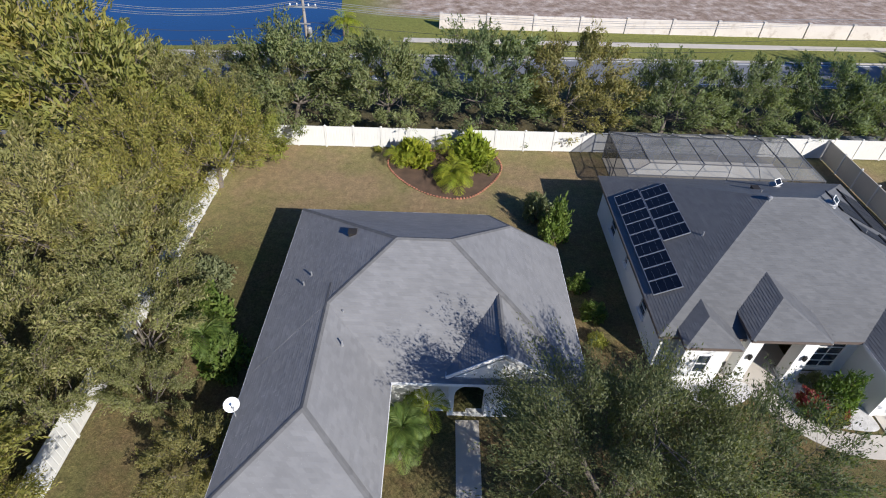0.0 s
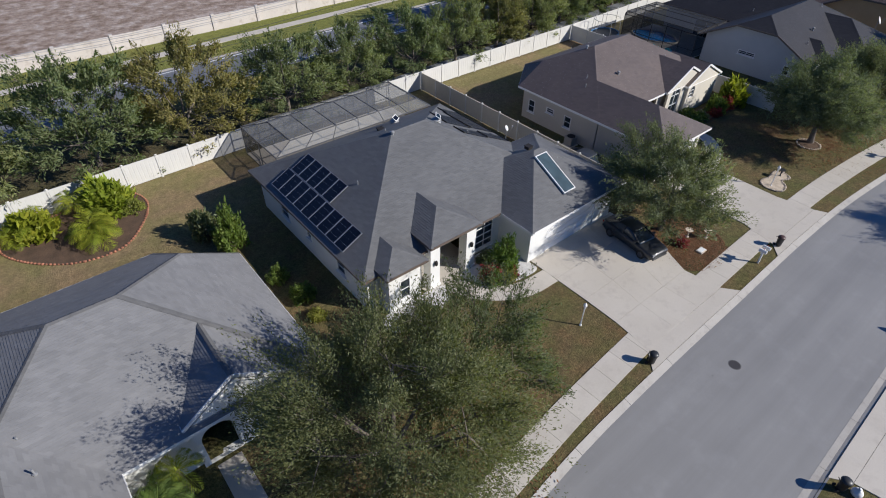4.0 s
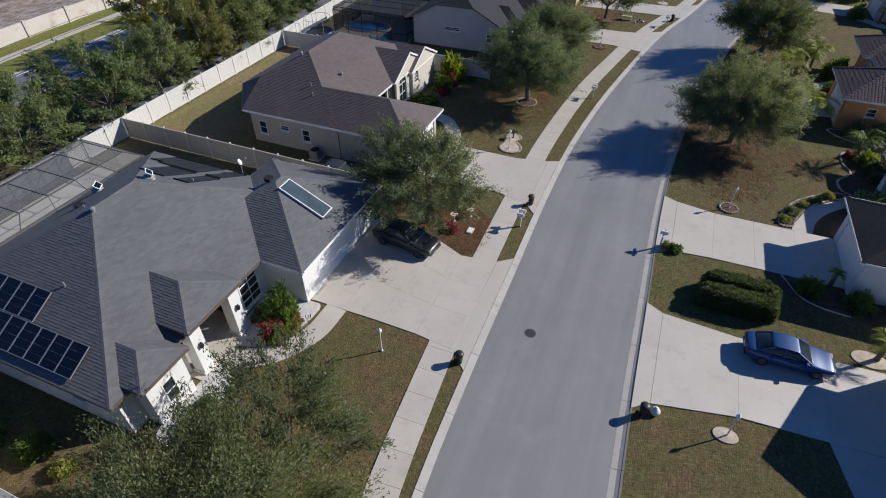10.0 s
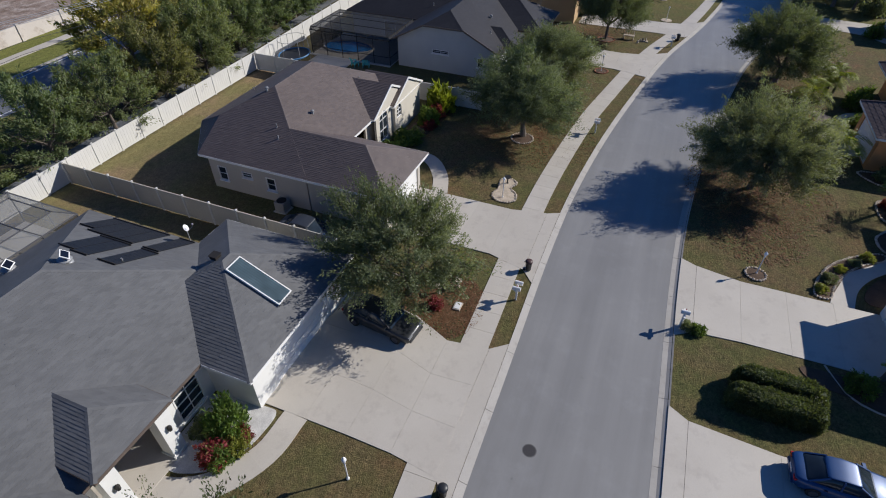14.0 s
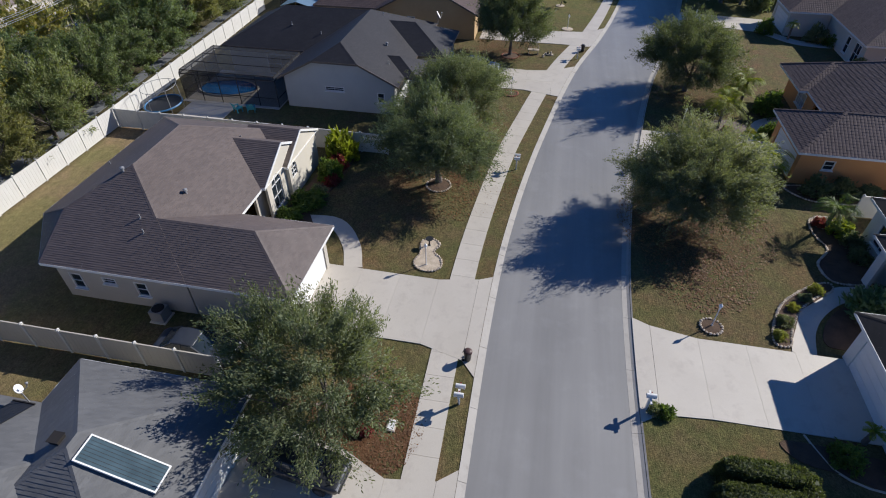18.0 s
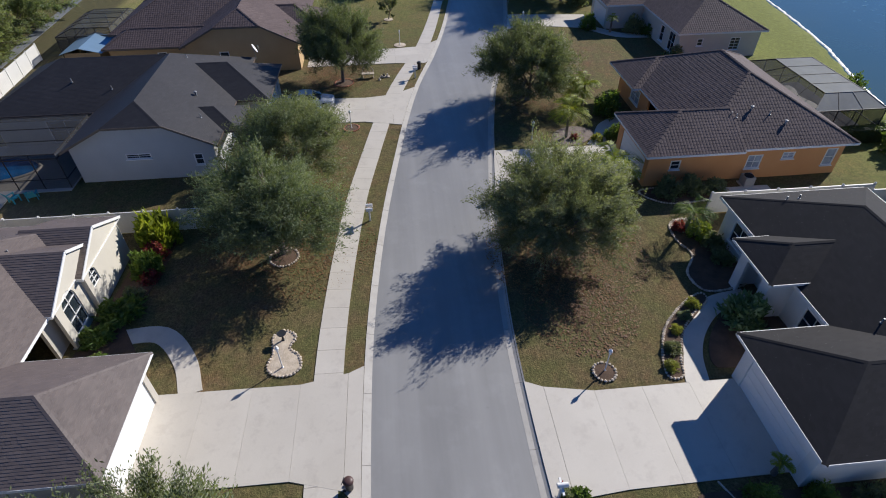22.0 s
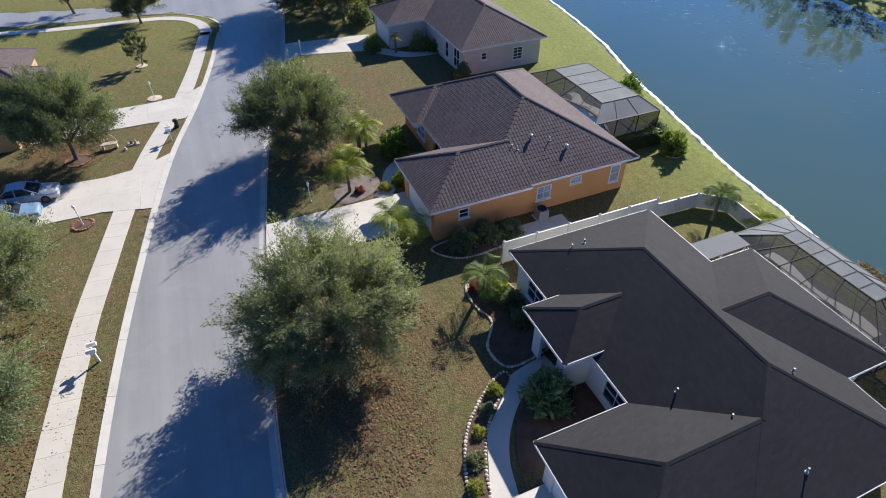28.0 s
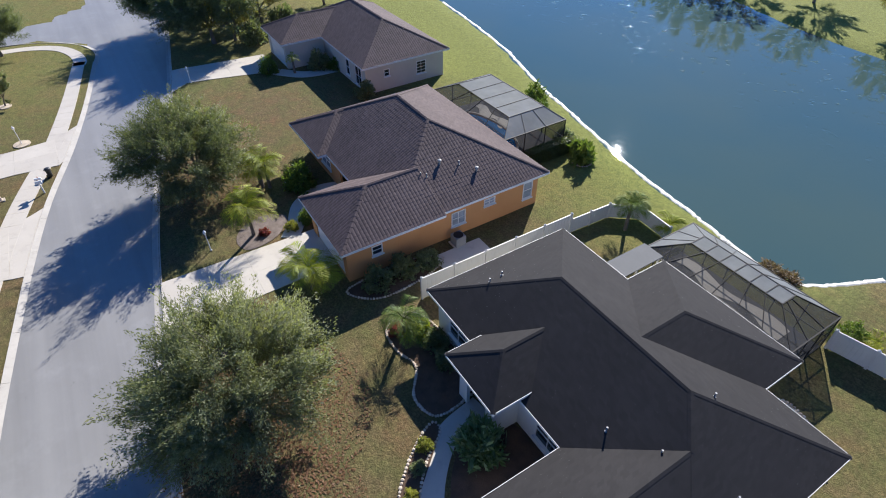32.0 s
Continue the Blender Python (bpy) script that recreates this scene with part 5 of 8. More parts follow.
# house H: mostly out of view, its shade falls on the lawn
hh_ = thing("house", (25, -24, 0), "neighbouring white house with grey shingle hip roof", "house", "houses along the street")
hip_roof(hh_, 13.0, -34.0, 31.0, -21.0, E0, SHINGLE_GREY)
hip_roof(hh_, 23.8, -27.0, 30.4, -15.3, E0 - 0.008, SHINGLE_GREY, along="y", gable="n", gable_wall=STUCCO_WHITE)
walls_of(hh_, 13.5, -33.5, 30.5, -21.5, 2.85, STUCCO_WHITE, {"n": [("double", 3, 5, 0.8, 2.2)]})
walls_of(hh_, 24.3, -21.6, 29.9, -15.8, 2.85, STUCCO_WHITE, {"n": [("garage", 0.4, 5.2, 0, 2.15)]}, skip="s")


# ---- fences ----
def fence(name, label, pts, height=1.8, material=None, bay=2.4, group="", post_mat=None):
    """Vinyl privacy fence: posts with caps, rails and boarded panels between plan points."""
    mt = material or VINYL
    f = thing(name, (*pts[0], 0), label, "fence", group)
    for (ax, ay), (bx, by) in zip(pts, pts[1:]):
        length = math.hypot(bx - ax, by - ay)
        n = max(1, round(length / bay))
        ux, uy = (bx - ax) / length, (by - ay) / length
        for k in range(n + 1):
            px, py = ax + (bx - ax) * k / n, ay + (by - ay) * k / n
            if k < n or (bx, by) == pts[-1]:
                g = Geo().box(px - 0.065, py - 0.065, -0.1, px + 0.065, py + 0.065, height + 0.06)
                g.tube([(px, py, height + 0.06), (px, py, height + 0.09), (px, py, height + 0.16)], [0.115, 0.115, 0.01], 4)
                g.out("post", post_mat or mt, f)
            if k < n:
                qx, qy = ax + (bx - ax) * (k + 1) / n, ay + (by - ay) * (k + 1) / n
                boards, deep = 8, 0.022
                nx_, ny_ = -uy, ux
                prof = []
                for i in range(boards):
                    s0, s1 = i / boards, (i + 1) / boards
                    prof += [(s0 + 0.004, 0.012), (s0 + 0.012, deep), (s1 - 0.012, deep), (s1 - 0.004, 0.012)]
                g = Geo()
                m = len(prof)
                for side in (1, -1):
                    for z in (0.05, height - 0.03):
                        for s_, o in prof:
                            l_ = (length / n - 0.13) * s_ + 0.065
                            g.v.append((px + ux * l_ + nx_ * o * side, py + uy * l_ + ny_ * o * side, z))
                for i in range(m - 1):
                    g.f += [(i, i + 1, m + i + 1, m + i), (2 * m + i + 1, 2 * m + i, 3 * m + i, 3 * m + i + 1), (m + i, m + i + 1, 3 * m + i + 1, 3 * m + i)]
                panel = g.out("panel", mt, f)
                for z in (0.12, height - 0.06):
                    under(Geo().bar((px + ux * 0.065, py + uy * 0.065, z), (qx - ux * 0.065, qy - uy * 0.065, z), 0.07, 0.14).out("rail", mt, f), panel)
    return f


fence("fence", "long white vinyl privacy fence behind the gardens", [(-16.3, 40.6), (0, 40.9), (20, 41.4), (58, 41.9), (92, 43.6)], 1.85)
fence("fence", "white vinyl side fence among trees", [(-16.3, 6), (-16.3, 40.6)], 1.8)
fence("fence", "tan vinyl fence with capped posts between two gardens", [(33.75, 18.6), (33.75, 41.4)], 1.8, VINYL_TAN, post_mat=VINYL)
fence("fence", "white vinyl fence with capped posts between two gardens", [(57.6, 16.2), (57.6, 41.7)], 1.8, VINYL)
fence("fence", "cream vinyl fence beside the black-roofed house", [(55.6, -19.3), (55.5, -31.6)], 1.8, VINYL)
fence("fence", "lower white vinyl fence round a palm corner", [(55.55, -31.75), (55.4, -35.4), (54.0, -37.2), (51.1, -37.0)], 1.25, VINYL)
fence("fence", "white vinyl fence beside the pool cage", [(39.6, -37.2), (33.5, -38.6)], 1.5, VINYL)


# ---- trees ----
def blades(rng, p, axis, size, narrow=0.3):
    """Leaf blades at points p, roughly along the given axes."""
    n = len(p)
    u = axis + rng.normal(0, 0.75, (n, 3))
    u /= np.linalg.norm(u, axis=1)[:, None]
    v = np.cross(u, rng.normal(size=(n, 3)) + (0, 0, 1.0))
    v /= np.linalg.norm(v, axis=1)[:, None] + 1e-9
    s = size * rng.uniform(0.6, 1.4, n)[:, None]
    n_ = np.cross(u, v)
    v = np.where(((n_ * axis).sum(1) < 0)[:, None], -v, v)        # leaves turn their faces outwards
    return np.stack([p - u * s, p - v * s * narrow, p + u * s, p + v * s * narrow], 1).reshape(-1, 3)


def leaf_mesh(name, verts, material, lean=None):
    """Leaf quads; lean: directions that the leaves' shading follows, as in a dense spray."""
    n = len(verts) // 4
    me = bpy.data.meshes.new(name)
    me.vertices.add(4 * n)
    me.vertices.foreach_set("co", verts.astype(np.float32).ravel())
    me.loops.add(4 * n)
    me.loops.foreach_set("vertex_index", np.arange(4 * n, dtype=np.int32))
    me.polygons.add(n)
    me.polygons.foreach_set("loop_start", np.arange(0, 4 * n, 4, dtype=np.int32))
    me.materials.append(material)
    me.update(calc_edges=True)
    me.validate()
    if lean is not None:
        q = verts.reshape(-1, 4, 3)
        own = np.cross(q[:, 2] - q[:, 0], q[:, 3] - q[:, 1])
        own /= np.linalg.norm(own, axis=1)[:, None] + 1e-9
        nrm = lean * 0.45 + own * 0.7
        nrm /= np.linalg.norm(nrm, axis=1)[:, None] + 1e-9
        me.normals_split_custom_set_from_vertices(np.repeat(nrm, 4, axis=0).tolist())
    return me


def tree_kind(seed, height, radius, base, trunk, leaves, sprays, per, size, lumps=9, feather=0.55, thin_out=0.0, twigs=400, ends=0):
    """A tree of leafy twigs on limbs and a trunk. The crown is a lumpy dome from base up to height; thin_out: share of clumps left bare; ends: number of clumps."""
    rng = np.random.default_rng(seed)
    mid, half = (base + height) / 2 - (height - base) * 0.1, (height - base) / 2
    # lumps push the outline in and out
    ld = rng.normal(size=(lumps, 3))
    ld /= np.linalg.norm(ld, axis=1)[:, None]
    la = rng.uniform(-0.36, 0.3, lumps)
    # clumps: sprays gather round them, which leaves gaps and an uneven outline
    m = ends or max(36, sprays // 17)
    k = np.arange(m) + 0.5
    up = 1.0 - 1.5 * k / m                # even cover of the dome, shaken
    d = np.stack([np.sqrt(1 - up * up) * np.cos(k * 2.39996), np.sqrt(1 - up * up) * np.sin(k * 2.39996), up], 1) + rng.normal(0, 0.12, (m, 3))
    d /= np.linalg.norm(d, axis=1)[:, None]
    rng.shuffle(d)
    grow_ = np.ones(len(d))
    for a, b in zip(ld, la):
        grow_ += b * np.exp(-((1 - d @ a) / 0.22))
    rad = rng.uniform(0.1, 1.0, len(d)) ** 0.28 * grow_ * np.where(rng.random(len(d)) < 0.2, rng.uniform(1.02, 1.16, len(d)), 1.0)
    clump = d * rad[:, None] * (radius, radius, half * 1.12) * 0.92 + (0, 0, mid)
    clump = clump[rng.random(len(clump)) >= thin_out]
    own = rng.integers(len(clump), size=sprays)
    # a clump is a branch end: drawn out along its way from the trunk
    way = clump - (0, 0, mid - half * 0.45) + rng.normal(0, 0.12 * radius, clump.shape)
    way /= np.linalg.norm(way, axis=1)[:, None]
    off = np.clip(rng.normal(0, 1, (sprays, 3)), -1.8, 1.8) * radius * 0.068 * rng.uniform(0.6, 1.35, len(clump))[own][:, None] * (1, 1, 0.7)
    c = clump[own] + off * 0.8 + way[own] * (off * way[own]).sum(1)[:, None] * 1.2
    wood = Geo()
    lean = rng.normal(0, 0.15, 2)
    fork = max(base * 0.9, height * 0.2)
    wood.tube([(0, 0, -0.15), (lean[0] * 0.5, lean[1] * 0.5, fork * 0.5), (lean[0], lean[1], fork)], [trunk * 1.4, trunk, trunk * 0.85], 8)
    top = np.array([lean[0], lean[1], fork])
    limbs = []
    for k in range(9):
        a = 2 * math.pi * k / 9 + rng.uniform(-0.3, 0.3)
        r = radius * (0.62 if k else 0.05)
        e = np.array([math.cos(a) * r, math.sin(a) * r, mid + half * (rng.uniform(-0.1, 0.5) if k else 0.75)])
        m = (top + e) / 2 + (0, 0, -0.08 * height * (0.5 if k else 0))
        wood.tube([top, m, e], [trunk * 0.5, trunk * 0.32, trunk * 0.1], 5)
        limbs.append((top, m, e))
    joints = np.concatenate([[a + (m - a) * f for f in (0.5, 1)] + [m + (e - m) * f for f in (0.35, 0.7, 1)] for a, m, e in limbs])
    for q in clump:
        j = joints[np.argmin(((joints - q) ** 2).sum(1))]
        wood.tube([j, (j + q) / 2 + (0, 0, 0.08), q], [trunk * 0.13, trunk * 0.08, trunk * 0.03], 3)
    # twigs fan out from their clump; leaves sit along them
    out = (c - clump[own]) / (radius * 0.1) * 0.35 + way[own] * 0.95
    out += rng.normal(0, 0.26, out.shape) + (0, 0, 0.1)
    out /= np.linalg.norm(out, axis=1)[:, None]
    long_ = rng.random(sprays) < feather
    reach = np.where(long_, rng.uniform(0.15, 0.32, sprays), rng.uniform(0.08, 0.16, sprays)) * radius
    wide = np.where(long_, 0.13, 0.34) * reach
    for i in range(0, sprays, max(1, sprays // twigs)):
        wood.tube([clump[own[i]], c[i], c[i] + out[i] * reach[i] * 0.62], [0.012, 0.008, 0.004], 3)
    idx = np.repeat(np.arange(sprays), per)
    n = len(idx)
    along = rng.uniform(-0.35, 1.0, n)[:, None]
    p = c[idx] + out[idx] * along * reach[idx][:, None] + rng.normal(0, 1, (n, 3)) * wide[idx][:, None] * (1.15 - 0.6 * np.maximum(along, 0))
    p[:, 2] -= 0.12 * reach[idx] * np.maximum(along[:, 0], 0) ** 2
    keep = p[:, 2] > 0.3
    p, idx = p[keep], idx[keep]
    whole, near_c = (p - (0, 0, mid - half * 0.4)) / (radius, radius, half), (p - clump[own[idx]]) / (radius * 0.16)
    lean = whole * 0.45 + near_c * 0.65 + (0, 0, 0.35)
    lean /= np.linalg.norm(lean, axis=1)[:, None] + 1e-9
    return mesh("trunk", wood.v, wood.f, BARK), leaf_mesh("crown", blades(rng, p, out[idx] * 1.5, size), leaves, lean)


def plant(kind, name, at, label, category="tree", turn=0.0, scale=1.0, group="", tall=1.0):
    t = thing(name, (at[0], at[1], 0.0), label, category, group)
    del t["base"]
    for nm, me in zip(("trunk", "crown"), kind):
        o = new(nm, me)
        o.parent = t
    t.rotation_euler[2] = turn
    t.scale = (scale, scale, scale * tall)
    return t


OAK_A = tree_kind(11, 8.1, 5.3, 1.2, 0.24, OAK, 2500, 48, 0.064, feather=0.6, thin_out=0.2, twigs=600, ends=92)
OAK_B = tree_kind(12, 6.5, 4.2, 1.2, 0.18, OAK_DARK, 1750, 38, 0.086, feather=0.6, thin_out=0.18, ends=84)
OAK_C = tree_kind(13, 7.0, 4.6, 1.0, 0.2, OAK_DEEP, 2200, 44, 0.09, feather=0.6, thin_out=0.03)
OAK_D = tree_kind(13, 6.8, 4.55, 1.0, 0.2, OAK_PALE, 2600, 56, 0.076, feather=0.6)
OAK_G = tree_kind(15, 8.1, 5.3, 1.2, 0.24, OAK_DARK, 2500, 44, 0.088, feather=0.55)
OAK_THIN = tree_kind(14, 6.2, 3.6, 1.3, 0.13, OAK, 950, 32, 0.076, feather=0.85, thin_out=0.15)
ROW_A = tree_kind(21, 6.3, 3.8, 0.2, 0.13, ROW_LEAF, 760, 30, 0.118, feather=0.35)
ROW_B = tree_kind(22, 6.8, 4.0, 0.2, 0.14, ROW_LEAF, 760, 30, 0.118, feather=0.35)
ROW_C = tree_kind(23, 6.4, 3.8, 0.2, 0.14, ROW_GOLD, 760, 30, 0.118, feather=0.35)
WOOD_A = tree_kind(31, 9.5, 4.8, 1.5, 0.2, WOOD_LEAF, 620, 44, 0.108)
WOOD_B = tree_kind(32, 8.5, 4.4, 1.3, 0.18, PALE_LEAF, 560, 44, 0.1, thin_out=0.1)
WOOD_C = tree_kind(33, 8.0, 4.2, 1.0, 0.18, YELLOW_LEAF, 520, 36, 0.115)
FAR_A = tree_kind(34, 9.0, 4.7, 1.2, 0.2, WOOD_LEAF, 330, 20, 0.2)
FAR_B = tree_kind(35, 8.0, 4.4, 1.0, 0.18, PALE_LEAF, 330, 20, 0.2)
SMALL = tree_kind(41, 4.2, 1.3, 0.5, 0.07, OAK_DARK, 320, 40, 0.09)

plant(OAK_A, "oak_tree", (7.8, 9.8), "large live oak with dense olive-green crown on the lawn", turn=0.6, scale=1.05, group="street oaks")
plant(OAK_THIN, "oak_tree", (13.2, 10.5), "small thin oak with feathery olive twigs on the lawn", turn=2.2, group="street oaks")
plant(OAK_B, "oak_tree", (32.6, 12.3), "live oak beside a driveway, shading a parked car", turn=1.2, group="street oaks")
plant(OAK_G, "oak_tree", (54.3, 11.1), "broad live oak in a front lawn", turn=2.6, scale=0.9, group="street oaks")
plant(OAK_G, "oak_tree", (64.2, 11.3), "broad grey-green live oak next to another oak", turn=5.0, scale=0.94, tall=0.92, group="street oaks")
plant(OAK_D, "oak_tree", (53.0, -7.3), "broad live oak by the kerb casting shade on the street", turn=4.0, group="street oaks")
plant(OAK_C, "oak_tree", (75.6, -10.3), "dark rounded live oak by the kerb", turn=5.2, scale=1.05, group="street oaks")
plant(OAK_C, "oak_tree", (81.9, 8.3), "dark oak in a mulched lawn bed", turn=0.4, scale=0.86, tall=1.34, group="street oaks")
plant(OAK_C, "oak_tree", (117.3, 3.2), "oak on the corner lawn by the side street", turn=2.4, scale=0.72, tall=1.25, group="street oaks")
plant(OAK_C, "oak_tree", (107.5, -19.5), "tall dark oak shading the far street", turn=1.4, scale=1.15, tall=1.15, group="street oaks")
plant(OAK_C, "oak_tree", (114.5, -17.0), "tall dark oak shading the far street", turn=3.1, scale=1.2, tall=1.15, group="street oaks")
plant(SMALL, "young_tree", (101.6, 3.1), "small dark young tree on the corner lawn", turn=0.4)

rng = np.random.default_rng(5)
row_x = [-12.5, -5.0, 3.8, 12.0, 20.5, 28.0, 35.5] + [42.0 + 6.4 * i for i in range(11)]
for k, xv in enumerate(row_x):
    plant((ROW_B, ROW_A, ROW_B, ROW_C, ROW_B)[k % 5], "roadside_tree", (xv + rng.normal(0, 0.3), 45.2 + rng.normal(0, 0.4) + max(0, xv - 40) * 0.08),
          "leafy roadside tree behind the white fence", turn=rng.uniform(0, 6), scale=rng.uniform(0.9, 1.06) + (0.38 if xv < 8 else 0.22 if xv < 24 else 0.1), group="roadside trees", tall=1.0)
for k in range(16):
    plant((FAR_A, FAR_B, ROW_B)[k % 3], "roadside_tree", (52 + k * 4.6 + rng.normal(0, 0.6), 54.0 + rng.normal(0, 1.2) + k * 0.3),
          "grey-green tree in the wooded strip beyond the fence", turn=rng.uniform(0, 6), scale=rng.uniform(0.95, 1.15), group="wooded strip")
for x, y, kd, s in ((-9.9, 11.9, ROW_C, 0.5), (-17.2, 13.2, WOOD_B, 0.66), (-20, 9, WOOD_A, 1), (-19.5, 16, WOOD_B, 1), (-20.5, 24, WOOD_B, 1.05), (-20, 31, WOOD_A, 0.95), (-25.5, 37.5, WOOD_A, 1.35), (-18.5, 36, WOOD_C, 0.85),
                    (-26, 16, WOOD_A, 1.1), (-27, 27, WOOD_B, 1.1), (-14.5, 46.5, WOOD_B, 0.78), (-20, 45.5, WOOD_B, 0.8), (-26, 45, WOOD_A, 0.85), (-30.5, 41, WOOD_A, 1.5), (-31, 50, WOOD_C, 0.8),
                    (-19.5, 3.5, WOOD_A, 0.9), (-26, 6, WOOD_B, 1.1), (-8.6, 48, WOOD_B, 0.7), (-35, 24, WOOD_A, 1.2), (-38, 46, WOOD_A, 1.5), (-31, 12, WOOD_A, 1.1),
                    (-38, 32, WOOD_B, 1.2), (-36, 16, WOOD_B, 1.2), (-46, 54, WOOD_A, 1.1), (-45, 36, WOOD_A, 1.2), (-14.4, 17.6, WOOD_B, 0.8), (-16.6, 22.2, WOOD_B, 0.9), (-18.4, 26.5, WOOD_A, 0.8), (-13.2, 14.6, WOOD_B, 0.5),
                    (-16.2, 34.2, WOOD_A, 0.85), (-14.4, 37.6, WOOD_C, 0.66), (-15.6, 41.5, WOOD_B, 0.7), (-17.5, 8.0, WOOD_A, 0.7), (-22, 40, WOOD_B, 1.0)):
    if x < -25:
        kd = FAR_A if kd is WOOD_A else FAR_B
    plant(kd, "woodland_tree", (x, y), "dense mixed woodland tree at the garden's edge", turn=rng.uniform(0, 6), scale=s, group="woodland")
for x, y, s in ((88, -96, 1.2), (98, -99, 1.3), (76, -97, 1.0), (62, -93, 0.9), (112, -103, 1.2), (112, -27, 1.0), (107, -22, 0.8), (118, -30, 1.0), (114, -37, 0.9), (117, -20, 0.9), (128, -26, 1.0), (126, 12, 0.9)):
    plant(FAR_A if int(x) % 2 else FAR_B, "bank_tree", (x, y), "leafy tree across the water", turn=rng.uniform(0, 6), scale=s, group="far trees")


# ---- far road behind the gardens ----
def far_line(x, y0):
    return y0 + 0.05 * (x - 20)


def ribbon(name, x0, x1, a, b, z, material, label, category, lift=0.2):
    g = Geo()
    n = 24
    for i in range(n + 1):
        xv = x0 + (x1 - x0) * i / n
        g.v += [(xv, far_line(xv, a), z), (xv, far_line(xv, b), z), (xv, far_line(xv, a), z - lift), (xv, far_line(xv, b), z - lift)]
        if i:
            k = 4 * i
            g.f += [(k - 4, k, k + 1, k - 3), (k - 4, k - 2, k + 2, k), (k - 3, k + 1, k + 3, k - 1), (k - 2, k - 1, k + 3, k + 2)]
    return tagged(g.out(name, material), label, category, kind="structure")


DARK_ASPHALT = surface("old_asphalt", (0.13, 0.135, 0.145), (0.18, 0.185, 0.195), 0.2, 25.0, 0.7, relief=0.3, dist=0.006)
PAINT = plain("road_paint", (0.7, 0.7, 0.68), 0.6)
ribbon("road_3", -60, 150, 55.6, 62.6, 0.02, DARK_ASPHALT, "grey asphalt road beyond the trees", "road")
ribbon("road_line_1", -60, 150, 62.0, 62.15, 0.028, PAINT, "white painted edge line", "road marking", 0.02)
ribbon("road_line_2", -60, 150, 56.1, 56.25, 0.028, PAINT, "white painted edge line", "road marking", 0.02)
ribbon("kerb_3", -60, 150, 62.62, 62.95, 0.1, KERB, "concrete kerb of the far road", "kerb")
ribbon("pavement_3", -4.4, 150, 67.0, 68.4, 0.03, CONCRETE, "pale concrete sidewalk beyond the far road", "sidewalk")
ribbon("pavement_4", -40, 150, 43.6, 45.0, 0.02, DARK_ASPHALT, "shaded path behind the white fence", "sidewalk")

wall_far = thing("boundary_wall", (0, 71, 0), "white panelled boundary wall with stains beyond the far road", "wall")
STAINED = surface("stained_white_wall", (0.5, 0.45, 0.4), (0.6, 0.55, 0.5), 0.4, 10.0, 0.85, relief=0.15, stain=(0.3, 0.24, 0.19))
for i in range(20):
    xa, xb = 0.1 + i * 6.0, 0.1 + (i + 1) * 6.0 - 0.06
    ya, yb = 71.2 + 0.034 * xa, 71.2 + 0.034 * xb
    Geo().bar((xa, ya, 0.85), (xb, yb, 0.85), 0.15, 1.9).out("wall_panel", STAINED, wall_far)
    Geo().box(xa - 0.2, ya - 0.2, -0.1, xa + 0.2, ya + 0.2, 1.95).out("pier", STAINED, wall_far)

WOOD_POLE = surface("weathered_pole_wood", (0.2, 0.17, 0.14), (0.34, 0.3, 0.26), 1.0, 20.0, 0.9, relief=0.4)
PX, PY = -12.0, 49.6
pole = thing("utility_pole", (PX, PY, 0), "tall wooden utility pole with pale crossarm", "utility pole")
Geo().tube([(PX, PY, -0.2), (PX, PY, 5), (PX, PY, 10.9)], [0.17, 0.15, 0.11], 10).out("pole", WOOD_POLE, pole)
arm = Geo().bar((PX - 1.25, PY - 0.14, 8.6), (PX + 1.25, PY - 0.14, 8.6), 0.12, 0.14).out("crossarm", STEEL, pole)
for dx in (-1.1, -0.5, 0.5, 1.1):
    under(Geo().lathe((PX + dx, PY - 0.14, 8.67), [(0.03, 0), (0.07, 0.06), (0.04, 0.1), (0.07, 0.16), (0.03, 0.22)], 8).out("insulator", TRIM, pole), arm)
Geo().bar((PX - 0.95, PY + 0.14, 10.3), (PX + 0.95, PY + 0.14, 10.3), 0.12, 0.14).out("upper_arm", STEEL, pole)
Geo().bar((PX - 0.5, PY - 0.2, 7.2), (PX + 0.5, PY - 0.2, 7.2), 0.1, 0.1).out("lower_arm", STEEL, pole)
Geo().lathe((PX + 0.32, PY, 6.0), [(0.2, 0), (0.22, 0.05), (0.22, 0.75), (0.15, 0.85)], 12).out("transformer", STEEL, pole)
WIRE = plain("cable_black", (0.05, 0.05, 0.05), 0.5)
WIRE_PALE = plain("bare_aluminium_wire", (0.5, 0.5, 0.5), 0.4, 0.6)
for k, (off, z) in enumerate(((-1.1, 8.9), (-0.5, 8.9), (0.5, 8.9), (1.1, 8.9), (0.0, 7.3), (0.0, 6.4))):
    for x0, x1, y0, y1 in ((PX, PX + 150, PY + off * 0.8, PY + 5 + off * 0.8), (PX, PX - 70, PY + off * 0.8, PY - 2 + off * 0.8)):
        pts = []
        for i in range(21):
            f = i / 20
            sag = 1.4 * 4 * ((f * 3) % 1) * (1 - (f * 3) % 1)
            pts.append((x0 + (x1 - x0) * f, y0 + (y1 - y0) * f, z - sag * 0.8))
        w = Geo().tube(pts, [0.018] * 21, 4).out("overhead_cable", WIRE_PALE if z > 8 else WIRE)
        tagged(w, "thin overhead power cable strung from pole to pole", "cable", "overhead cables")


# ---- roof fittings of house B ----
def plane_point(p, u, v, a, b, off):
    """A point a along u and b along v from p, raised by off along the slope's normal."""
    n = u.cross(v).normalized()
    return p + u * a + v * b + n * off


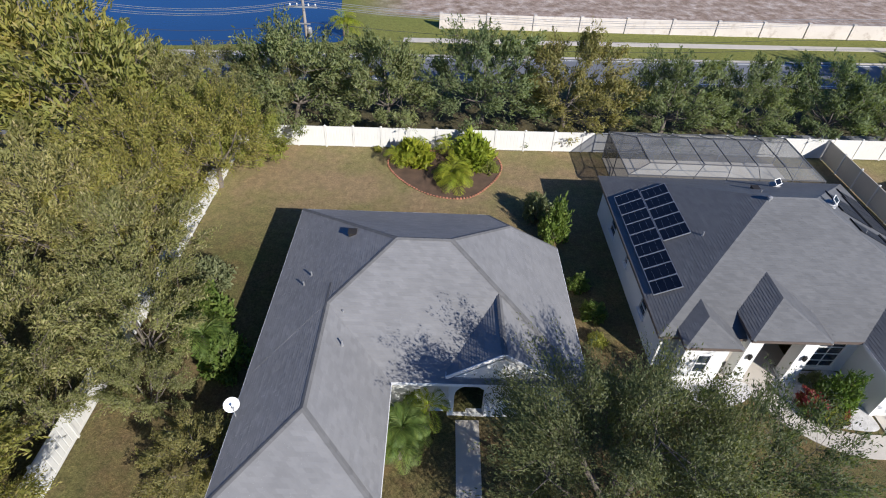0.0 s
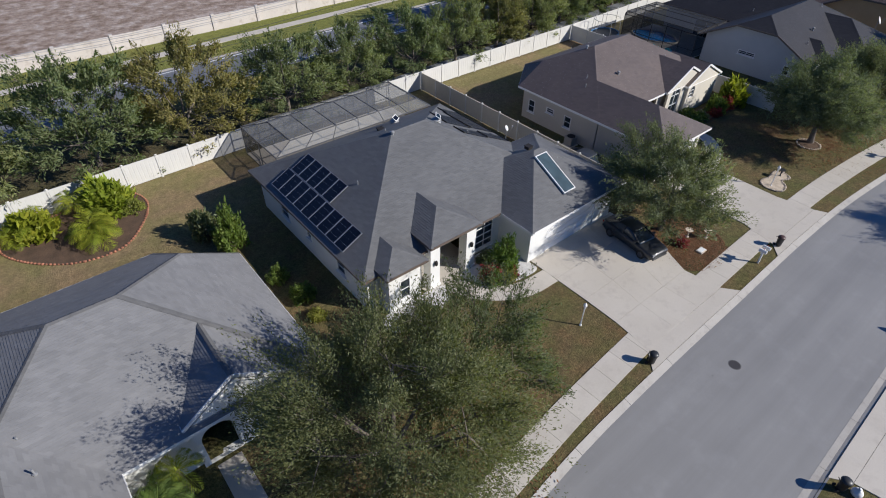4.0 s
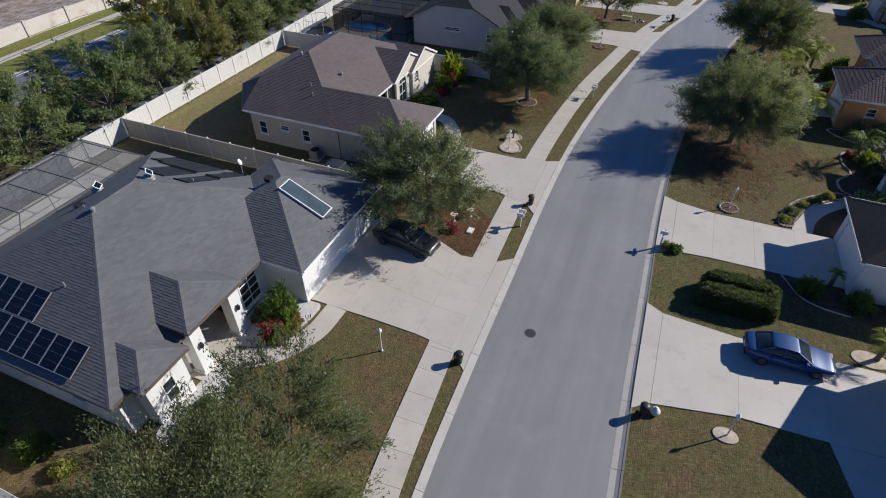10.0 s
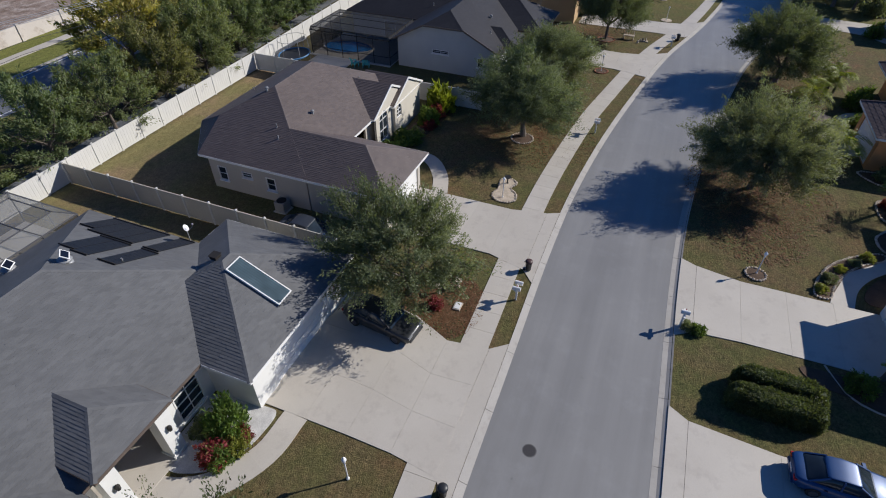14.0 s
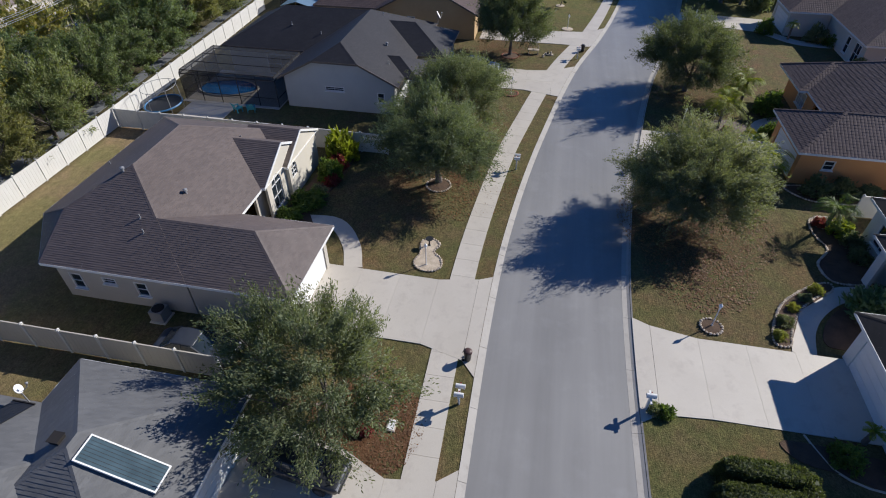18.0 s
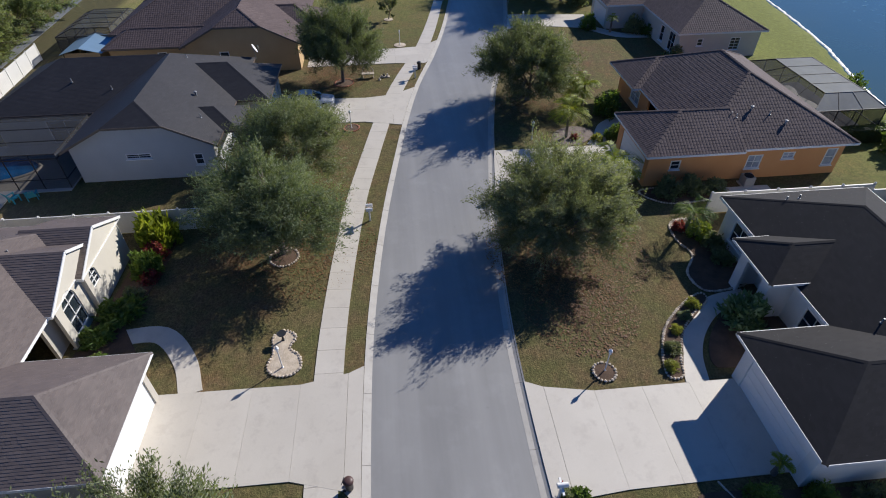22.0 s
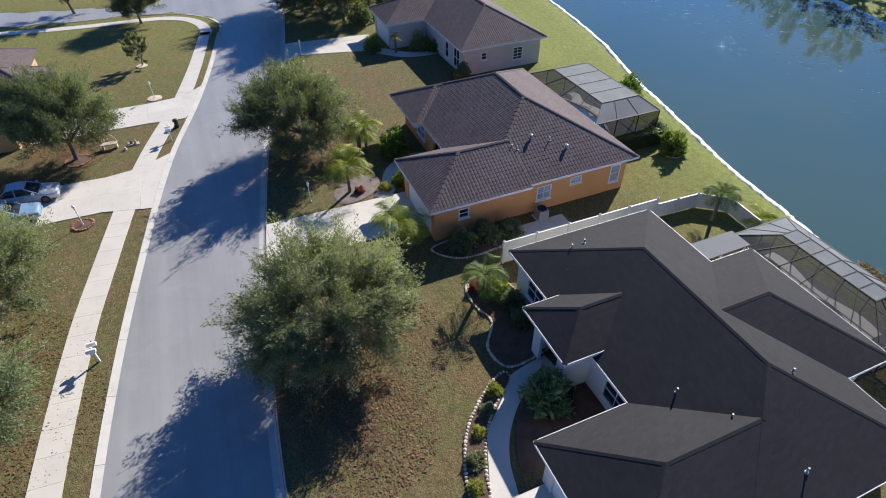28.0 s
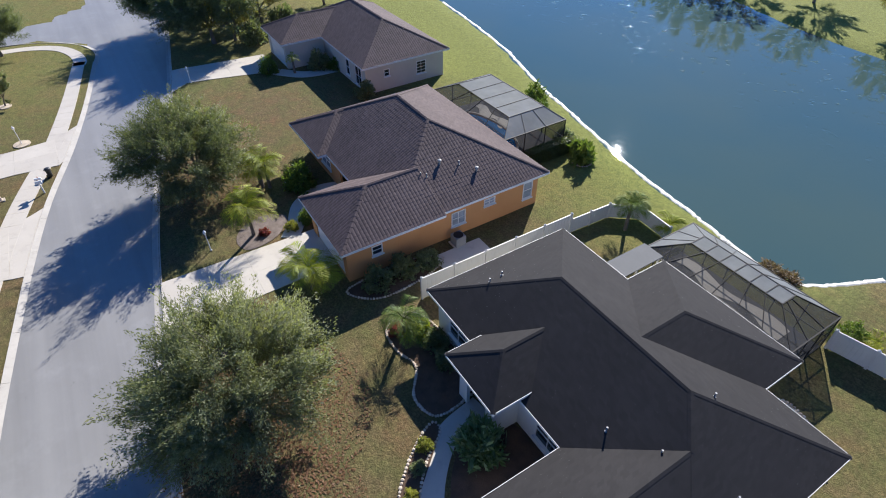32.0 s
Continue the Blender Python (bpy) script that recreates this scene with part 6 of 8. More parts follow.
CELL = glass_mat("solar_cells", (0.007, 0.008, 0.012), 0.22)
ALU = plain("panel_aluminium", (0.34, 0.35, 0.37), 0.45, 0.4)


def slab_on(p, u, v, a0, a1, b0, b1, o0, o1):
    g = Geo()
    g.v += [tuple(plane_point(p, u, v, a, b, o)) for o in (o0, o1) for a, b in ((a0, b0), (a1, b0), (a1, b1), (a0, b1))]
    g.f += BOX
    return g


array_ob = thing("solar_array", (12.0, 25, 3.3), "two rows of black solar panels in pale frames on the roof", "solar array")


def solar_panel(p, u, v, a0, b0, w=1.0, h=1.58):
    """One framed panel of the array: cells, four frame bars, cell lines and a mounting rail."""
    t = array_ob
    cells = slab_on(p, u, v, a0 + 0.03, a0 + w - 0.03, b0 + 0.03, b0 + h - 0.03, 0.09, 0.125).out("solar_panel", CELL, t)
    for s in ((a0, a0 + w, b0, b0 + 0.03), (a0, a0 + w, b0 + h - 0.03, b0 + h), (a0, a0 + 0.03, b0 + 0.03, b0 + h - 0.03), (a0 + w - 0.03, a0 + w, b0 + 0.03, b0 + h - 0.03)):
        under(slab_on(p, u, v, *s, 0.085, 0.135).out("frame_bar", ALU, t), cells)
    for k in range(1, 4):
        b = b0 + h * k / 4
        under(slab_on(p, u, v, a0 + 0.03, a0 + w - 0.03, b - 0.002, b + 0.002, 0.125, 0.127).out("cell_line", ALU, t), cells)
    under(slab_on(p, u, v, a0 + 0.1, a0 + w - 0.1, b0 + 0.3, b0 + 0.36, 0.0, 0.09).out("rail", ALU, t), cells)


cs = 1 / math.hypot(1, 0.5)
west_u, west_v = Vector((0, -1, 0)), Vector((cs, 0, 0.5 * cs))
west_p = Vector((11.6, 29.75, 3.0)) + west_v * 0.45
for i in range(9):
    solar_panel(west_p, west_u, west_v, i * 1.015, 0.0)
for i in range(5):
    solar_panel(west_p, west_u, west_v, 0.3 + i * 1.015, 1.62)

heater = thing("solar_water_heater", (26.7, 17.8, 4.3), "flat blue-green solar water heater in a pale frame", "solar heater")
TEAL = glass_mat("heater_glass", (0.085, 0.125, 0.145), 0.12)
hu, hv = Vector((1, 0, 0)), Vector((0, cs, 0.5 * cs))
hp = Vector((26.15, 16.35, 3.0 + 0.5 * (16.35 - 15.2)))
slab_on(hp, hu, hv, 0.06, 1.04, 0.06, 3.14, 0.05, 0.13).out("collector", TEAL, heater)
for s in ((0, 1.1, 0, 0.06), (0, 1.1, 3.14, 3.2), (0, 0.06, 0.06, 3.14), (1.04, 1.1, 0.06, 3.14)):
    slab_on(hp, hu, hv, *s, 0.03, 0.15).out("frame_bar", TRIM, heater)
for i in range(1, 8):
    slab_on(hp, hu, hv, 0.06 + 0.14 * i - 0.015, 0.06 + 0.14 * i, 0.08, 3.1, 0.131, 0.133).out("riser_tube", DARK_METAL, heater)

MAT_BLACK = plain("pool_heating_mat", (0.012, 0.013, 0.018), 0.5)
mu, mv = Vector((0, 1, 0)), Vector((-cs, 0, 0.5 * cs))
mp = Vector((29.1, 24.9, 3.0))
for a, wide, b, length in ((24.2, 1.05, 0.3, 2.5), (26.05, 1.05, 0.3, 2.5), (27.15, 1.05, 0.3, 2.5), (28.25, 1.05, 0.3, 2.5), (29.35, 1.05, 0.3, 2.1), (23.95, 1.1, 3.15, 2.5), (25.85, 1.05, 3.15, 2.5), (26.95, 1.05, 3.15, 2.3)):
    a -= 24.9
    m_t = thing("pool_heating_mat", tuple(plane_point(mp, mu, mv, a, b, 0.03)), "black ribbed pool heating mat laid up the roof slope", "heating mat", "pool heating mats")
    for k in range(6):
        slab_on(mp, mu, mv, a + wide * k / 6, a + wide * (k + 1) / 6 - 0.012, b, b + length, 0.03, 0.055).out("mat_rib", MAT_BLACK, m_t)
    for v in (b - 0.07, b + length):
        slab_on(mp, mu, mv, a - 0.03, a + wide + 0.03, v, v + 0.07, 0.03, 0.1).out("header_pipe", DARK_METAL, m_t)


def dish(at, facing, label, size=0.42):
    """A satellite dish: bowl, feed arm and mast."""
    d = thing("satellite_dish", at, label, "satellite dish", "satellite dishes")
    c = Vector(at) + Vector((0, 0, 0.75))
    n = Vector(facing).normalized()
    s = n.cross(Vector((0, 0, 1))).normalized()
    u = s.cross(n)
    g = Geo()
    rings = 5
    for k in range(rings + 1):
        r = size * k / rings
        for j in range(16):
            a = 2 * math.pi * j / 16
            g.v.append(tuple(c + (s * math.cos(a) + u * math.sin(a)) * max(r, 0.01) + n * (r * r * 0.5)))
    m = len(g.v)
    g.v += [tuple(Vector(v) - n * 0.025) for v in g.v]
    for k in range(rings):
        for j in range(16):
            a, b = k * 16 + j, k * 16 + (j + 1) % 16
            g.f += [(a, b, b + 16, a + 16), (m + b, m + a, m + a + 16, m + b + 16)]
    for j in range(16):
        a, b = rings * 16 + j, rings * 16 + (j + 1) % 16
        g.f.append((a, b, m + b, m + a))
    g.out("bowl", TRIM, d, smooth=True)
    Geo().tube([c - u * size * 0.95, c - u * size * 0.6 + n * 0.35, c + n * 0.5], [0.02, 0.02, 0.02], 6).out("feed_arm", STEEL, d)
    Geo().lathe(tuple(c + n * 0.5 - Vector((0, 0, 0.05))), [(0.04, 0), (0.06, 0.04), (0.06, 0.1), (0.03, 0.12)], 8).out("receiver", STEEL, d)
    Geo().tube([Vector(at) - Vector((0, 0, 0.3)), Vector(at) + Vector((0, 0, 0.5)), c - n * 0.03], [0.03, 0.03, 0.03], 8).out("mast", STEEL, d)


dish((-8.15, 12.8, 3.2), (0.5, -0.75, 0.6), "white satellite dish on the eave", 0.33)
dish((29.0, 24.6, 3.3), (0.4, -0.8, 0.5), "white satellite dish on the roof edge", 0.22)
dish((81.9, 16.8, 3.2), (0.2, -0.9, 0.5), "large white satellite dish on the roof edge", 0.46)


# ---- pool cages ----
def attic_fan(at, tilt_to, label):
    """A roof fan: low dome on a flange with a small tilted solar panel over it."""
    f = thing("attic_fan", at, label, "roof fan", "solar roof fans")
    x, y, z = at
    Geo().lathe((x, y, z - 0.16), [(0.34, 0.0), (0.34, 0.14), (0.3, 0.16), (0.3, 0.26), (0.37, 0.28), (0.3, 0.36), (0.12, 0.4)], 18).out("dome", STEEL, f, smooth=True)
    c = Vector((x + tilt_to[0] * 0.12, y + tilt_to[1] * 0.12, z + 0.42))
    n = Vector((tilt_to[0], tilt_to[1], 1.1)).normalized()
    u = Vector((-tilt_to[1], tilt_to[0], 0)).normalized()
    v = n.cross(u)
    slab_on(c, u, v, -0.3, 0.3, -0.22, 0.22, 0.0, 0.03).out("panel_frame", TRIM, f)
    slab_on(c, u, v, -0.25, 0.25, -0.17, 0.17, 0.031, 0.037).out("solar_panel", CELL, f)
    Geo().tube([c - n * 0.02, (x, y, z + 0.2)], [0.03, 0.03], 6).out("bracket", STEEL, f)


attic_fan((22.95, 25.7, 6.07), (0.75, -0.65), "white roof fan with a small tilted solar panel")
attic_fan((22.5, 30.2, 4.3), (0.5, -0.85), "white roof fan with a solar panel near the back eave")


def screen_mat(name, colour, open_share):
    m, nt, b = node_mat(name)
    p = world_coords(nt)
    nt.links.new(ramp(nt, noise_tex(nt, p, 0.8, 4), ((0.3, tuple(c * 0.75 for c in colour)), (0.7, colour))), b.inputs["Base Color"])
    b.inputs["Roughness"].default_value, b.inputs["Specular IOR Level"].default_value = 0.7, 0.1
    t = nt.nodes.new("ShaderNodeBsdfTransparent")
    mx = add(nt, "ShaderNodeMixShader", Fac=open_share)
    nt.links.new(b.outputs[0], mx.inputs[1])
    nt.links.new(t.outputs[0], mx.inputs[2])
    nt.links.new(mx.outputs[0], nt.nodes["Material Output"].inputs[0])
    return m


SCREEN = screen_mat("insect_screen", (0.055, 0.055, 0.055), 0.42)
GREY_FRAME = plain("grey_cage_frame", (0.09, 0.09, 0.095), 0.6)
# Sky glare on dusty mesh is put into this pale, nearly opaque colour.
PALE_SCREEN = screen_mat("pale_dusty_glare_screen", (0.18, 0.19, 0.193), 0.12)
SCREEN_ROOF = screen_mat("dusty_roof_screen", (0.085, 0.09, 0.09), 0.5)


def pool_cage(label, x0, y0, x1, y1, eave, ridge, inset, open_side, frame_mat, bays_x, bays_y, roof_screen=None, clear=""):
    """A screened enclosure: posts, beams, a mansard of screen panels. inset: (w, s, e, n) of the flat top."""
    c = thing("pool_cage", ((x0 + x1) / 2, (y0 + y1) / 2, 0), label, "pool enclosure", "screened pool cages")
    iw, is_, ie, in_ = inset
    tx0, ty0, tx1, ty1 = x0 + iw, y0 + is_, x1 - ie, y1 - in_
    fx = [i / bays_x for i in range(bays_x + 1)]
    fy = [i / bays_y for i in range(bays_y + 1)]
    low = {"s": [((x0 + (x1 - x0) * f, y0), (tx0 + (tx1 - tx0) * f, ty0)) for f in fx], "n": [((x0 + (x1 - x0) * f, y1), (tx0 + (tx1 - tx0) * f, ty1)) for f in fx],
           "w": [((x0, y0 + (y1 - y0) * f), (tx0, ty0 + (ty1 - ty0) * f)) for f in fy], "e": [((x1, y0 + (y1 - y0) * f), (tx1, ty0 + (ty1 - ty0) * f)) for f in fy]}
    for key, rows in low.items():
        for k, (p, q) in enumerate(rows):
            if key in "we" and k in (0, len(rows) - 1):
                continue
            if key not in open_side:
                Geo().bar((*p, -0.05), (*p, eave), 0.06, 0.06).out("post", frame_mat, c)
            Geo().bar((*p, eave), (*q, ridge), 0.04, 0.06).out("rafter", frame_mat, c)
        a, b = rows[0], rows[-1]
        Geo().bar((*a[0], eave), (*b[0], eave), 0.07, 0.07).out("beam", frame_mat, c)
        Geo().bar((*a[1], ridge), (*b[1], ridge), 0.06, 0.06).out("beam", frame_mat, c)
        if key not in open_side:
            Geo().bar((*a[0], 0.9), (*b[0], 0.9), 0.05, 0.05).out("beam", frame_mat, c)
        for (p, q), (p2, q2) in zip(rows, rows[1:]):
            g = Geo().poly([(*p, eave), (*p2, eave), (*q2, ridge), (*q, ridge)])
            g.out("screen_panel", SCREEN if key in clear else roof_screen or SCREEN_ROOF, c)
            if key not in open_side:
                Geo().poly([(*p, 0.0), (*p2, 0.0), (*p2, eave), (*p, eave)]).out("screen_panel", SCREEN, c)
    for i in range(bays_x):
        xa, xb = tx0 + (tx1 - tx0) * fx[i], tx0 + (tx1 - tx0) * fx[i + 1]
        if i:
            Geo().bar((xa, ty0, ridge), (xa, ty1, ridge), 0.05, 0.07).out("rafter", frame_mat, c)
        if ty1 - ty0 > 0.3:
            Geo().poly([(xa, ty0, ridge), (xb, ty0, ridge), (xb, ty1, ridge), (xa, ty1, ridge)]).out("screen_panel", roof_screen or SCREEN_ROOF, c)
    return c


# First cage: sun glare on the mesh is put into its pale roof colour.
pool_cage("grey framed pool cage with screens coloured pale for sun glare, behind the solar house", 14.2, 33.9, 28.9, 40.3, 2.5, 3.2, (1.6, 0.6, 1.0, 2.0), "", GREY_FRAME, 6, 2, screen_mat("pale_glare_roof_screen", (0.3, 0.31, 0.32), 0.62))
pool_cage("bronze framed flat-topped screen cage over a blue pool", 64.0, 28.9, 70.6, 38.8, 2.7, 3.05, (0.1, 0.1, 0.1, 0.1), "e", DARK_METAL, 3, 5, screen_mat("grey_roof_screen", (0.05, 0.053, 0.06), 0.4))
pool_cage("bronze framed pool cage by the pond behind the orange house", 65.2, -39.5, 76.5, -32.8, 2.6, 3.35, (1.9, 1.0, 1.6, 1.9), "n", DARK_METAL, 4, 3, PALE_SCREEN, "n")
pool_cage("bronze framed pool cage by the pond behind the black-roofed house", 39.8, -37.0, 49.7, -32.3, 2.6, 3.25, (2.1, 1.35, 1.7, 2.1), "n", DARK_METAL, 6, 3, PALE_SCREEN, "nw")
pool_cage("bronze framed screen cage behind the tan house", 92.0, 34.8, 101.0, 41.0, 2.5, 3.1, (1.0, 0.5, 1.0, 1.6), "s", DARK_METAL, 4, 3)

POOL = glass_mat("pool_water", (0.03, 0.22, 0.6), 0.05)
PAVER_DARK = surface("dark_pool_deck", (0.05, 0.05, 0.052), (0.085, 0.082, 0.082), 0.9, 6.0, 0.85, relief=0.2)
PAVER = surface("pool_deck", (0.34, 0.28, 0.24), (0.46, 0.4, 0.35), 0.9, 6.0, 0.85, relief=0.2)
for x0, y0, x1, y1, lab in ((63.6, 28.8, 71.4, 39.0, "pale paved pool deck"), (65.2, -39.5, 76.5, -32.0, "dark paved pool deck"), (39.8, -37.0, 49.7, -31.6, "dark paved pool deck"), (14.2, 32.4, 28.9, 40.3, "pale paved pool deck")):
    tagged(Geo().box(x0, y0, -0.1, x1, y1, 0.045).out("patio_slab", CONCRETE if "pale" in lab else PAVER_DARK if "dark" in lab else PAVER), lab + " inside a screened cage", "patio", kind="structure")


def pool(cx_, cy_, rx, ry, label):
    p = thing("swimming_pool", (cx_, cy_, 0), label, "swimming pool", "pools")
    ring = [(cx_ + rx * math.cos(a) * (1 + 0.14 * math.cos(2 * a + 0.6)), cy_ + ry * math.sin(a)) for a in [2 * math.pi * k / 28 for k in range(28)]]
    Geo().prism(ring, -0.05, 0.052).out("pool_water", POOL, p)
    g = Geo()
    g.tube([(a, b, 0.06) for a, b in ring + ring[:1]], [0.14] * 29, 6)
    g.out("coping", CONCRETE, p)


for x0, x1, y_mid, lab in ((41.4, 49.2, -36.0, "pale curved deck edge beside the dark pool"), (70.6, 75.8, -37.4, "pale curved deck edge beside the teal pool")):
    g = Geo()
    rim_s, rim_n = [], []
    for k in range(25):
        f = k / 24
        xv = x0 + (x1 - x0) * f
        rim_s.append((xv, y_mid - 0.55 - 0.25 * math.sin(f * 9)))
        rim_n.append((xv, y_mid + 0.4 + 0.35 * math.sin(f * 11 + 1)))
    g.prism(rim_s + rim_n[::-1], 0.0, 0.062)
    tagged(g.out("patio_slab", CONCRETE), lab, "patio", kind="structure")
tagged(Geo().box(60.5, 33.2, -0.1, 63.58, 38.0, 0.04).out("patio_slab", CONCRETE), "pale concrete patio beside the screened pool", "patio", kind="structure")
pool(67.2, 36.0, 1.8, 3.2, "blue kidney-shaped swimming pool")
pool(70.8, -35.6, 3.6, 1.5, "teal swimming pool under screens")
pool(44.8, -34.2, 3.4, 0.95, "dark blue swimming pool under screens")
lanai = thing("patio_roof", (49, -31, 0), "flat pale aluminium patio roof", "patio roof")
Geo().box(48.35, -32.4, 2.76, 49.85, -28.95, 2.84).out("roof_pan", plain("weathered_pan", (0.11, 0.112, 0.112), 0.8), lanai)
for x, y in ((49.7, -32.25), (49.7, -29.15), (48.5, -32.25)):
    Geo().box(x - 0.05, y - 0.05, -0.1, x + 0.05, y + 0.05, 2.76).out("post", TRIM, lanai)


# ---- cars ----
def car(at, heading, paint, label, size=1.0):
    """A saloon car, 4.5 m long: body, roof, glass, pillars, wheels, lights, mirrors, bumpers, plates."""
    c = new("car")
    c.matrix_world = pose(at[0], at[1], at[2] if len(at) > 2 else 0.035, 0, 0, heading) @ Matrix.Diagonal((size, size, size, 1))
    tagged(c, label, "car", "parked cars")
    st = [(-2.25, 0.42, 0.62, 0.62), (-2.12, 0.26, 0.74, 0.8), (-1.6, 0.2, 0.8, 0.88), (-0.9, 0.2, 0.9, 0.9), (0.3, 0.2, 0.92, 0.9), (1.4, 0.2, 0.96, 0.88), (2.0, 0.24, 0.94, 0.82), (2.25, 0.42, 0.86, 0.68)]

    def loft(stations, ring, name, material, label=""):
        """A smooth skin through cross-sections, eased between the given stations."""
        a = np.array(stations, float)
        at_ = np.linspace(0, len(a) - 1, (len(a) - 1) * 3 + 1)
        rows = []
        for u in at_:
            i = min(int(u), len(a) - 2)
            f = u - i
            p0, p1, p2, p3 = a[max(i - 1, 0)], a[i], a[i + 1], a[min(i + 2, len(a) - 1)]
            rows.append(0.5 * (2 * p1 + (p2 - p0) * f + (2 * p0 - 5 * p1 + 4 * p2 - p3) * f * f + (3 * p1 - p0 - 3 * p2 + p3) * f ** 3))
        g = Geo()
        m = len(ring)
        for x, zl, zh, w, *top in rows:
            tw = top[0] if top else w
            g.v += [(x, y * (w + (tw - w) * z), zl + (zh - zl) * z) for y, z in ring]
        for i in range(len(rows) - 1):
            for k in range(m):
                p, q = i * m + k, i * m + (k + 1) % m
                g.f.append((p, p + m, q + m, q))
        g.f += [tuple(range(m)), tuple(range((len(rows) - 1) * m + m - 1, (len(rows) - 1) * m - 1, -1))]
        return g.out(name, material, c, label, smooth=True)
    half = [(0.0, 0.0), (-0.8, 0.0), (-0.93, 0.08), (-0.985, 0.35), (-1.0, 0.6), (-0.985, 0.8), (-0.93, 0.93), (-0.8, 0.985), (0.0, 1.0)]
    skin = half + [(-y, z) for y, z in half[-2:0:-1]]
    loft(st, skin, "body", paint)
    # front is at -x; the cabin tapers up to the roof
    pane = [(0.0, 0.0), (-1.0, 0.0), (-1.0, 0.5), (-0.98, 0.85), (-0.88, 0.96), (0.0, 1.0)]
    pane += [(-y, z) for y, z in pane[-2:0:-1]]
    loft([(-1.08, 0.8, 0.88, 0.78, 0.72), (-0.6, 0.8, 1.16, 0.8, 0.66), (-0.15, 0.8, 1.38, 0.81, 0.61), (0.4, 0.8, 1.42, 0.81, 0.61), (1.0, 0.8, 1.38, 0.8, 0.6), (1.45, 0.8, 1.16, 0.78, 0.64), (1.85, 0.8, 0.94, 0.74, 0.7)], pane, "glass", GLASS, "dark tinted windows")
    loft([(-0.28, 1.33, 1.355, 0.5), (-0.15, 1.34, 1.4, 0.585), (0.4, 1.38, 1.445, 0.6), (0.95, 1.34, 1.41, 0.585), (1.1, 1.32, 1.355, 0.5)], skin, "roof", paint)
    for sy in (-1, 1):
        for a, b in (((-1.0, 0.76, 0.9), (-0.2, 0.6, 1.37)), ((0.45, 0.8, 0.9), (0.42, 0.61, 1.4)), ((1.75, 0.74, 0.95), (1.0, 0.6, 1.37))):
            Geo().bar((a[0], a[1] * sy, a[2]), (b[0], b[1] * sy, b[2]), 0.07, 0.05).out("pillar", paint, c)
        Geo().box(-0.82, sy * 0.89 - 0.16, 0.9, -0.68, sy * 0.89 + 0.12, 1.02).out("mirror", paint, c)
        Geo().box(-2.24, sy * 0.55 - 0.16, 0.56, -2.08, sy * 0.55 + 0.16, 0.7).out("headlight", ALU, c, "clear headlight")
        Geo().box(2.1, sy * 0.6 - 0.14, 0.66, 2.27, sy * 0.6 + 0.14, 0.8).out("tail_light", RED_LAMP, c, "red tail light")
        for hx in (-0.1, 0.95):
            Geo().box(hx, sy * 0.91 - 0.015, 0.78, hx + 0.16, sy * 0.91 + 0.015, 0.81).out("door_handle", DARK_METAL, c)
        for wx in (-1.38, 1.36):
            t = Geo()
            t.tube([(wx, sy * 0.92, 0.32), (wx, sy * 0.9, 0.32), (wx, sy * 0.7, 0.32), (wx, sy * 0.68, 0.32)], [0.27, 0.32, 0.32, 0.27], 18)
            wheel = t.out("wheel", RUBBER, c, "black rubber tyre")
            rim = Geo().tube([(wx, sy * 0.935, 0.32), (wx, sy * 0.9, 0.32)], [0.19, 0.2], 14).out("rim", RIM_GREY, c)
            rim.parent = wheel
    Geo().box(-2.28, -0.66, 0.3, -2.14, 0.66, 0.42).out("bumper", paint, c)
    Geo().box(2.14, -0.66, 0.32, 2.28, 0.66, 0.44).out("bumper", paint, c)
    Geo().box(2.26, -0.25, 0.5, 2.285, 0.25, 0.62).out("number_plate", TRIM, c)
    return c


def paint_mat(name, colour):
    m, nt, b = node_mat(name)
    p = coords(nt)
    nt.links.new(ramp(nt, noise_tex(nt, p, 2.0, 3), ((0.3, tuple(x * 0.85 for x in colour)), (0.7, colour))), b.inputs["Base Color"])
    b.inputs["Roughness"].default_value, b.inputs["Metallic"].default_value = 0.42, 0.15
    b.inputs["Coat Weight"].default_value, b.inputs["Coat Roughness"].default_value = 0.35, 0.12
    return m


RUBBER = plain("tyre_rubber", (0.02, 0.02, 0.02), 0.85)
RIM_GREY = plain("grey_alloy", (0.1, 0.1, 0.105), 0.5, 0.5)
RED_LAMP = plain("red_lens", (0.35, 0.02, 0.02), 0.2)
car((28.75, -10.35), 92, paint_mat("blue_paint", (0.012, 0.055, 0.18)), "metallic blue saloon car parked on the driveway", 0.94)
car((29.8, 12.6), 83, paint_mat("black_paint", (0.03, 0.032, 0.036)), "black saloon car parked under an oak")
car((35.0, 20.7, 0.0), 90, paint_mat("dark_paint", (0.045, 0.05, 0.06)), "dark car parked beside a fence")
car((76.6, 11.2), 88, paint_mat("silver_paint", (0.5, 0.52, 0.55)), "silver car parked on the driveway")
car((74.0, 12.2), 92, paint_mat("pale_blue_paint", (0.2, 0.3, 0.42)), "pale blue car parked on the driveway")


# ---- street furniture ----
GLOBE = plain("opal_globe", (0.8, 0.8, 0.78), 0.3)
STONE = surface("edging_stone", (0.4, 0.33, 0.25), (0.6, 0.51, 0.4), 1.5, 12.0, 0.9, relief=0.4, vary=0.25)
BRICK_RED = surface("red_edging_brick", (0.3, 0.12, 0.07), (0.42, 0.19, 0.11), 1.5, 12.0, 0.9, relief=0.4, vary=0.2)


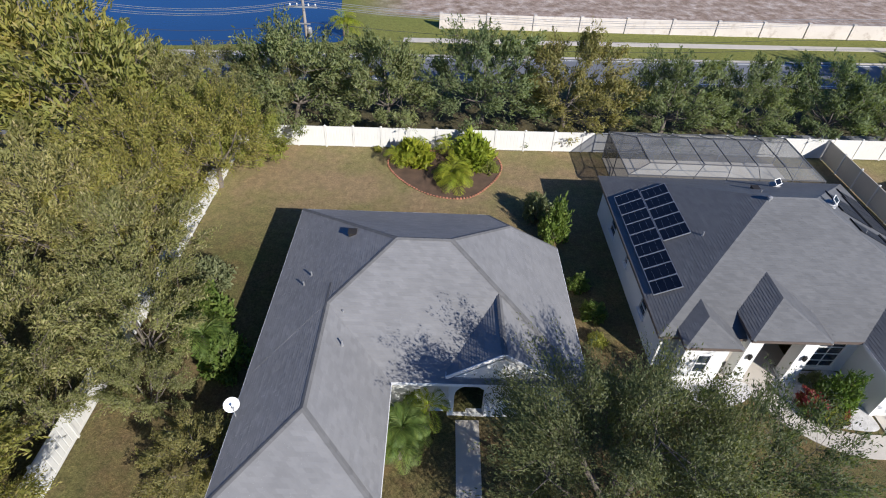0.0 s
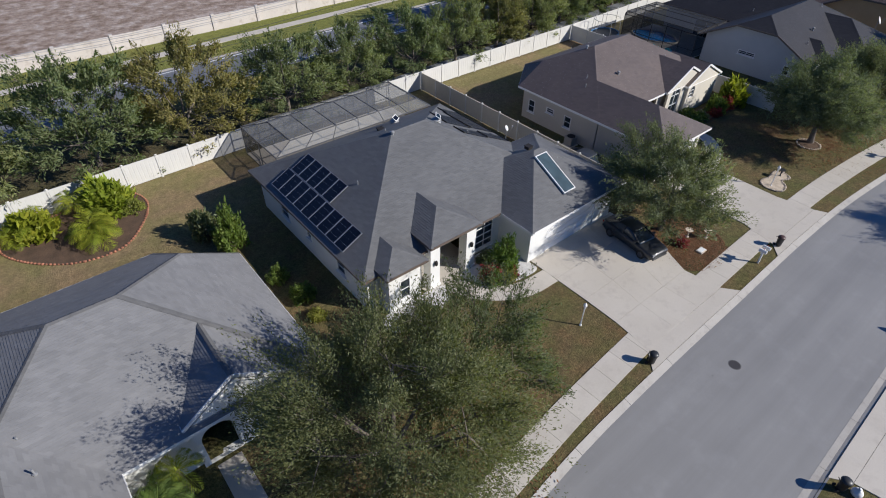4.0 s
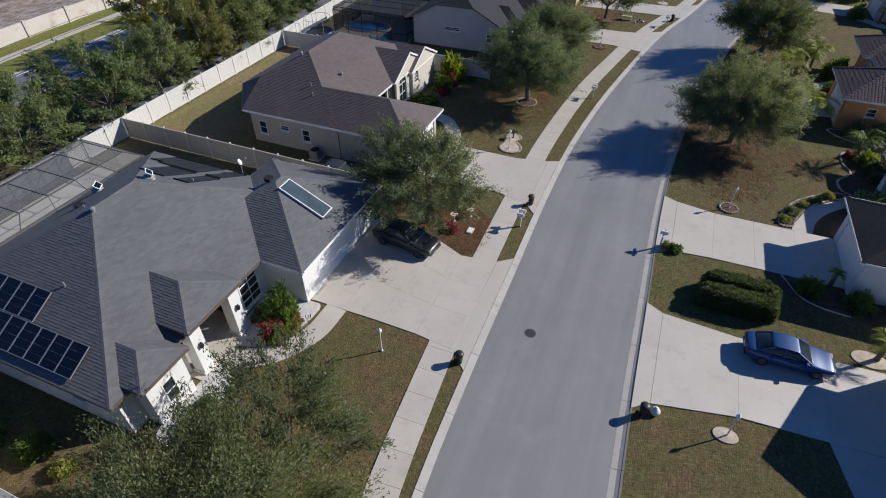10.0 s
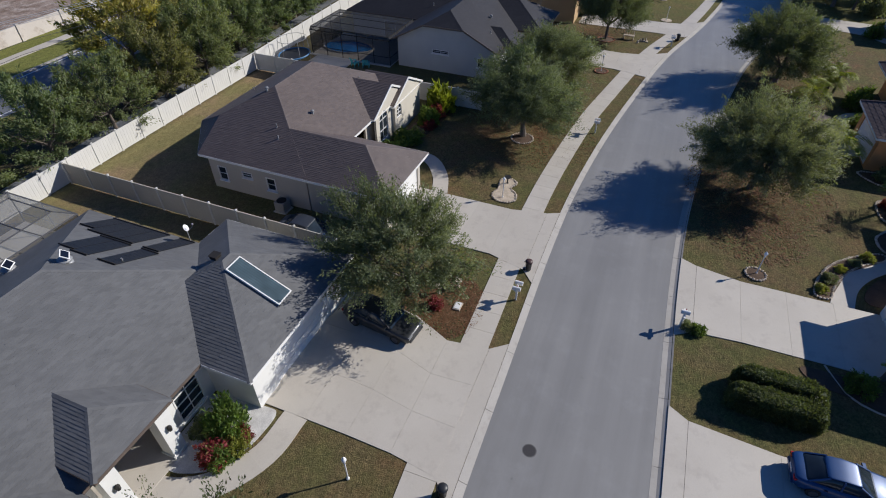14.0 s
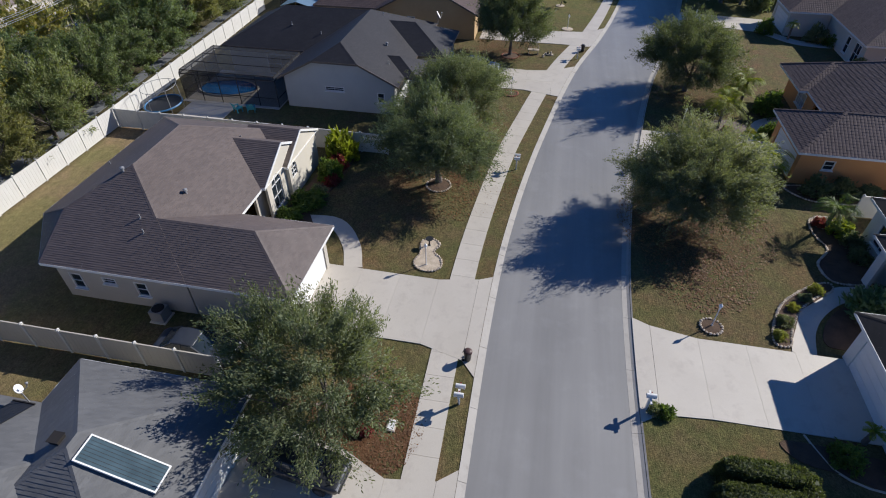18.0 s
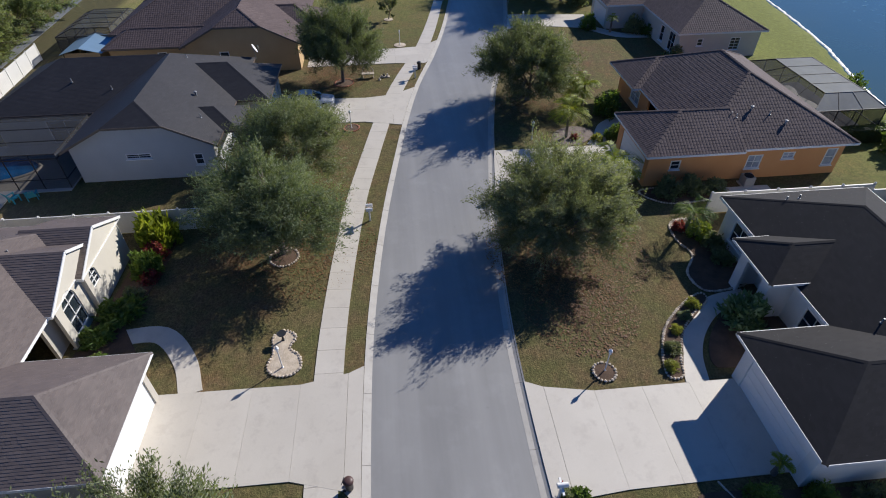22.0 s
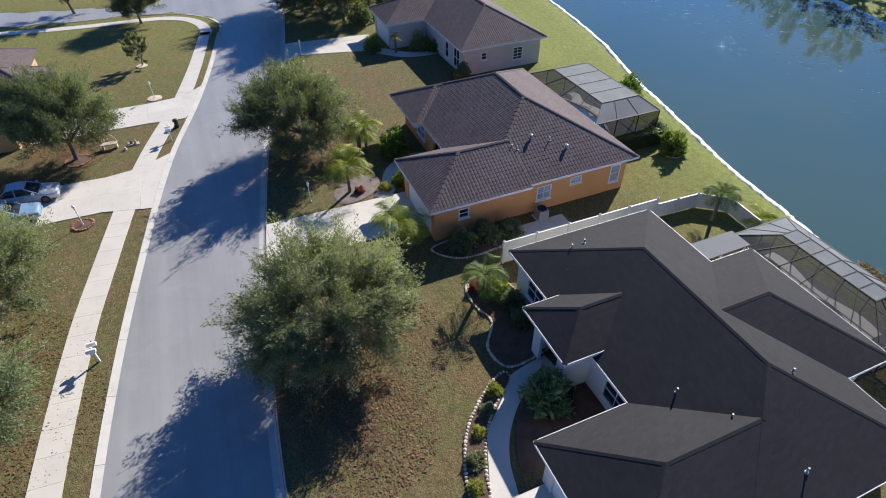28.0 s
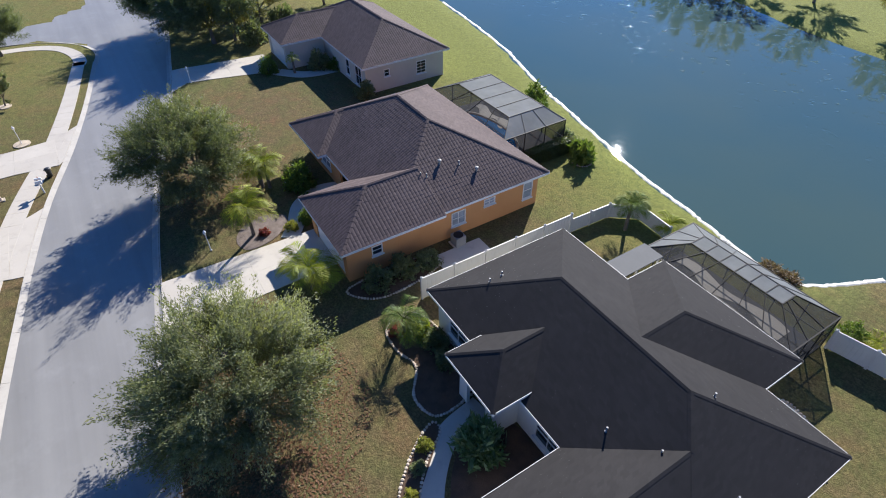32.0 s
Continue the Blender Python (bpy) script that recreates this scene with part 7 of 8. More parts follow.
def garden_lamp(at, label):
    l = thing("garden_lamp", (*at, 0), label, "lamp post", "front garden lamps")
    x, y = at
    Geo().lathe((x, y, -0.05), [(0.08, 0), (0.08, 0.1), (0.038, 0.16), (0.032, 1.45), (0.06, 1.48), (0.06, 1.52), (0.03, 1.55)], 10).out("post", TRIM, l)
    Geo().lathe((x, y, 1.5), [(0.04, 0), (0.085, 0.04), (0.115, 0.12), (0.1, 0.2), (0.055, 0.25), (0.01, 0.27)], 14).out("globe", GLOBE, l, "white opal globe", True)
    Geo().lathe((x, y, 1.76), [(0.05, 0), (0.05, 0.03), (0.01, 0.07)], 8).out("finial", TRIM, l)


def stone_mesh(seed):
    r = np.random.default_rng(seed)
    bm = bmesh.new()
    bmesh.ops.create_icosphere(bm, subdivisions=1, radius=0.12)
    for v in bm.verts:
        v.co *= 1 + r.uniform(-0.18, 0.18)
        v.co.z *= 0.75
    me = bpy.data.meshes.new("stone")
    bm.to_mesh(me)
    bm.free()
    return me


STONES = [stone_mesh(i) for i in range(4)]
for me in STONES:
    me.materials.append(STONE)
BRICKS = []
for me in STONES[:2]:
    c_me = me.copy()
    c_me.materials.clear()
    c_me.materials.append(BRICK_RED)
    BRICKS.append(c_me)


def bed(name, label, pts, fill, edging="stone", closed=True, step=0.2, height=0.03):
    """A planting bed: a filled outline, with a row of edging stones."""
    b = thing(name, (*pts[0], 0), label, "garden bed", "garden beds")
    del b["base"]
    b.location = (pts[0][0], pts[0][1], 0)
    ox, oy = pts[0]
    dense = []
    ext = [pts[-1]] + list(pts) + [pts[0], pts[1]] if closed else [pts[0]] + list(pts) + [pts[-1]]
    for i in range(1, len(ext) - 2):
        for k in range(8):
            t = k / 8
            q = []
            for c in (0, 1):
                p0, p1, p2, p3 = ext[i - 1][c], ext[i][c], ext[i + 1][c], ext[i + 2][c]
                q.append(0.5 * (2 * p1 + (p2 - p0) * t + (2 * p0 - 5 * p1 + 4 * p2 - p3) * t * t + (3 * p1 - p0 - 3 * p2 + p3) * t**3))
            dense.append((q[0] - ox, q[1] - oy))
    if fill is not None and closed:
        area = sum(a[0] * c[1] - c[0] * a[1] for a, c in zip(dense, dense[1:] + dense[:1]))
        ring = dense if area > 0 else dense[::-1]
        cx_, cy_ = np.mean(ring, 0)
        g = Geo()
        m = len(ring)
        g.v = [(cx_, cy_, height + 0.04)] + [(x, y, height) for x, y in ring] + [(x, y, -0.1) for x, y in ring]
        for i in range(m):
            j = (i + 1) % m
            g.f += [(0, 1 + i, 1 + j), (1 + i, 1 + m + i, 1 + m + j, 1 + j)]
        o = g.out("filling", fill)
        o.parent = b
    if edging:
        loop = dense + dense[:1] if closed else dense
        carry = 0.0
        kinds = STONES if edging == "stone" else BRICKS
        for (ax, ay), (bx, by) in zip(loop, loop[1:]):
            l_ = math.hypot(bx - ax, by - ay)
            while carry < l_:
                f = carry / max(l_, 1e-6)
                o = new("stone", kinds[int(RNG.integers(len(kinds)))])
                o.parent = b
                s = RNG.uniform(0.6, 0.95)
                o.matrix_basis = pose(ax + (bx - ax) * f, ay + (by - ay) * f, 0.05, 0, 0, RNG.uniform(0, 360)) @ Matrix.Diagonal((s, s, s, 1))
                carry += step
            carry -= l_
    return b


def circle(cx_, cy_, r, n=8, ry=None):
    return [(cx_ + r * math.cos(2 * math.pi * k / n), cy_ + (ry or r) * math.sin(2 * math.pi * k / n)) for k in range(n)]


for at, lab in (((21.05, 9.95), "white globe lamp post on the dry lawn"), ((42.6, -7.45), "white globe lamp post in a stone ring"), ((22.75, -7.55), "white globe lamp post in a pebble oval"),
                ((44.55, 10.0), "white globe lamp post in a pebble bed"), ((67.7, -9.0), "white globe lamp post near a palm"), ((71.5, 7.1), "white globe lamp post in a brick ring"),
                ((92.0, 1.9), "white globe lamp post in a white ring"), ((97.2, -14.3), "white globe lamp post by the far driveway")):
    garden_lamp(at, lab)
bed("garden_bed", "round mulch bed ringed with grey stones", circle(42.5, -7.4, 0.62), MULCH)
bed("garden_bed", "oval bed of pale pebbles", circle(22.75, -7.5, 0.42, 8, 0.58), PEBBLE, None, height=0.05)
bed("garden_bed", "figure-eight bed of pale pebbles edged with stones", [(44.0, 9.5), (44.5, 9.0), (45.3, 9.2), (45.9, 9.75), (46.7, 9.5), (47.2, 10.1), (46.9, 10.75), (46.1, 10.75), (45.5, 10.65), (44.6, 10.85), (44.0, 10.3)], PEBBLE)
bed("garden_bed", "round mulch bed ringed with red bricks", circle(71.5, 7.1, 0.7), MULCH, "brick")
bed("garden_bed", "round pale gravel ring round a lamp post", circle(92.0, 1.9, 0.7), PEBBLE, None, height=0.05)
bed("garden_bed", "mulch ring under an oak edged with pale stones", circle(53.8, 11.05, 0.95), MULCH)
bed("garden_bed", "mulch ring under a dark oak edged with red bricks", circle(81.6, 8.2, 1.0), MULCH, "brick")
bed("garden_bed", "round pebble ring under a young tree", circle(101.6, 3.1, 0.6), PEBBLE, None, height=0.05)
bed("garden_bed", "curved mulch bed edged with pale stones", [(41.9, -10.7), (43.5, -11.05), (45.3, -12.0), (46.9, -13.7), (47.7, -15.2), (47.0, -15.3), (46.0, -13.9), (44.6, -12.7), (43.0, -11.9), (41.8, -11.5)], MULCH)
bed("garden_bed", "dark mulch bed along the shaded house front", [(47.9, -15.6), (49.5, -15.2), (51.2, -16.3), (52.8, -15.9), (54.6, -16.2), (55.0, -18.0), (53.2, -18.8), (48.8, -18.8), (47.9, -17.4)], MULCH, "stone", step=0.17)
bed("garden_bed", "dark mulch bed inside the curved walk", [(42.4, -13.5), (43.8, -13.9), (45.4, -15.2), (46.0, -16.8), (45.3, -18.8), (42.2, -18.8), (42.1, -14.5)], MULCH, None)
bed("garden_bed", "rounded bed edged with stones round a leaning palm", circle(54.3, -17.0, 0.8), MULCH)
bed("garden_bed", "island bed of palms edged with red bricks", [(-3.9, 38.2), (-2.6, 35.8), (-0.2, 33.9), (2.4, 33.7), (4.2, 35.4), (5.4, 38.0), (4.8, 40.2), (2.6, 40.6), (-1.2, 40.4), (-3.2, 40.0)], MULCH, "brick", step=0.26)
bed("garden_bed", "pebble bed with shrubs beside the entry", [(22.75, 15.6), (22.6, 14.85), (21.4, 14.85), (20.3, 15.1), (19.0, 15.95), (18.35, 17.5), (19.0, 18.3), (21.0, 18.4), (22.4, 18.3)], GRAVEL, None)
bed("garden_bed", "pebble bed beneath the bay window", [(16.9, 17.5), (16.7, 16.5), (14.5, 15.8), (12.4, 16.2), (12.4, 17.5), (14.5, 17.7)], GRAVEL, None)
bed("garden_bed", "bark bed with palms beside the driveway", [(66.3, -11.2), (67.6, -10.8), (69.0, -11.6), (69.6, -13.4), (68.6, -14.9), (67.0, -13.9), (66.3, -12.6)], BARK_CHIP, None)
bed("garden_bed", "lush shrub bed beside the white gables", [(44.3, 17.8), (46.6, 18.6), (46.6, 20.8), (50.5, 19.3), (56.0, 18.8), (56.6, 20.6), (51.0, 21.2), (46.5, 21.8), (44.2, 21.8)], MULCH, None)
bed("garden_bed", "dark mulch bed beneath shrubs beside the garage wall", [(57.0, -17.2), (58.2, -15.6), (59.0, -16.0), (59.2, -20.5), (58.2, -22.5), (57.2, -20.5)], MULCH, "stone")
bed("garden_bed", "wavy edged bed along the shaded garage wall", [(34.6, -10.0), (35.6, -9.6), (35.4, -13.8), (34.9, -19.0), (33.2, -18.5), (33.6, -14.0), (34.2, -12.0)], MULCH, None)
bed("garden_bed", "flower bed ringed with stones by the pond", circle(62.3, -39.2, 0.9), MULCH)
bed("garden_bed", "gravel bed beside the back wall", [(35.2, -29.3), (38.9, -29.4), (39.0, -31.6), (37.6, -31.8), (36.2, -30.6)], PEBBLE, "stone")


def mailbox(at, label, double=False):
    m = thing("mailbox", (*at, 0), label, "mailbox", "mailboxes")
    x, y = at
    Geo().box(x - 0.05, y - 0.05, -0.1, x + 0.05, y + 0.05, 1.2).out("post", TRIM, m)
    Geo().bar((x - 0.4, y, 1.02), (x + 0.4, y, 1.02), 0.09, 0.09).out("crossbar", TRIM, m)
    for dx in ((-0.26, 0.26) if double else (0.0,)):
        n = 8
        prof = [(-0.1, 0.0), (0.1, 0.0)] + [(0.1 * math.cos(math.pi * k / n), 0.12 + 0.1 * math.sin(math.pi * k / n)) for k in range(n + 1)]
        g = Geo()
        for yy in (y - 0.26, y + 0.22):
            g.v += [(x + dx + a, yy, 1.07 + b) for a, b in prof]
        k = len(prof)
        g.f += [tuple(range(k)), tuple(range(2 * k - 1, k - 1, -1))] + [(i, k + i, k + (i + 1) % k, (i + 1) % k) for i in range(k)]
        bx = g.out("box", TRIM, m)
        under(Geo().box(x + dx + 0.105, y - 0.05, 1.16, x + dx + 0.12, y + 0.0, 1.34).out("flag", RED_LAMP, m, "small red flag"), bx)


mailbox((34.6, 6.1), "white twin mailboxes on a post", double=True)
mailbox((57.3, 5.3), "white mailbox on a post beside the sidewalk", double=True)
mailbox((82.1, 0.6), "white mailbox on a post beside the sidewalk", double=True)
mailbox((59.6, -4.7), "white mailbox at the kerb under an oak")
mailbox((36.1, -3.2), "white mailbox with shrubs at its foot")

BIN = plain("dark_bin_plastic", (0.025, 0.026, 0.028), 0.45)


def wheelie_bin(at, label, turn, lid=None):
    b = new("wheelie_bin")
    b.matrix_world = pose(at[0], at[1], 0.0, 0, 0, turn) @ Matrix.Diagonal((0.72, 0.72, 0.8, 1))
    tagged(b, label, "trash bin", "kerbside bins")
    Geo().lathe((0, 0, 0), [(0.2, 0.05), (0.24, 0.1), (0.27, 0.45), (0.3, 0.84), (0.33, 0.86), (0.33, 0.9)], 14).out("tub", BIN, b, smooth=True)
    Geo().lathe((0, 0, 0), [(0.34, 0.9), (0.35, 0.94), (0.3, 1.02), (0.14, 1.07), (0.03, 1.075)], 14).out("lid", lid or BIN, b, smooth=True)
    Geo().tube([(-0.25, 0.36, 0.86), (0.25, 0.36, 0.86)], [0.025, 0.025], 6).out("handle", BIN, b)
    for sx in (-1, 1):
        Geo().tube([(sx * 0.2, 0.27, 0.12), (sx * 0.27, 0.27, 0.12)], [0.12, 0.12], 12).out("wheel", RUBBER, b)


wheelie_bin((21.9, 5.75), "dark wheeled bin at the edge of the sidewalk", 20)
wheelie_bin((37.4, 6.1), "dark wheeled bin with a dull brown lid", -15, plain("rust_lid", (0.07, 0.036, 0.03), 0.5))
wheelie_bin((22.4, -3.7), "dark wheeled bin at the kerb", 40)
wheelie_bin((84.5, 0.0), "black wheeled bin on the grass verge", 10)
wheelie_bin((84.9, -12.2), "dark wheeled bin at the kerb by the far drive", 10)
bag = thing("rubbish_bag", (22.7, -4.25, 0), "tied white rubbish bag at the kerb", "bag")
Geo().lathe((22.7, -4.25, 0), [(0.12, 0), (0.22, 0.08), (0.25, 0.22), (0.18, 0.36), (0.05, 0.42), (0.08, 0.5)], 11).out("sack", TRIM, bag, smooth=True)
manhole = thing("manhole_cover", (25.45, 2.8, -0.1), "round dark iron manhole cover set in the asphalt", "manhole cover")
Geo().lathe((25.45, 2.8, -0.13), [(0.3, 0), (0.3, 0.036), (0.28, 0.038), (0.28, 0.034), (0.02, 0.036)], 26).out("cover", plain("cast_iron", (0.06, 0.055, 0.055), 0.6, 0.4), manhole)
Geo().lathe((25.45, 2.8, -0.13), [(0.345, 0), (0.345, 0.033), (0.31, 0.034)], 26).out("rim", plain("iron_rim", (0.12, 0.115, 0.11), 0.7), manhole)

# garden ornaments, yard things
for x, y, lab in ((33.4, 10.6, "small pale stone birdbath under the oak"), (34.3, 9.7, "small pale stone pedestal under the oak"), (46.5, 10.2, "dark stone birdbath in a pebble bed")):
    o = thing("birdbath", (x, y, 0), lab, "birdbath", "garden ornaments")
    mt = STONE if "pale" in lab else BIN
    Geo().lathe((x, y, -0.03), [(0.16, 0), (0.14, 0.06), (0.06, 0.12), (0.05, 0.5), (0.1, 0.55)], 12).out("pedestal", mt, o)
    Geo().lathe((x, y, 0.5), [(0.08, 0), (0.25, 0.08), (0.27, 0.12), (0.22, 0.11), (0.05, 0.06)], 14).out("basin", mt, o)
plaque = thing("garden_plaque", (32.7, 9.15, 0), "pale stone plaque lying on the mulch", "plaque")
Geo().box(32.4, 8.9, -0.02, 33.05, 9.35, 0.1).out("slab", STONE, plaque)
Geo().box(32.46, 8.96, 0.1, 32.99, 9.29, 0.13).out("top", TRIM, plaque)

edge_pts = [(36.1, -10.6, 0.0), (35.2, -11.0, 0.0), (34.5, -11.35, 0.0), (34.05, -12.0, 0.0), (33.8, -12.7, 0.0), (33.65, -14.1, 0.0)]
tagged(Geo().tube(edge_pts, [0.06] * 6, 6).out("bed_edging", STONE), "low wavy stone edging beside a shaded garage wall", "edging", kind="structure")
# an arched garden seat and small figures on the lawn beside the dark oak
arch = thing("garden_bench", (82.95, 5.66, 0), "small cream garden seat with an arched back", "bench")
for s in (-0.55, 0.55):
    Geo().box(82.6, 5.66 + s - 0.04, -0.03, 83.05, 5.66 + s + 0.04, 0.42).out("leg", STONE, arch)
Geo().box(82.55, 5.0, 0.42, 83.1, 6.32, 0.49).out("seat", STONE, arch)
Geo().tube([(83.08, 5.66 + 0.6 * math.cos(math.pi * k / 12), 0.45 + 0.75 * math.sin(math.pi * k / 12)) for k in range(13)], [0.045] * 13, 6).out("back_arch", STONE, arch)
for k in range(1, 6):
    yv = 5.66 + 0.6 * math.cos(math.pi * k / 6)
    Geo().tube([(83.08, yv, 0.45), (83.08, yv, 0.45 + 0.75 * math.sin(math.pi * k / 6))], [0.022, 0.022], 5).out("back_rod", STONE, arch)
slab_ = thing("stepping_stone", (82.8, 3.85, 0), "pale stone slab lying on the lawn", "stone")
Geo().prism([(82.5, 3.3), (83.0, 3.35), (83.1, 4.3), (82.6, 4.4)], -0.02, 0.07).out("slab", STONE, slab_)
for x, y, h, mt, lab in ((82.75, 3.6, 0.42, STONE, "small pale garden figure"), (82.85, 3.95, 0.36, BIN, "small dark garden figure"), (82.7, 4.2, 0.3, STONE, "small pale garden figure"), (82.0, 4.45, 0.3, STONE, "low pale garden urn")):
    fig = Geo().lathe((x, y, -0.02), [(0.13, 0), (0.14, h * 0.25), (0.09, h * 0.6), (0.1, h * 0.78), (0.05, h), (0.0, h * 1.03)], 10).out("garden_figure", mt)
    tagged(fig, lab, "garden ornament", "garden figures")

tramp = thing("trampoline", (61.3, 39.4, 0), "round trampoline with blue rim and net poles", "trampoline")
BLUE_PAD = plain("blue_pad", (0.03, 0.12, 0.25), 0.5)
ring = [(61.3 + 1.9 * math.cos(2 * math.pi * k / 24), 39.4 + 1.6 * math.sin(2 * math.pi * k / 24), 0.8) for k in range(24)]
Geo().tube(ring + ring[:1], [0.09] * 25, 6).out("rim", BLUE_PAD, tramp)
Geo().poly([(61.3 + (x - 61.3) * 0.95, 39.4 + (y - 39.4) * 0.95, 0.78) for x, y, z in ring]).poly([(61.3 + (x - 61.3) * 0.95, 39.4 + (y - 39.4) * 0.95, 0.77) for x, y, z in ring][::-1]).out("bed", MAT_BLACK, tramp)
for k in range(0, 24, 4):
    x, y, _ = ring[k]
    Geo().tube([(x, y, -0.05), (x, y, 1.4), (61.3 + (x - 61.3) * 0.93, 39.4 + (y - 39.4) * 0.93, 2.5)], [0.03, 0.03, 0.03], 6).out("pole", STEEL, tramp)
Geo().tube([(61.3 + (x - 61.3) * 0.93, 39.4 + (y - 39.4) * 0.93, 2.5) for x, y, _ in ring + ring[:1]], [0.025] * 25, 5).out("hoop", STEEL, tramp)

shed = thing("garden_shed", (90, 36.6, 0), "small tan garden shed with pale blue metal roof", "shed")
SHED_ROOF = plain("pale_blue_metal", (0.25, 0.36, 0.45), 0.35, 0.4)
for a, b in (((87.8, 34.7), (92.3, 34.7)), ((92.3, 34.7), (92.3, 38.6)), ((92.3, 38.6), (87.8, 38.6)), ((87.8, 38.6), (87.8, 34.7))):
    wall_run(shed, a, b, 2.1, STUCCO_TAN, thick=0.1)
for s in (-1, 1):
    y0, y1 = (34.4, 36.65) if s < 0 else (38.9, 36.65)
    g = Geo()
    g.v += [(87.5, y0, 2.05), (92.6, y0, 2.05), (92.6, y1, 2.65), (87.5, y1, 2.65)]
    g.v += [(x, y, z + 0.05) for x, y, z in g.v[:4]]
    g.f += BOX
    g.out("roof_sheet", SHED_ROOF, shed)


def garden_chair(at, turn):
    c = new("garden_chair")
    c.matrix_world = pose(at[0], at[1], 0.0, 0, 0, turn)
    tagged(c, "turquoise slatted garden armchair", "chair", "turquoise garden chairs")
    tq = TURQUOISE
    for k in range(4):
        g2 = Geo().bar((-0.27, -0.3 + k * 0.16, 0.38 - k * 0.02), (0.27, -0.3 + k * 0.16, 0.38 - k * 0.02), 0.13, 0.025)
        g2.out("seat_slat", tq, c)
    for k in range(4):
        xx = -0.22 + k * 0.147
        Geo().bar((xx, 0.24, 0.35), (xx * 1.15, 0.5, 1.0), 0.12, 0.025, up=(0, 1, 0)).out("back_slat", tq, c)
    for sx in (-0.33, 0.33):
        Geo().box(sx - 0.07, -0.35, 0.56, sx + 0.07, 0.3, 0.59).out("armrest", tq, c)
        Geo().box(sx - 0.025, -0.33, 0, sx + 0.025, -0.23, 0.56).out("leg", tq, c)
        Geo().box(sx - 0.025, 0.18, 0, sx + 0.025, 0.28, 0.56).out("leg", tq, c)


TURQUOISE = plain("turquoise_plastic", (0.08, 0.36, 0.42), 0.5)
garden_chair((62.5, 32.5), 60)
garden_chair((62.7, 31.2), 110)

for x, y, lab in ((37.0, 24.3, "grey air conditioning unit on a pad"), (58.9, -24.2, "grey air conditioning unit by the orange wall"), (38.2, -29.6, "white pool pump cabinet by the wall")):
    a = thing("air_conditioner", (x, y, 0), lab, "air conditioner", "outdoor units")
    Geo().box(x - 0.5, y - 0.5, -0.05, x + 0.5, y + 0.5, 0.06).out("pad", CONCRETE, a)
    Geo().box(x - 0.4, y - 0.4, 0.06, x + 0.4, y + 0.4, 0.82).out("cabinet", STEEL, a)
    Geo().lathe((x, y, 0.82), [(0.36, 0), (0.36, 0.03), (0.3, 0.04), (0.05, 0.045)], 16).out("fan_grille", DARK_METAL, a)
tagged(Geo().box(56.9, -25.8, -0.08, 58.6, -21.9, 0.05).out("patio_slab", CONCRETE), "small pale concrete slab beside the orange house", "patio", kind="structure")


# ---- shrubs, palms, hedge ----
def shrub_kind(seed, radius, height, leaves, sprays, per, size, spike=0.0):
    rng_ = np.random.default_rng(seed)
    d = rng_.normal(size=(sprays, 3))
    d[:, 2] = np.abs(d[:, 2]) + 0.05
    d /= np.linalg.norm(d, axis=1)[:, None]
    bumps = 1 + 0.25 * np.sin(d[:, 0] * 5 + seed) * np.cos(d[:, 1] * 4 - seed)
    c = d * (rng_.uniform(0.3, 1, sprays) ** 0.5 * bumps)[:, None] * (radius, radius, height) + (0, 0, height * 0.08)
    idx = np.repeat(np.arange(sprays), per)
    p = c[idx] + rng_.normal(0, radius * 0.11, (len(idx), 3))
    p[:, 2] = np.maximum(p[:, 2], 0.04)
    stems = Geo()
    for k in range(0, sprays, max(1, sprays // 14)):
        stems.tube([(0, 0, -0.05), tuple(c[k] * 0.5 + (0, 0, 0.05)), tuple(c[k])], [0.03, 0.02, 0.008], 4)
    return mesh("stem", stems.v, stems.f, BARK), leaf_mesh("leaves", blades(rng_, p, d[idx] + (0, 0, spike), size, 0.3 if spike else 0.42), leaves)


def shrub(kind, at, label, scale=1.0, turn=0.0, tall=1.0, name="shrub", group="shrubs"):
    t = thing(name, (*at, 0), label, "shrub", group)
    del t["base"]
    for nm, me in zip(("stem", "foliage"), kind):
        o = new(nm, me)
        o.parent = t
    t.rotation_euler[2] = turn
    t.scale = (scale, scale, scale * tall)


GREEN_S = shrub_kind(51, 0.8, 1.1, BUSH, 110, 20, 0.085)
DARK_S = shrub_kind(52, 0.8, 0.9, OAK_DARK, 110, 20, 0.085)
RED_S = shrub_kind(53, 0.7, 0.9, RED_LEAF, 100, 24, 0.08)
GOLD_S = shrub_kind(54, 0.6, 0.7, YELLOW_LEAF, 100, 24, 0.065)
SPIKY_S = shrub_kind(55, 0.9, 1.1, BUSH, 90, 16, 0.2, 0.5)
BRIGHT_S = shrub_kind(57, 0.9, 1.2, PALM, 110, 16, 0.22, 0.6)
PALMY_S = shrub_kind(59, 0.7, 0.8, PALM, 120, 22, 0.08)
WEED_S = shrub_kind(58, 0.9, 0.8, BROWN_LEAF, 100, 18, 0.09)
LEAFY_S = shrub_kind(56, 1.1, 1.4, VARIEGATED, 90, 12, 0.2, 0.35)
r2 = np.random.default_rng(9)
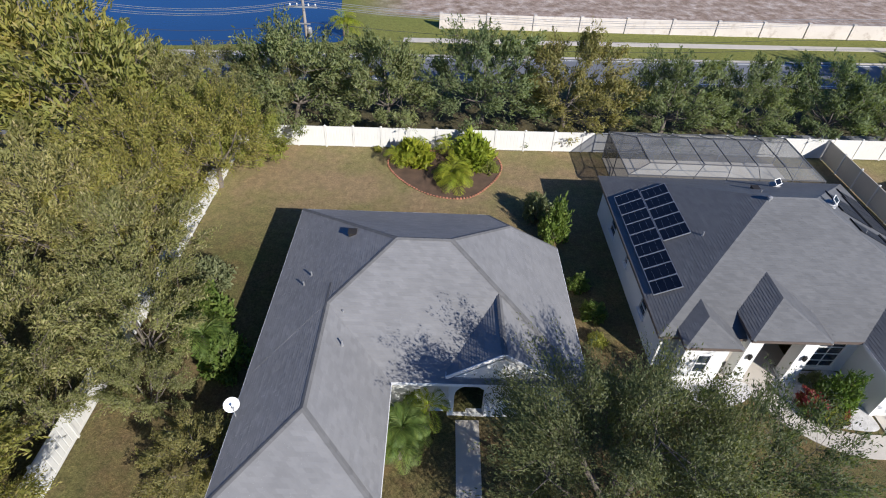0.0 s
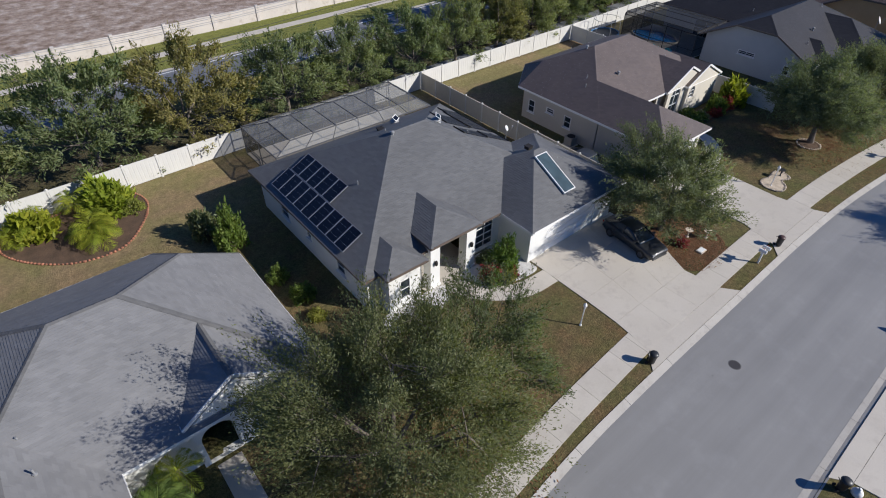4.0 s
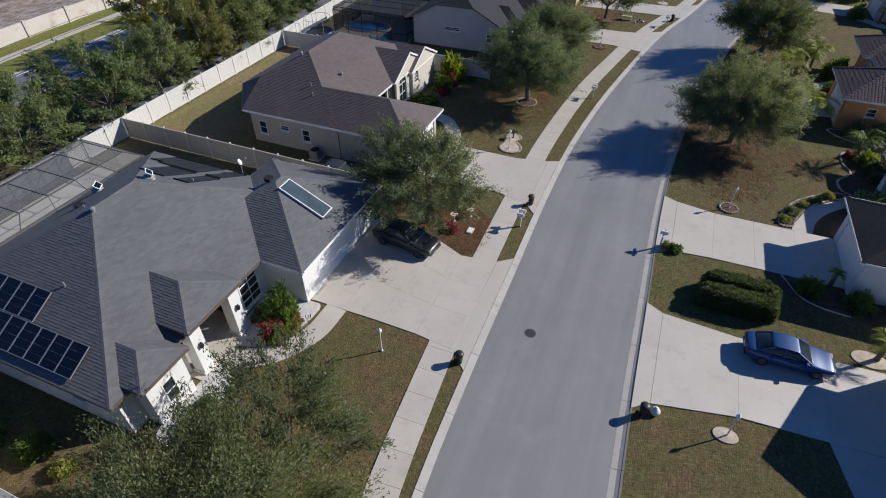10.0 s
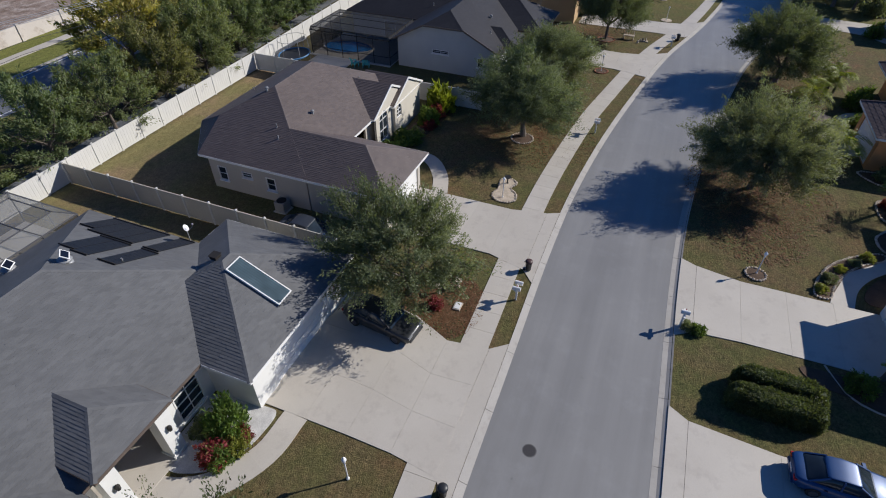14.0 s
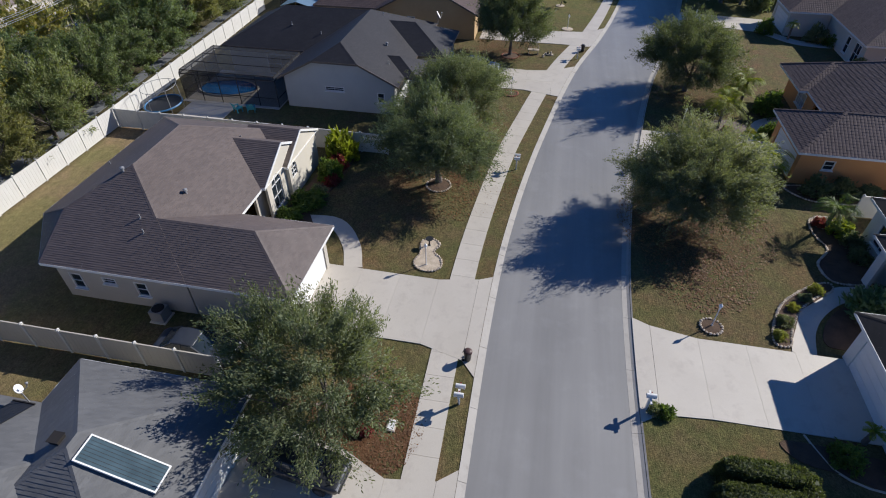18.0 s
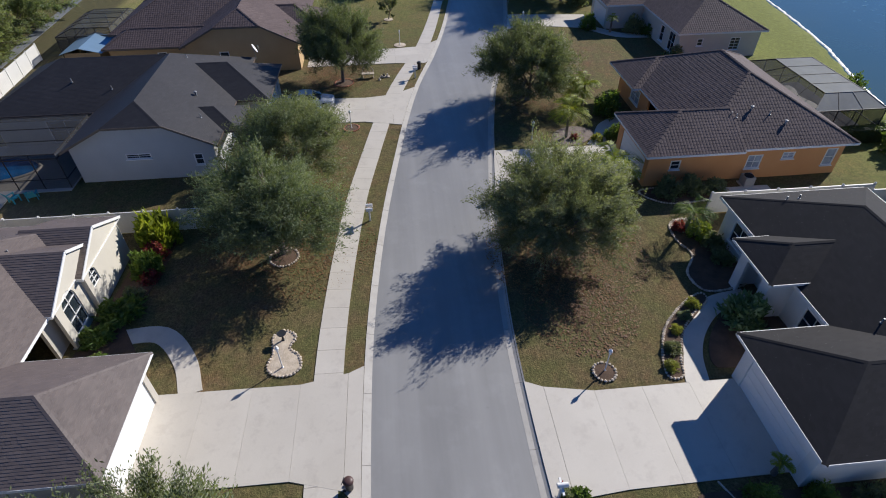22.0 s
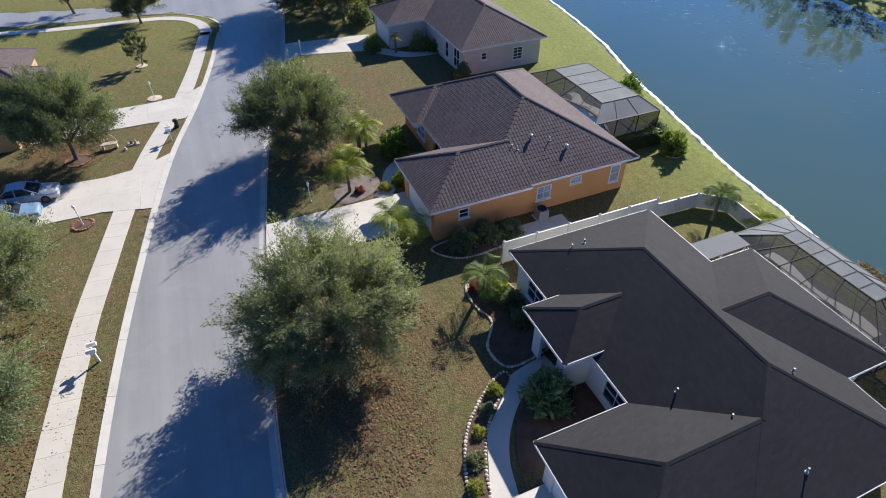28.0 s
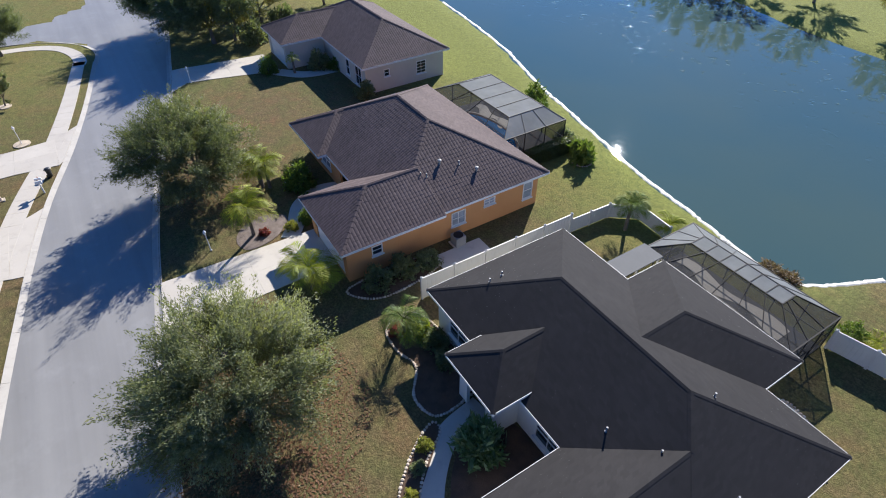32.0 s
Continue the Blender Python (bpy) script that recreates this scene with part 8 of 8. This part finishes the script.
for kind, x, y, s, tall, lab in (
        (GREEN_S, 21.0, 16.3, 1.15, 1.75, "tall green shrub in the pebble bed"), (GOLD_S, 20.5, 15.5, 1.05, 1.0, "yellow-green shrub in the pebble bed"), (RED_S, 19.6, 16.1, 1.05, 1.0, "red-leaved shrub in the pebble bed"), (RED_S, 20.9, 15.5, 0.7, 1.0, "red-leaved shrub in the pebble bed"),
        (GREEN_S, 19.6, 15.8, 0.8, 1.0, "green shrub in the pebble bed"), (DARK_S, 20.6, 17.5, 0.8, 0.9, "dark shrub in shade by the entry"), (GREEN_S, 14.6, 16.4, 0.6, 0.8, "low green shrub under the bay window"), (DARK_S, 13.2, 16.4, 0.6, 0.8, "low dark shrub under the bay window"),
        (GREEN_S, 8.3, 29.3, 1.2, 2.1, "tall narrow green shrub beside the house"), (DARK_S, 7.4, 31.4, 1.3, 1.7, "tall sparse shrub casting a long shadow"), (GREEN_S, 9.6, 22.0, 0.9, 1.0, "green shrub against the wall"), (GREEN_S, 9.2, 24.4, 0.8, 1.0, "green shrub against the wall"), (GOLD_S, 9.5, 20.0, 0.9, 1.0, "yellow-green shrub in the side yard"),
        (GOLD_S, -13.2, 39.4, 1.3, 1.2, "yellow-green shrub by the white fence"), (GOLD_S, -4.9, 40.2, 0.6, 1.0, "small yellow shrub by the white fence"),
        (BRIGHT_S, -1.7, 38.4, 1.5, 1.0, "broad yellow-green shrub in the island bed"), (BRIGHT_S, 3.0, 39.0, 1.7, 1.0, "broad bright green shrub in the island bed"), (GOLD_S, 4.3, 37.6, 1.2, 1.0, "yellow-green shrub in the island bed"),
        (BRIGHT_S, 56.0, 19.8, 1.35, 1.4, "spiky yellow-green plant by the white gable"), (RED_S, 54.6, 19.6, 1.2, 1.1, "dark red shrub by the white gable"), (SPIKY_S, 53.2, 19.7, 1.1, 1.1, "green shrub below the arched window"), (RED_S, 52.4, 19.3, 0.9, 1.0, "dark red shrub below the window"),
        (SPIKY_S, 49.4, 20.2, 1.35, 0.6, "leafy green ground plant beside the walk"), (SPIKY_S, 47.6, 20.9, 1.0, 0.6, "leafy green ground plant beside the walk"), (DARK_S, 50.8, 19.9, 0.9, 0.8, "dark green shrub beside the walk"), (DARK_S, 44.9, 18.6, 0.8, 0.9, "dark shrub beside the garage wall"), (GREEN_S, 45.6, 20.0, 0.8, 0.9, "green shrub beside the garage wall"),
        (GOLD_S, 42.4, -11.1, 0.7, 0.8, "yellow-green shrub in the edged bed"), (DARK_S, 43.6, -11.6, 0.6, 0.8, "low dark shrub in the edged bed"), (GOLD_S, 44.9, -12.4, 0.6, 0.9, "yellow-green shrub in the edged bed"), (GOLD_S, 46.7, -14.2, 0.7, 1.0, "yellow-green shrub at the end of the edged bed"), (DARK_S, 45.9, -13.4, 0.5, 0.8, "low dark shrub in the edged bed"),
        (LEAFY_S, 45.0, -16.4, 1.15, 1.15, "large leafy green shrub before the house"), (PALMY_S, 53.2, -17.6, 1.15, 1.1, "bright yellow-green shrub by the house corner"), (RED_S, 54.0, -16.6, 0.75, 0.8, "red flowering plant beneath a palm"), (DARK_S, 52.0, -18.0, 1.0, 1.0, "dark shrub in the shade of the house"), (DARK_S, 50.4, -17.9, 0.9, 1.0, "dark shrub in the shade of the house"),
        (SPIKY_S, 36.0, -4.1, 0.5, 0.75, "small spiky green plant at the kerb"), (DARK_S, 36.0, -3.6, 0.5, 1.1, "dark shrub round the mailbox"), (GREEN_S, 35.0, -12.0, 0.9, 1.0, "dark green shrub by the shaded wall"), (GREEN_S, 34.6, -14.5, 1.0, 1.0, "dark green shrub by the shaded wall"), (DARK_S, 34.4, -17.0, 1.1, 1.0, "dark green shrub by the shaded wall"),
        (DARK_S, 58.2, -17.4, 1.2, 1.2, "dense dark shrub against the garage wall"), (DARK_S, 58.3, -19.4, 1.2, 1.2, "dense dark shrub against the garage wall"), (DARK_S, 58.2, -21.2, 1.0, 1.1, "dense dark shrub against the garage wall"), (GREEN_S, 67.2, -16.2, 0.9, 1.1, "green shrub beside the front walk"), (GOLD_S, 68.4, -18.6, 0.9, 1.0, "yellow-green shrub by the front door"), (RED_S, 67.4, -12.8, 0.6, 0.8, "reddish plant in the bark bed"),
        (GREEN_S, 71.6, -17.2, 1.4, 1.3, "large green shrub before the orange house"), (DARK_S, 73.2, -17.6, 1.3, 1.2, "dark green shrub before the orange house"), (GOLD_S, 66.9, -14.7, 0.8, 1.0, "yellow-green shrub at the garage corner"),
        (SPIKY_S, 62.3, -39.2, 1.25, 1.2, "dark green leafy shrub by the pond"), (DARK_S, 64.2, -40.2, 1.1, 0.9, "dark shrub behind the pool cage"), (DARK_S, 66.0, -40.4, 1.1, 0.9, "dark shrub behind the pool cage"), (GREEN_S, 73.0, -42.6, 1.5, 1.1, "round green shrub on the pond bank"), (GREEN_S, 71.4, -42.0, 1.1, 1.0, "round green shrub on the pond bank"),
        (GREEN_S, 39.2, -38.6, 1.1, 1.0, "bright green shrub at the pond's edge"), (GOLD_S, 38.0, -38.4, 1.2, 1.0, "yellow-green shrub at the pond's edge"), (WEED_S, 45.2, -40.3, 1.0, 0.6, "brown weeds at the pond's edge"), (WEED_S, 44.0, -40.6, 0.9, 0.6, "brown weeds at the pond's edge"),
        (DARK_S, 93.2, -27.6, 1.4, 1.4, "dark shrub before the far house"), (GREEN_S, 95.0, -22.4, 1.2, 1.3, "green shrub before the far house"), (DARK_S, 83.8, -29.0, 1.3, 1.2, "dark shrub at the far house's corner"), (GREEN_S, 92.0, -29.2, 1.1, 1.0, "green shrub before the far house"), (DARK_S, 105, -24, 2.0, 1.3, "large dark shrub on the far lawn"), (DARK_S, 108, -29, 2.2, 1.3, "large dark shrub on the far lawn"),
        (GREEN_S, -10.6, 17.6, 1.5, 1.3, "green shrub by the fence"), (GREEN_S, -12.4, 20.5, 1.6, 1.4, "green shrub by the fence"), (DARK_S, -13.4, 23.6, 1.5, 1.2, "dark shrub by the fence"), (GREEN_S, -0.9, 15.0, 0.8, 1.6, "tall green plant in the courtyard"),
        (RED_S, 32.3, 10.4, 0.7, 0.8, "reddish plant beneath the oak"), (DARK_S, 34.6, 17.0, 1.2, 1.2, "dark shrub by the fence end")):
    shrub(kind, (x, y), lab, s, r2.uniform(0, 6), tall)
for k in range(9):
    shrub(DARK_S, (104 + k * 2.1, 17.5 + k * 1.1 + r2.normal(0, 0.3)), "clipped dark hedge plant by the corner lot", 1.5, r2.uniform(0, 6), 0.9, "hedge_plant", "corner hedge")


def hedge(label, boxes, dense=760):
    """A clipped hedge: dense leaves over rounded blocks with a dark woody core."""
    h = thing("hedge", (boxes[0][0], boxes[0][1], 0), label, "hedge", "clipped hedges")
    rng_ = np.random.default_rng(77)
    core, pts, away = Geo(), [], []
    for x0, y0, x1, y1, z in boxes:
        core.box(x0 + 0.2, y0 + 0.2, -0.05, x1 - 0.2, y1 - 0.2, z - 0.22)
        half = np.array([(x1 - x0) / 2, (y1 - y0) / 2, z])
        n = int(dense * ((x1 - x0) * (y1 - y0) + 2 * z * (x1 - x0 + y1 - y0)) * 1.5)
        q = rng_.uniform(-1, 1, (n, 3))
        q[:, 2] = np.abs(q[:, 2])
        face = rng_.choice(3, n, p=np.array([1 / half[0], 1 / half[1], 0.5 / half[2]]) / (1 / half[0] + 1 / half[1] + 0.5 / half[2]))
        q[np.arange(n), face] = np.sign(q[np.arange(n), face])
        # round the edges off, with a few hollows
        edge = np.minimum(1.0, (np.abs(q) ** 4).sum(1) ** -0.25)
        swell = 1 + 0.05 * np.sin(q[:, 1] * 9 + x0) * np.cos(q[:, 0] * 5 + y0)
        q = q * (edge * swell)[:, None]
        pts.append(q * half + ((x0 + x1) / 2, (y0 + y1) / 2, 0.0) + rng_.normal(0, 0.045, (n, 3)))
        away.append(q + (0, 0, 0.3))
    core.out("core", HEDGE_LEAF, h, "dark inner twigs")
    p = np.concatenate(pts)
    p[:, 2] = np.maximum(p[:, 2], 0.03)
    link("leaves", leaf_mesh("leaves", blades(rng_, p, np.concatenate(away), 0.05, 0.5), HEDGE_LEAF), h)


HEDGE_LEAF = foliage("hedge_leaves", (0.045, 0.062, 0.025), (0.1, 0.125, 0.05), (0.16, 0.175, 0.08))
hedge("long clipped dark hedge beside the pool cage", [(63.9, -39.6, 64.9, -34.2, 1.35)], 500)
hedge("clipped dark green double hedge on the lawn", [(32.6, -10.05, 33.6, -5.9, 1.4), (31.25, -10.0, 32.4, -5.6, 1.3), (32.1, -10.0, 32.9, -8.9, 1.2)])


def palm(at, label, height=3.0, fronds=13, length=1.9, lean=(0.0, 0.0), stems=1, leaf=None, turn=0.0):
    """A palm: curved ringed trunk and arching fronds of many leaflets."""
    p = thing("palm_tree", (*at, 0), label, "palm", "garden palms")
    rng_ = np.random.default_rng(int(abs(at[0] * 31 + at[1] * 17)) + 3)
    leaf = leaf or PALM
    for s in range(stems):
        ox, oy = (0, 0) if stems == 1 else (rng_.normal(0, 0.4), rng_.normal(0, 0.4))
        h = height * (1 if s == 0 else rng_.uniform(0.6, 0.95))
        base = Vector((at[0] + ox, at[1] + oy, 0))
        top = base + Vector((lean[0] * h, lean[1] * h, h))
        if h > 0.4:
            n = 9
            pts = [base + (top - base) * (k / n) + Vector((lean[0], lean[1], 0)) * (-h * 0.3 * math.sin(math.pi * k / n)) for k in range(n + 1)]
            pts[0].z = -0.1
            Geo().tube(pts, [0.14 - 0.05 * k / n + (0.012 if k % 2 else 0) for k in range(n + 1)], 9).out("trunk", BARK, p)
        per = 30
        for f in range(fronds):
            a = turn + 2 * math.pi * f / fronds + rng_.normal(0, 0.18)
            rise = rng_.uniform(0.1, 1.5)
            d = Vector((math.cos(a), math.sin(a), 0))
            line = []
            L = length * rng_.uniform(0.8, 1.1)
            for k in range(per + 1):
                t = k / per
                line.append(top + d * (L * t * (0.95 - 0.18 * rise * 0.5)) + Vector((0, 0, L * (rise * t - (0.55 + rise * 0.45) * t * t))))
            side = Vector((-d.y, d.x, 0))
            g = Geo()
            g.tube(line[::4], [0.022, 0.02, 0.017, 0.014, 0.012, 0.01, 0.007, 0.005][:len(line[::4])], 4)
            for k in range(2, per + 1):
                t = k / per
                w = L * 0.3 * math.sin(math.pi * min(1.0, 0.12 + t * 0.9)) ** 0.7
                fw = (line[k] - line[k - 1]).normalized()
                for sgn in (-1, 1):
                    tip = line[k] + side * sgn * w + fw * w * 0.85 - Vector((0, 0, w * rng_.uniform(0.2, 0.6)))
                    m1 = line[k].lerp(tip, 0.5)
                    b = fw * (0.007 * L + 0.008)
                    i = len(g.v)
                    g.v += [tuple(line[k]), tuple(m1 - b), tuple(tip), tuple(m1 + b)]
                    g.f.append((i, i + 1, i + 2, i + 3))
            g.out("frond", leaf, p)
    return p


palm((67.7, -12.1), "feathery yellow-green palm in a bark bed", 2.6, 20, 2.3)
palm((73.2, -15.2), "clump of bright green palms before the orange house", 2.4, 14, 2.1, stems=3)
palm((60.2, -13.7), "green palm at the garage corner", 1.9, 24, 2.5)
palm((53.7, -16.9), "leaning palm by the house corner", 2.1, 18, 1.9, (-0.3, 0.12), leaf=BUSH)
palm((53.6, -35.4), "round-headed dark palm inside the fence", 2.3, 28, 1.6, leaf=BUSH)
palm((51.6, -37.6), "low yellow-green palm by the pond", 0.9, 18, 1.4)
palm((38.2, -39.4), "low bright palm by the pond", 0.5, 12, 1.3)
palm((-0.8, 12.7), "bushy green palm beside the driveway", 2.2, 26, 1.6, stems=2, leaf=BUSH)
palm((0.0, 14.3), "slim yellow-green palm before the porch", 2.1, 9, 1.2)
palm((-11.5, 17.9), "dense green palm at the wood's edge", 2.2, 18, 1.9, leaf=BUSH)
palm((1.3, 36.2), "clumping yellow-green palm in the island bed", 0.9, 16, 1.9, stems=3)
palm((-1.9, 38.6), "clumping palm in the island bed", 0.9, 14, 1.7, stems=3)
palm((2.9, 39.0), "clumping palm in the island bed", 1.2, 14, 1.7, stems=3)
palm((-11.5, 68.0), "yellowish palm beside the lake", 1.8, 18, 2.2, stems=2)
palm((45.5, 48.5), "slender palm among roadside trees", 4.6, 12, 1.9)
palm((61.0, 49.0), "slender palm among roadside trees", 4.8, 12, 1.9)
palm((93.4, -24.8), "small palm before the far house", 1.9, 10, 1.0)
palm((36.2, -13.3), "young palm beside the garage wall", 1.0, 10, 0.7)
palm((30.6, -14.9), "small palm in a pebble ring", 1.4, 12, 1.2)
palm((61.0, -92.0), "palm on the far bank", 2.4, 14, 1.8)


# ---- fallen leaves and grass tufts ----
def litter(name, label, spots, material, size, category):
    """Many small blades lying on the ground."""
    rng_ = np.random.default_rng(len(spots) * 13)
    pts = []
    for x, y, r, n in spots:
        a, d = rng_.uniform(0, 2 * math.pi, n), r * rng_.random(n) ** 0.7
        pts.append(np.stack([x + d * np.cos(a), y + d * np.sin(a), rng_.uniform(0.012, 0.03, n)], 1))
    p = np.concatenate(pts)
    n = len(p)
    a = rng_.uniform(0, 2 * math.pi, n)
    u = np.stack([np.cos(a), np.sin(a), rng_.normal(0, 0.12, n)], 1)
    v = np.stack([-np.sin(a), np.cos(a), rng_.normal(0, 0.12, n)], 1)
    s = size * rng_.uniform(0.6, 1.4, n)[:, None]
    verts = np.stack([p - u * s, p + v * s * 0.5, p + u * s, p - v * s * 0.5], 1).reshape(-1, 3)
    ob = link(name, leaf_mesh(name, verts, material))
    return tagged(ob, label, category, kind="stuff")


DRY_LEAF = foliage("fallen_leaves", (0.1, 0.05, 0.025), (0.24, 0.13, 0.07), (0.3, 0.2, 0.12))
litter("fallen_leaves", "brown fallen leaves strewn under the street oaks", [(52.5, -8.0, 5.5, 5200), (32.6, 10.4, 2.9, 9000), (47.0, -7.4, 3.5, 2500), (54.5, 9.8, 5.0, 2600), (83, 9, 3.5, 1800), (10, 8.5, 5.0, 2000), (59, 10, 4.0, 1500), (75, -10.5, 4.0, 1500)], DRY_LEAF, 0.07, "leaves")
bed("garden_bed", "oval pebble ring round a small palm", circle(30.5, -14.6, 0.6, 8, 0.9), PEBBLE, None, height=0.05)
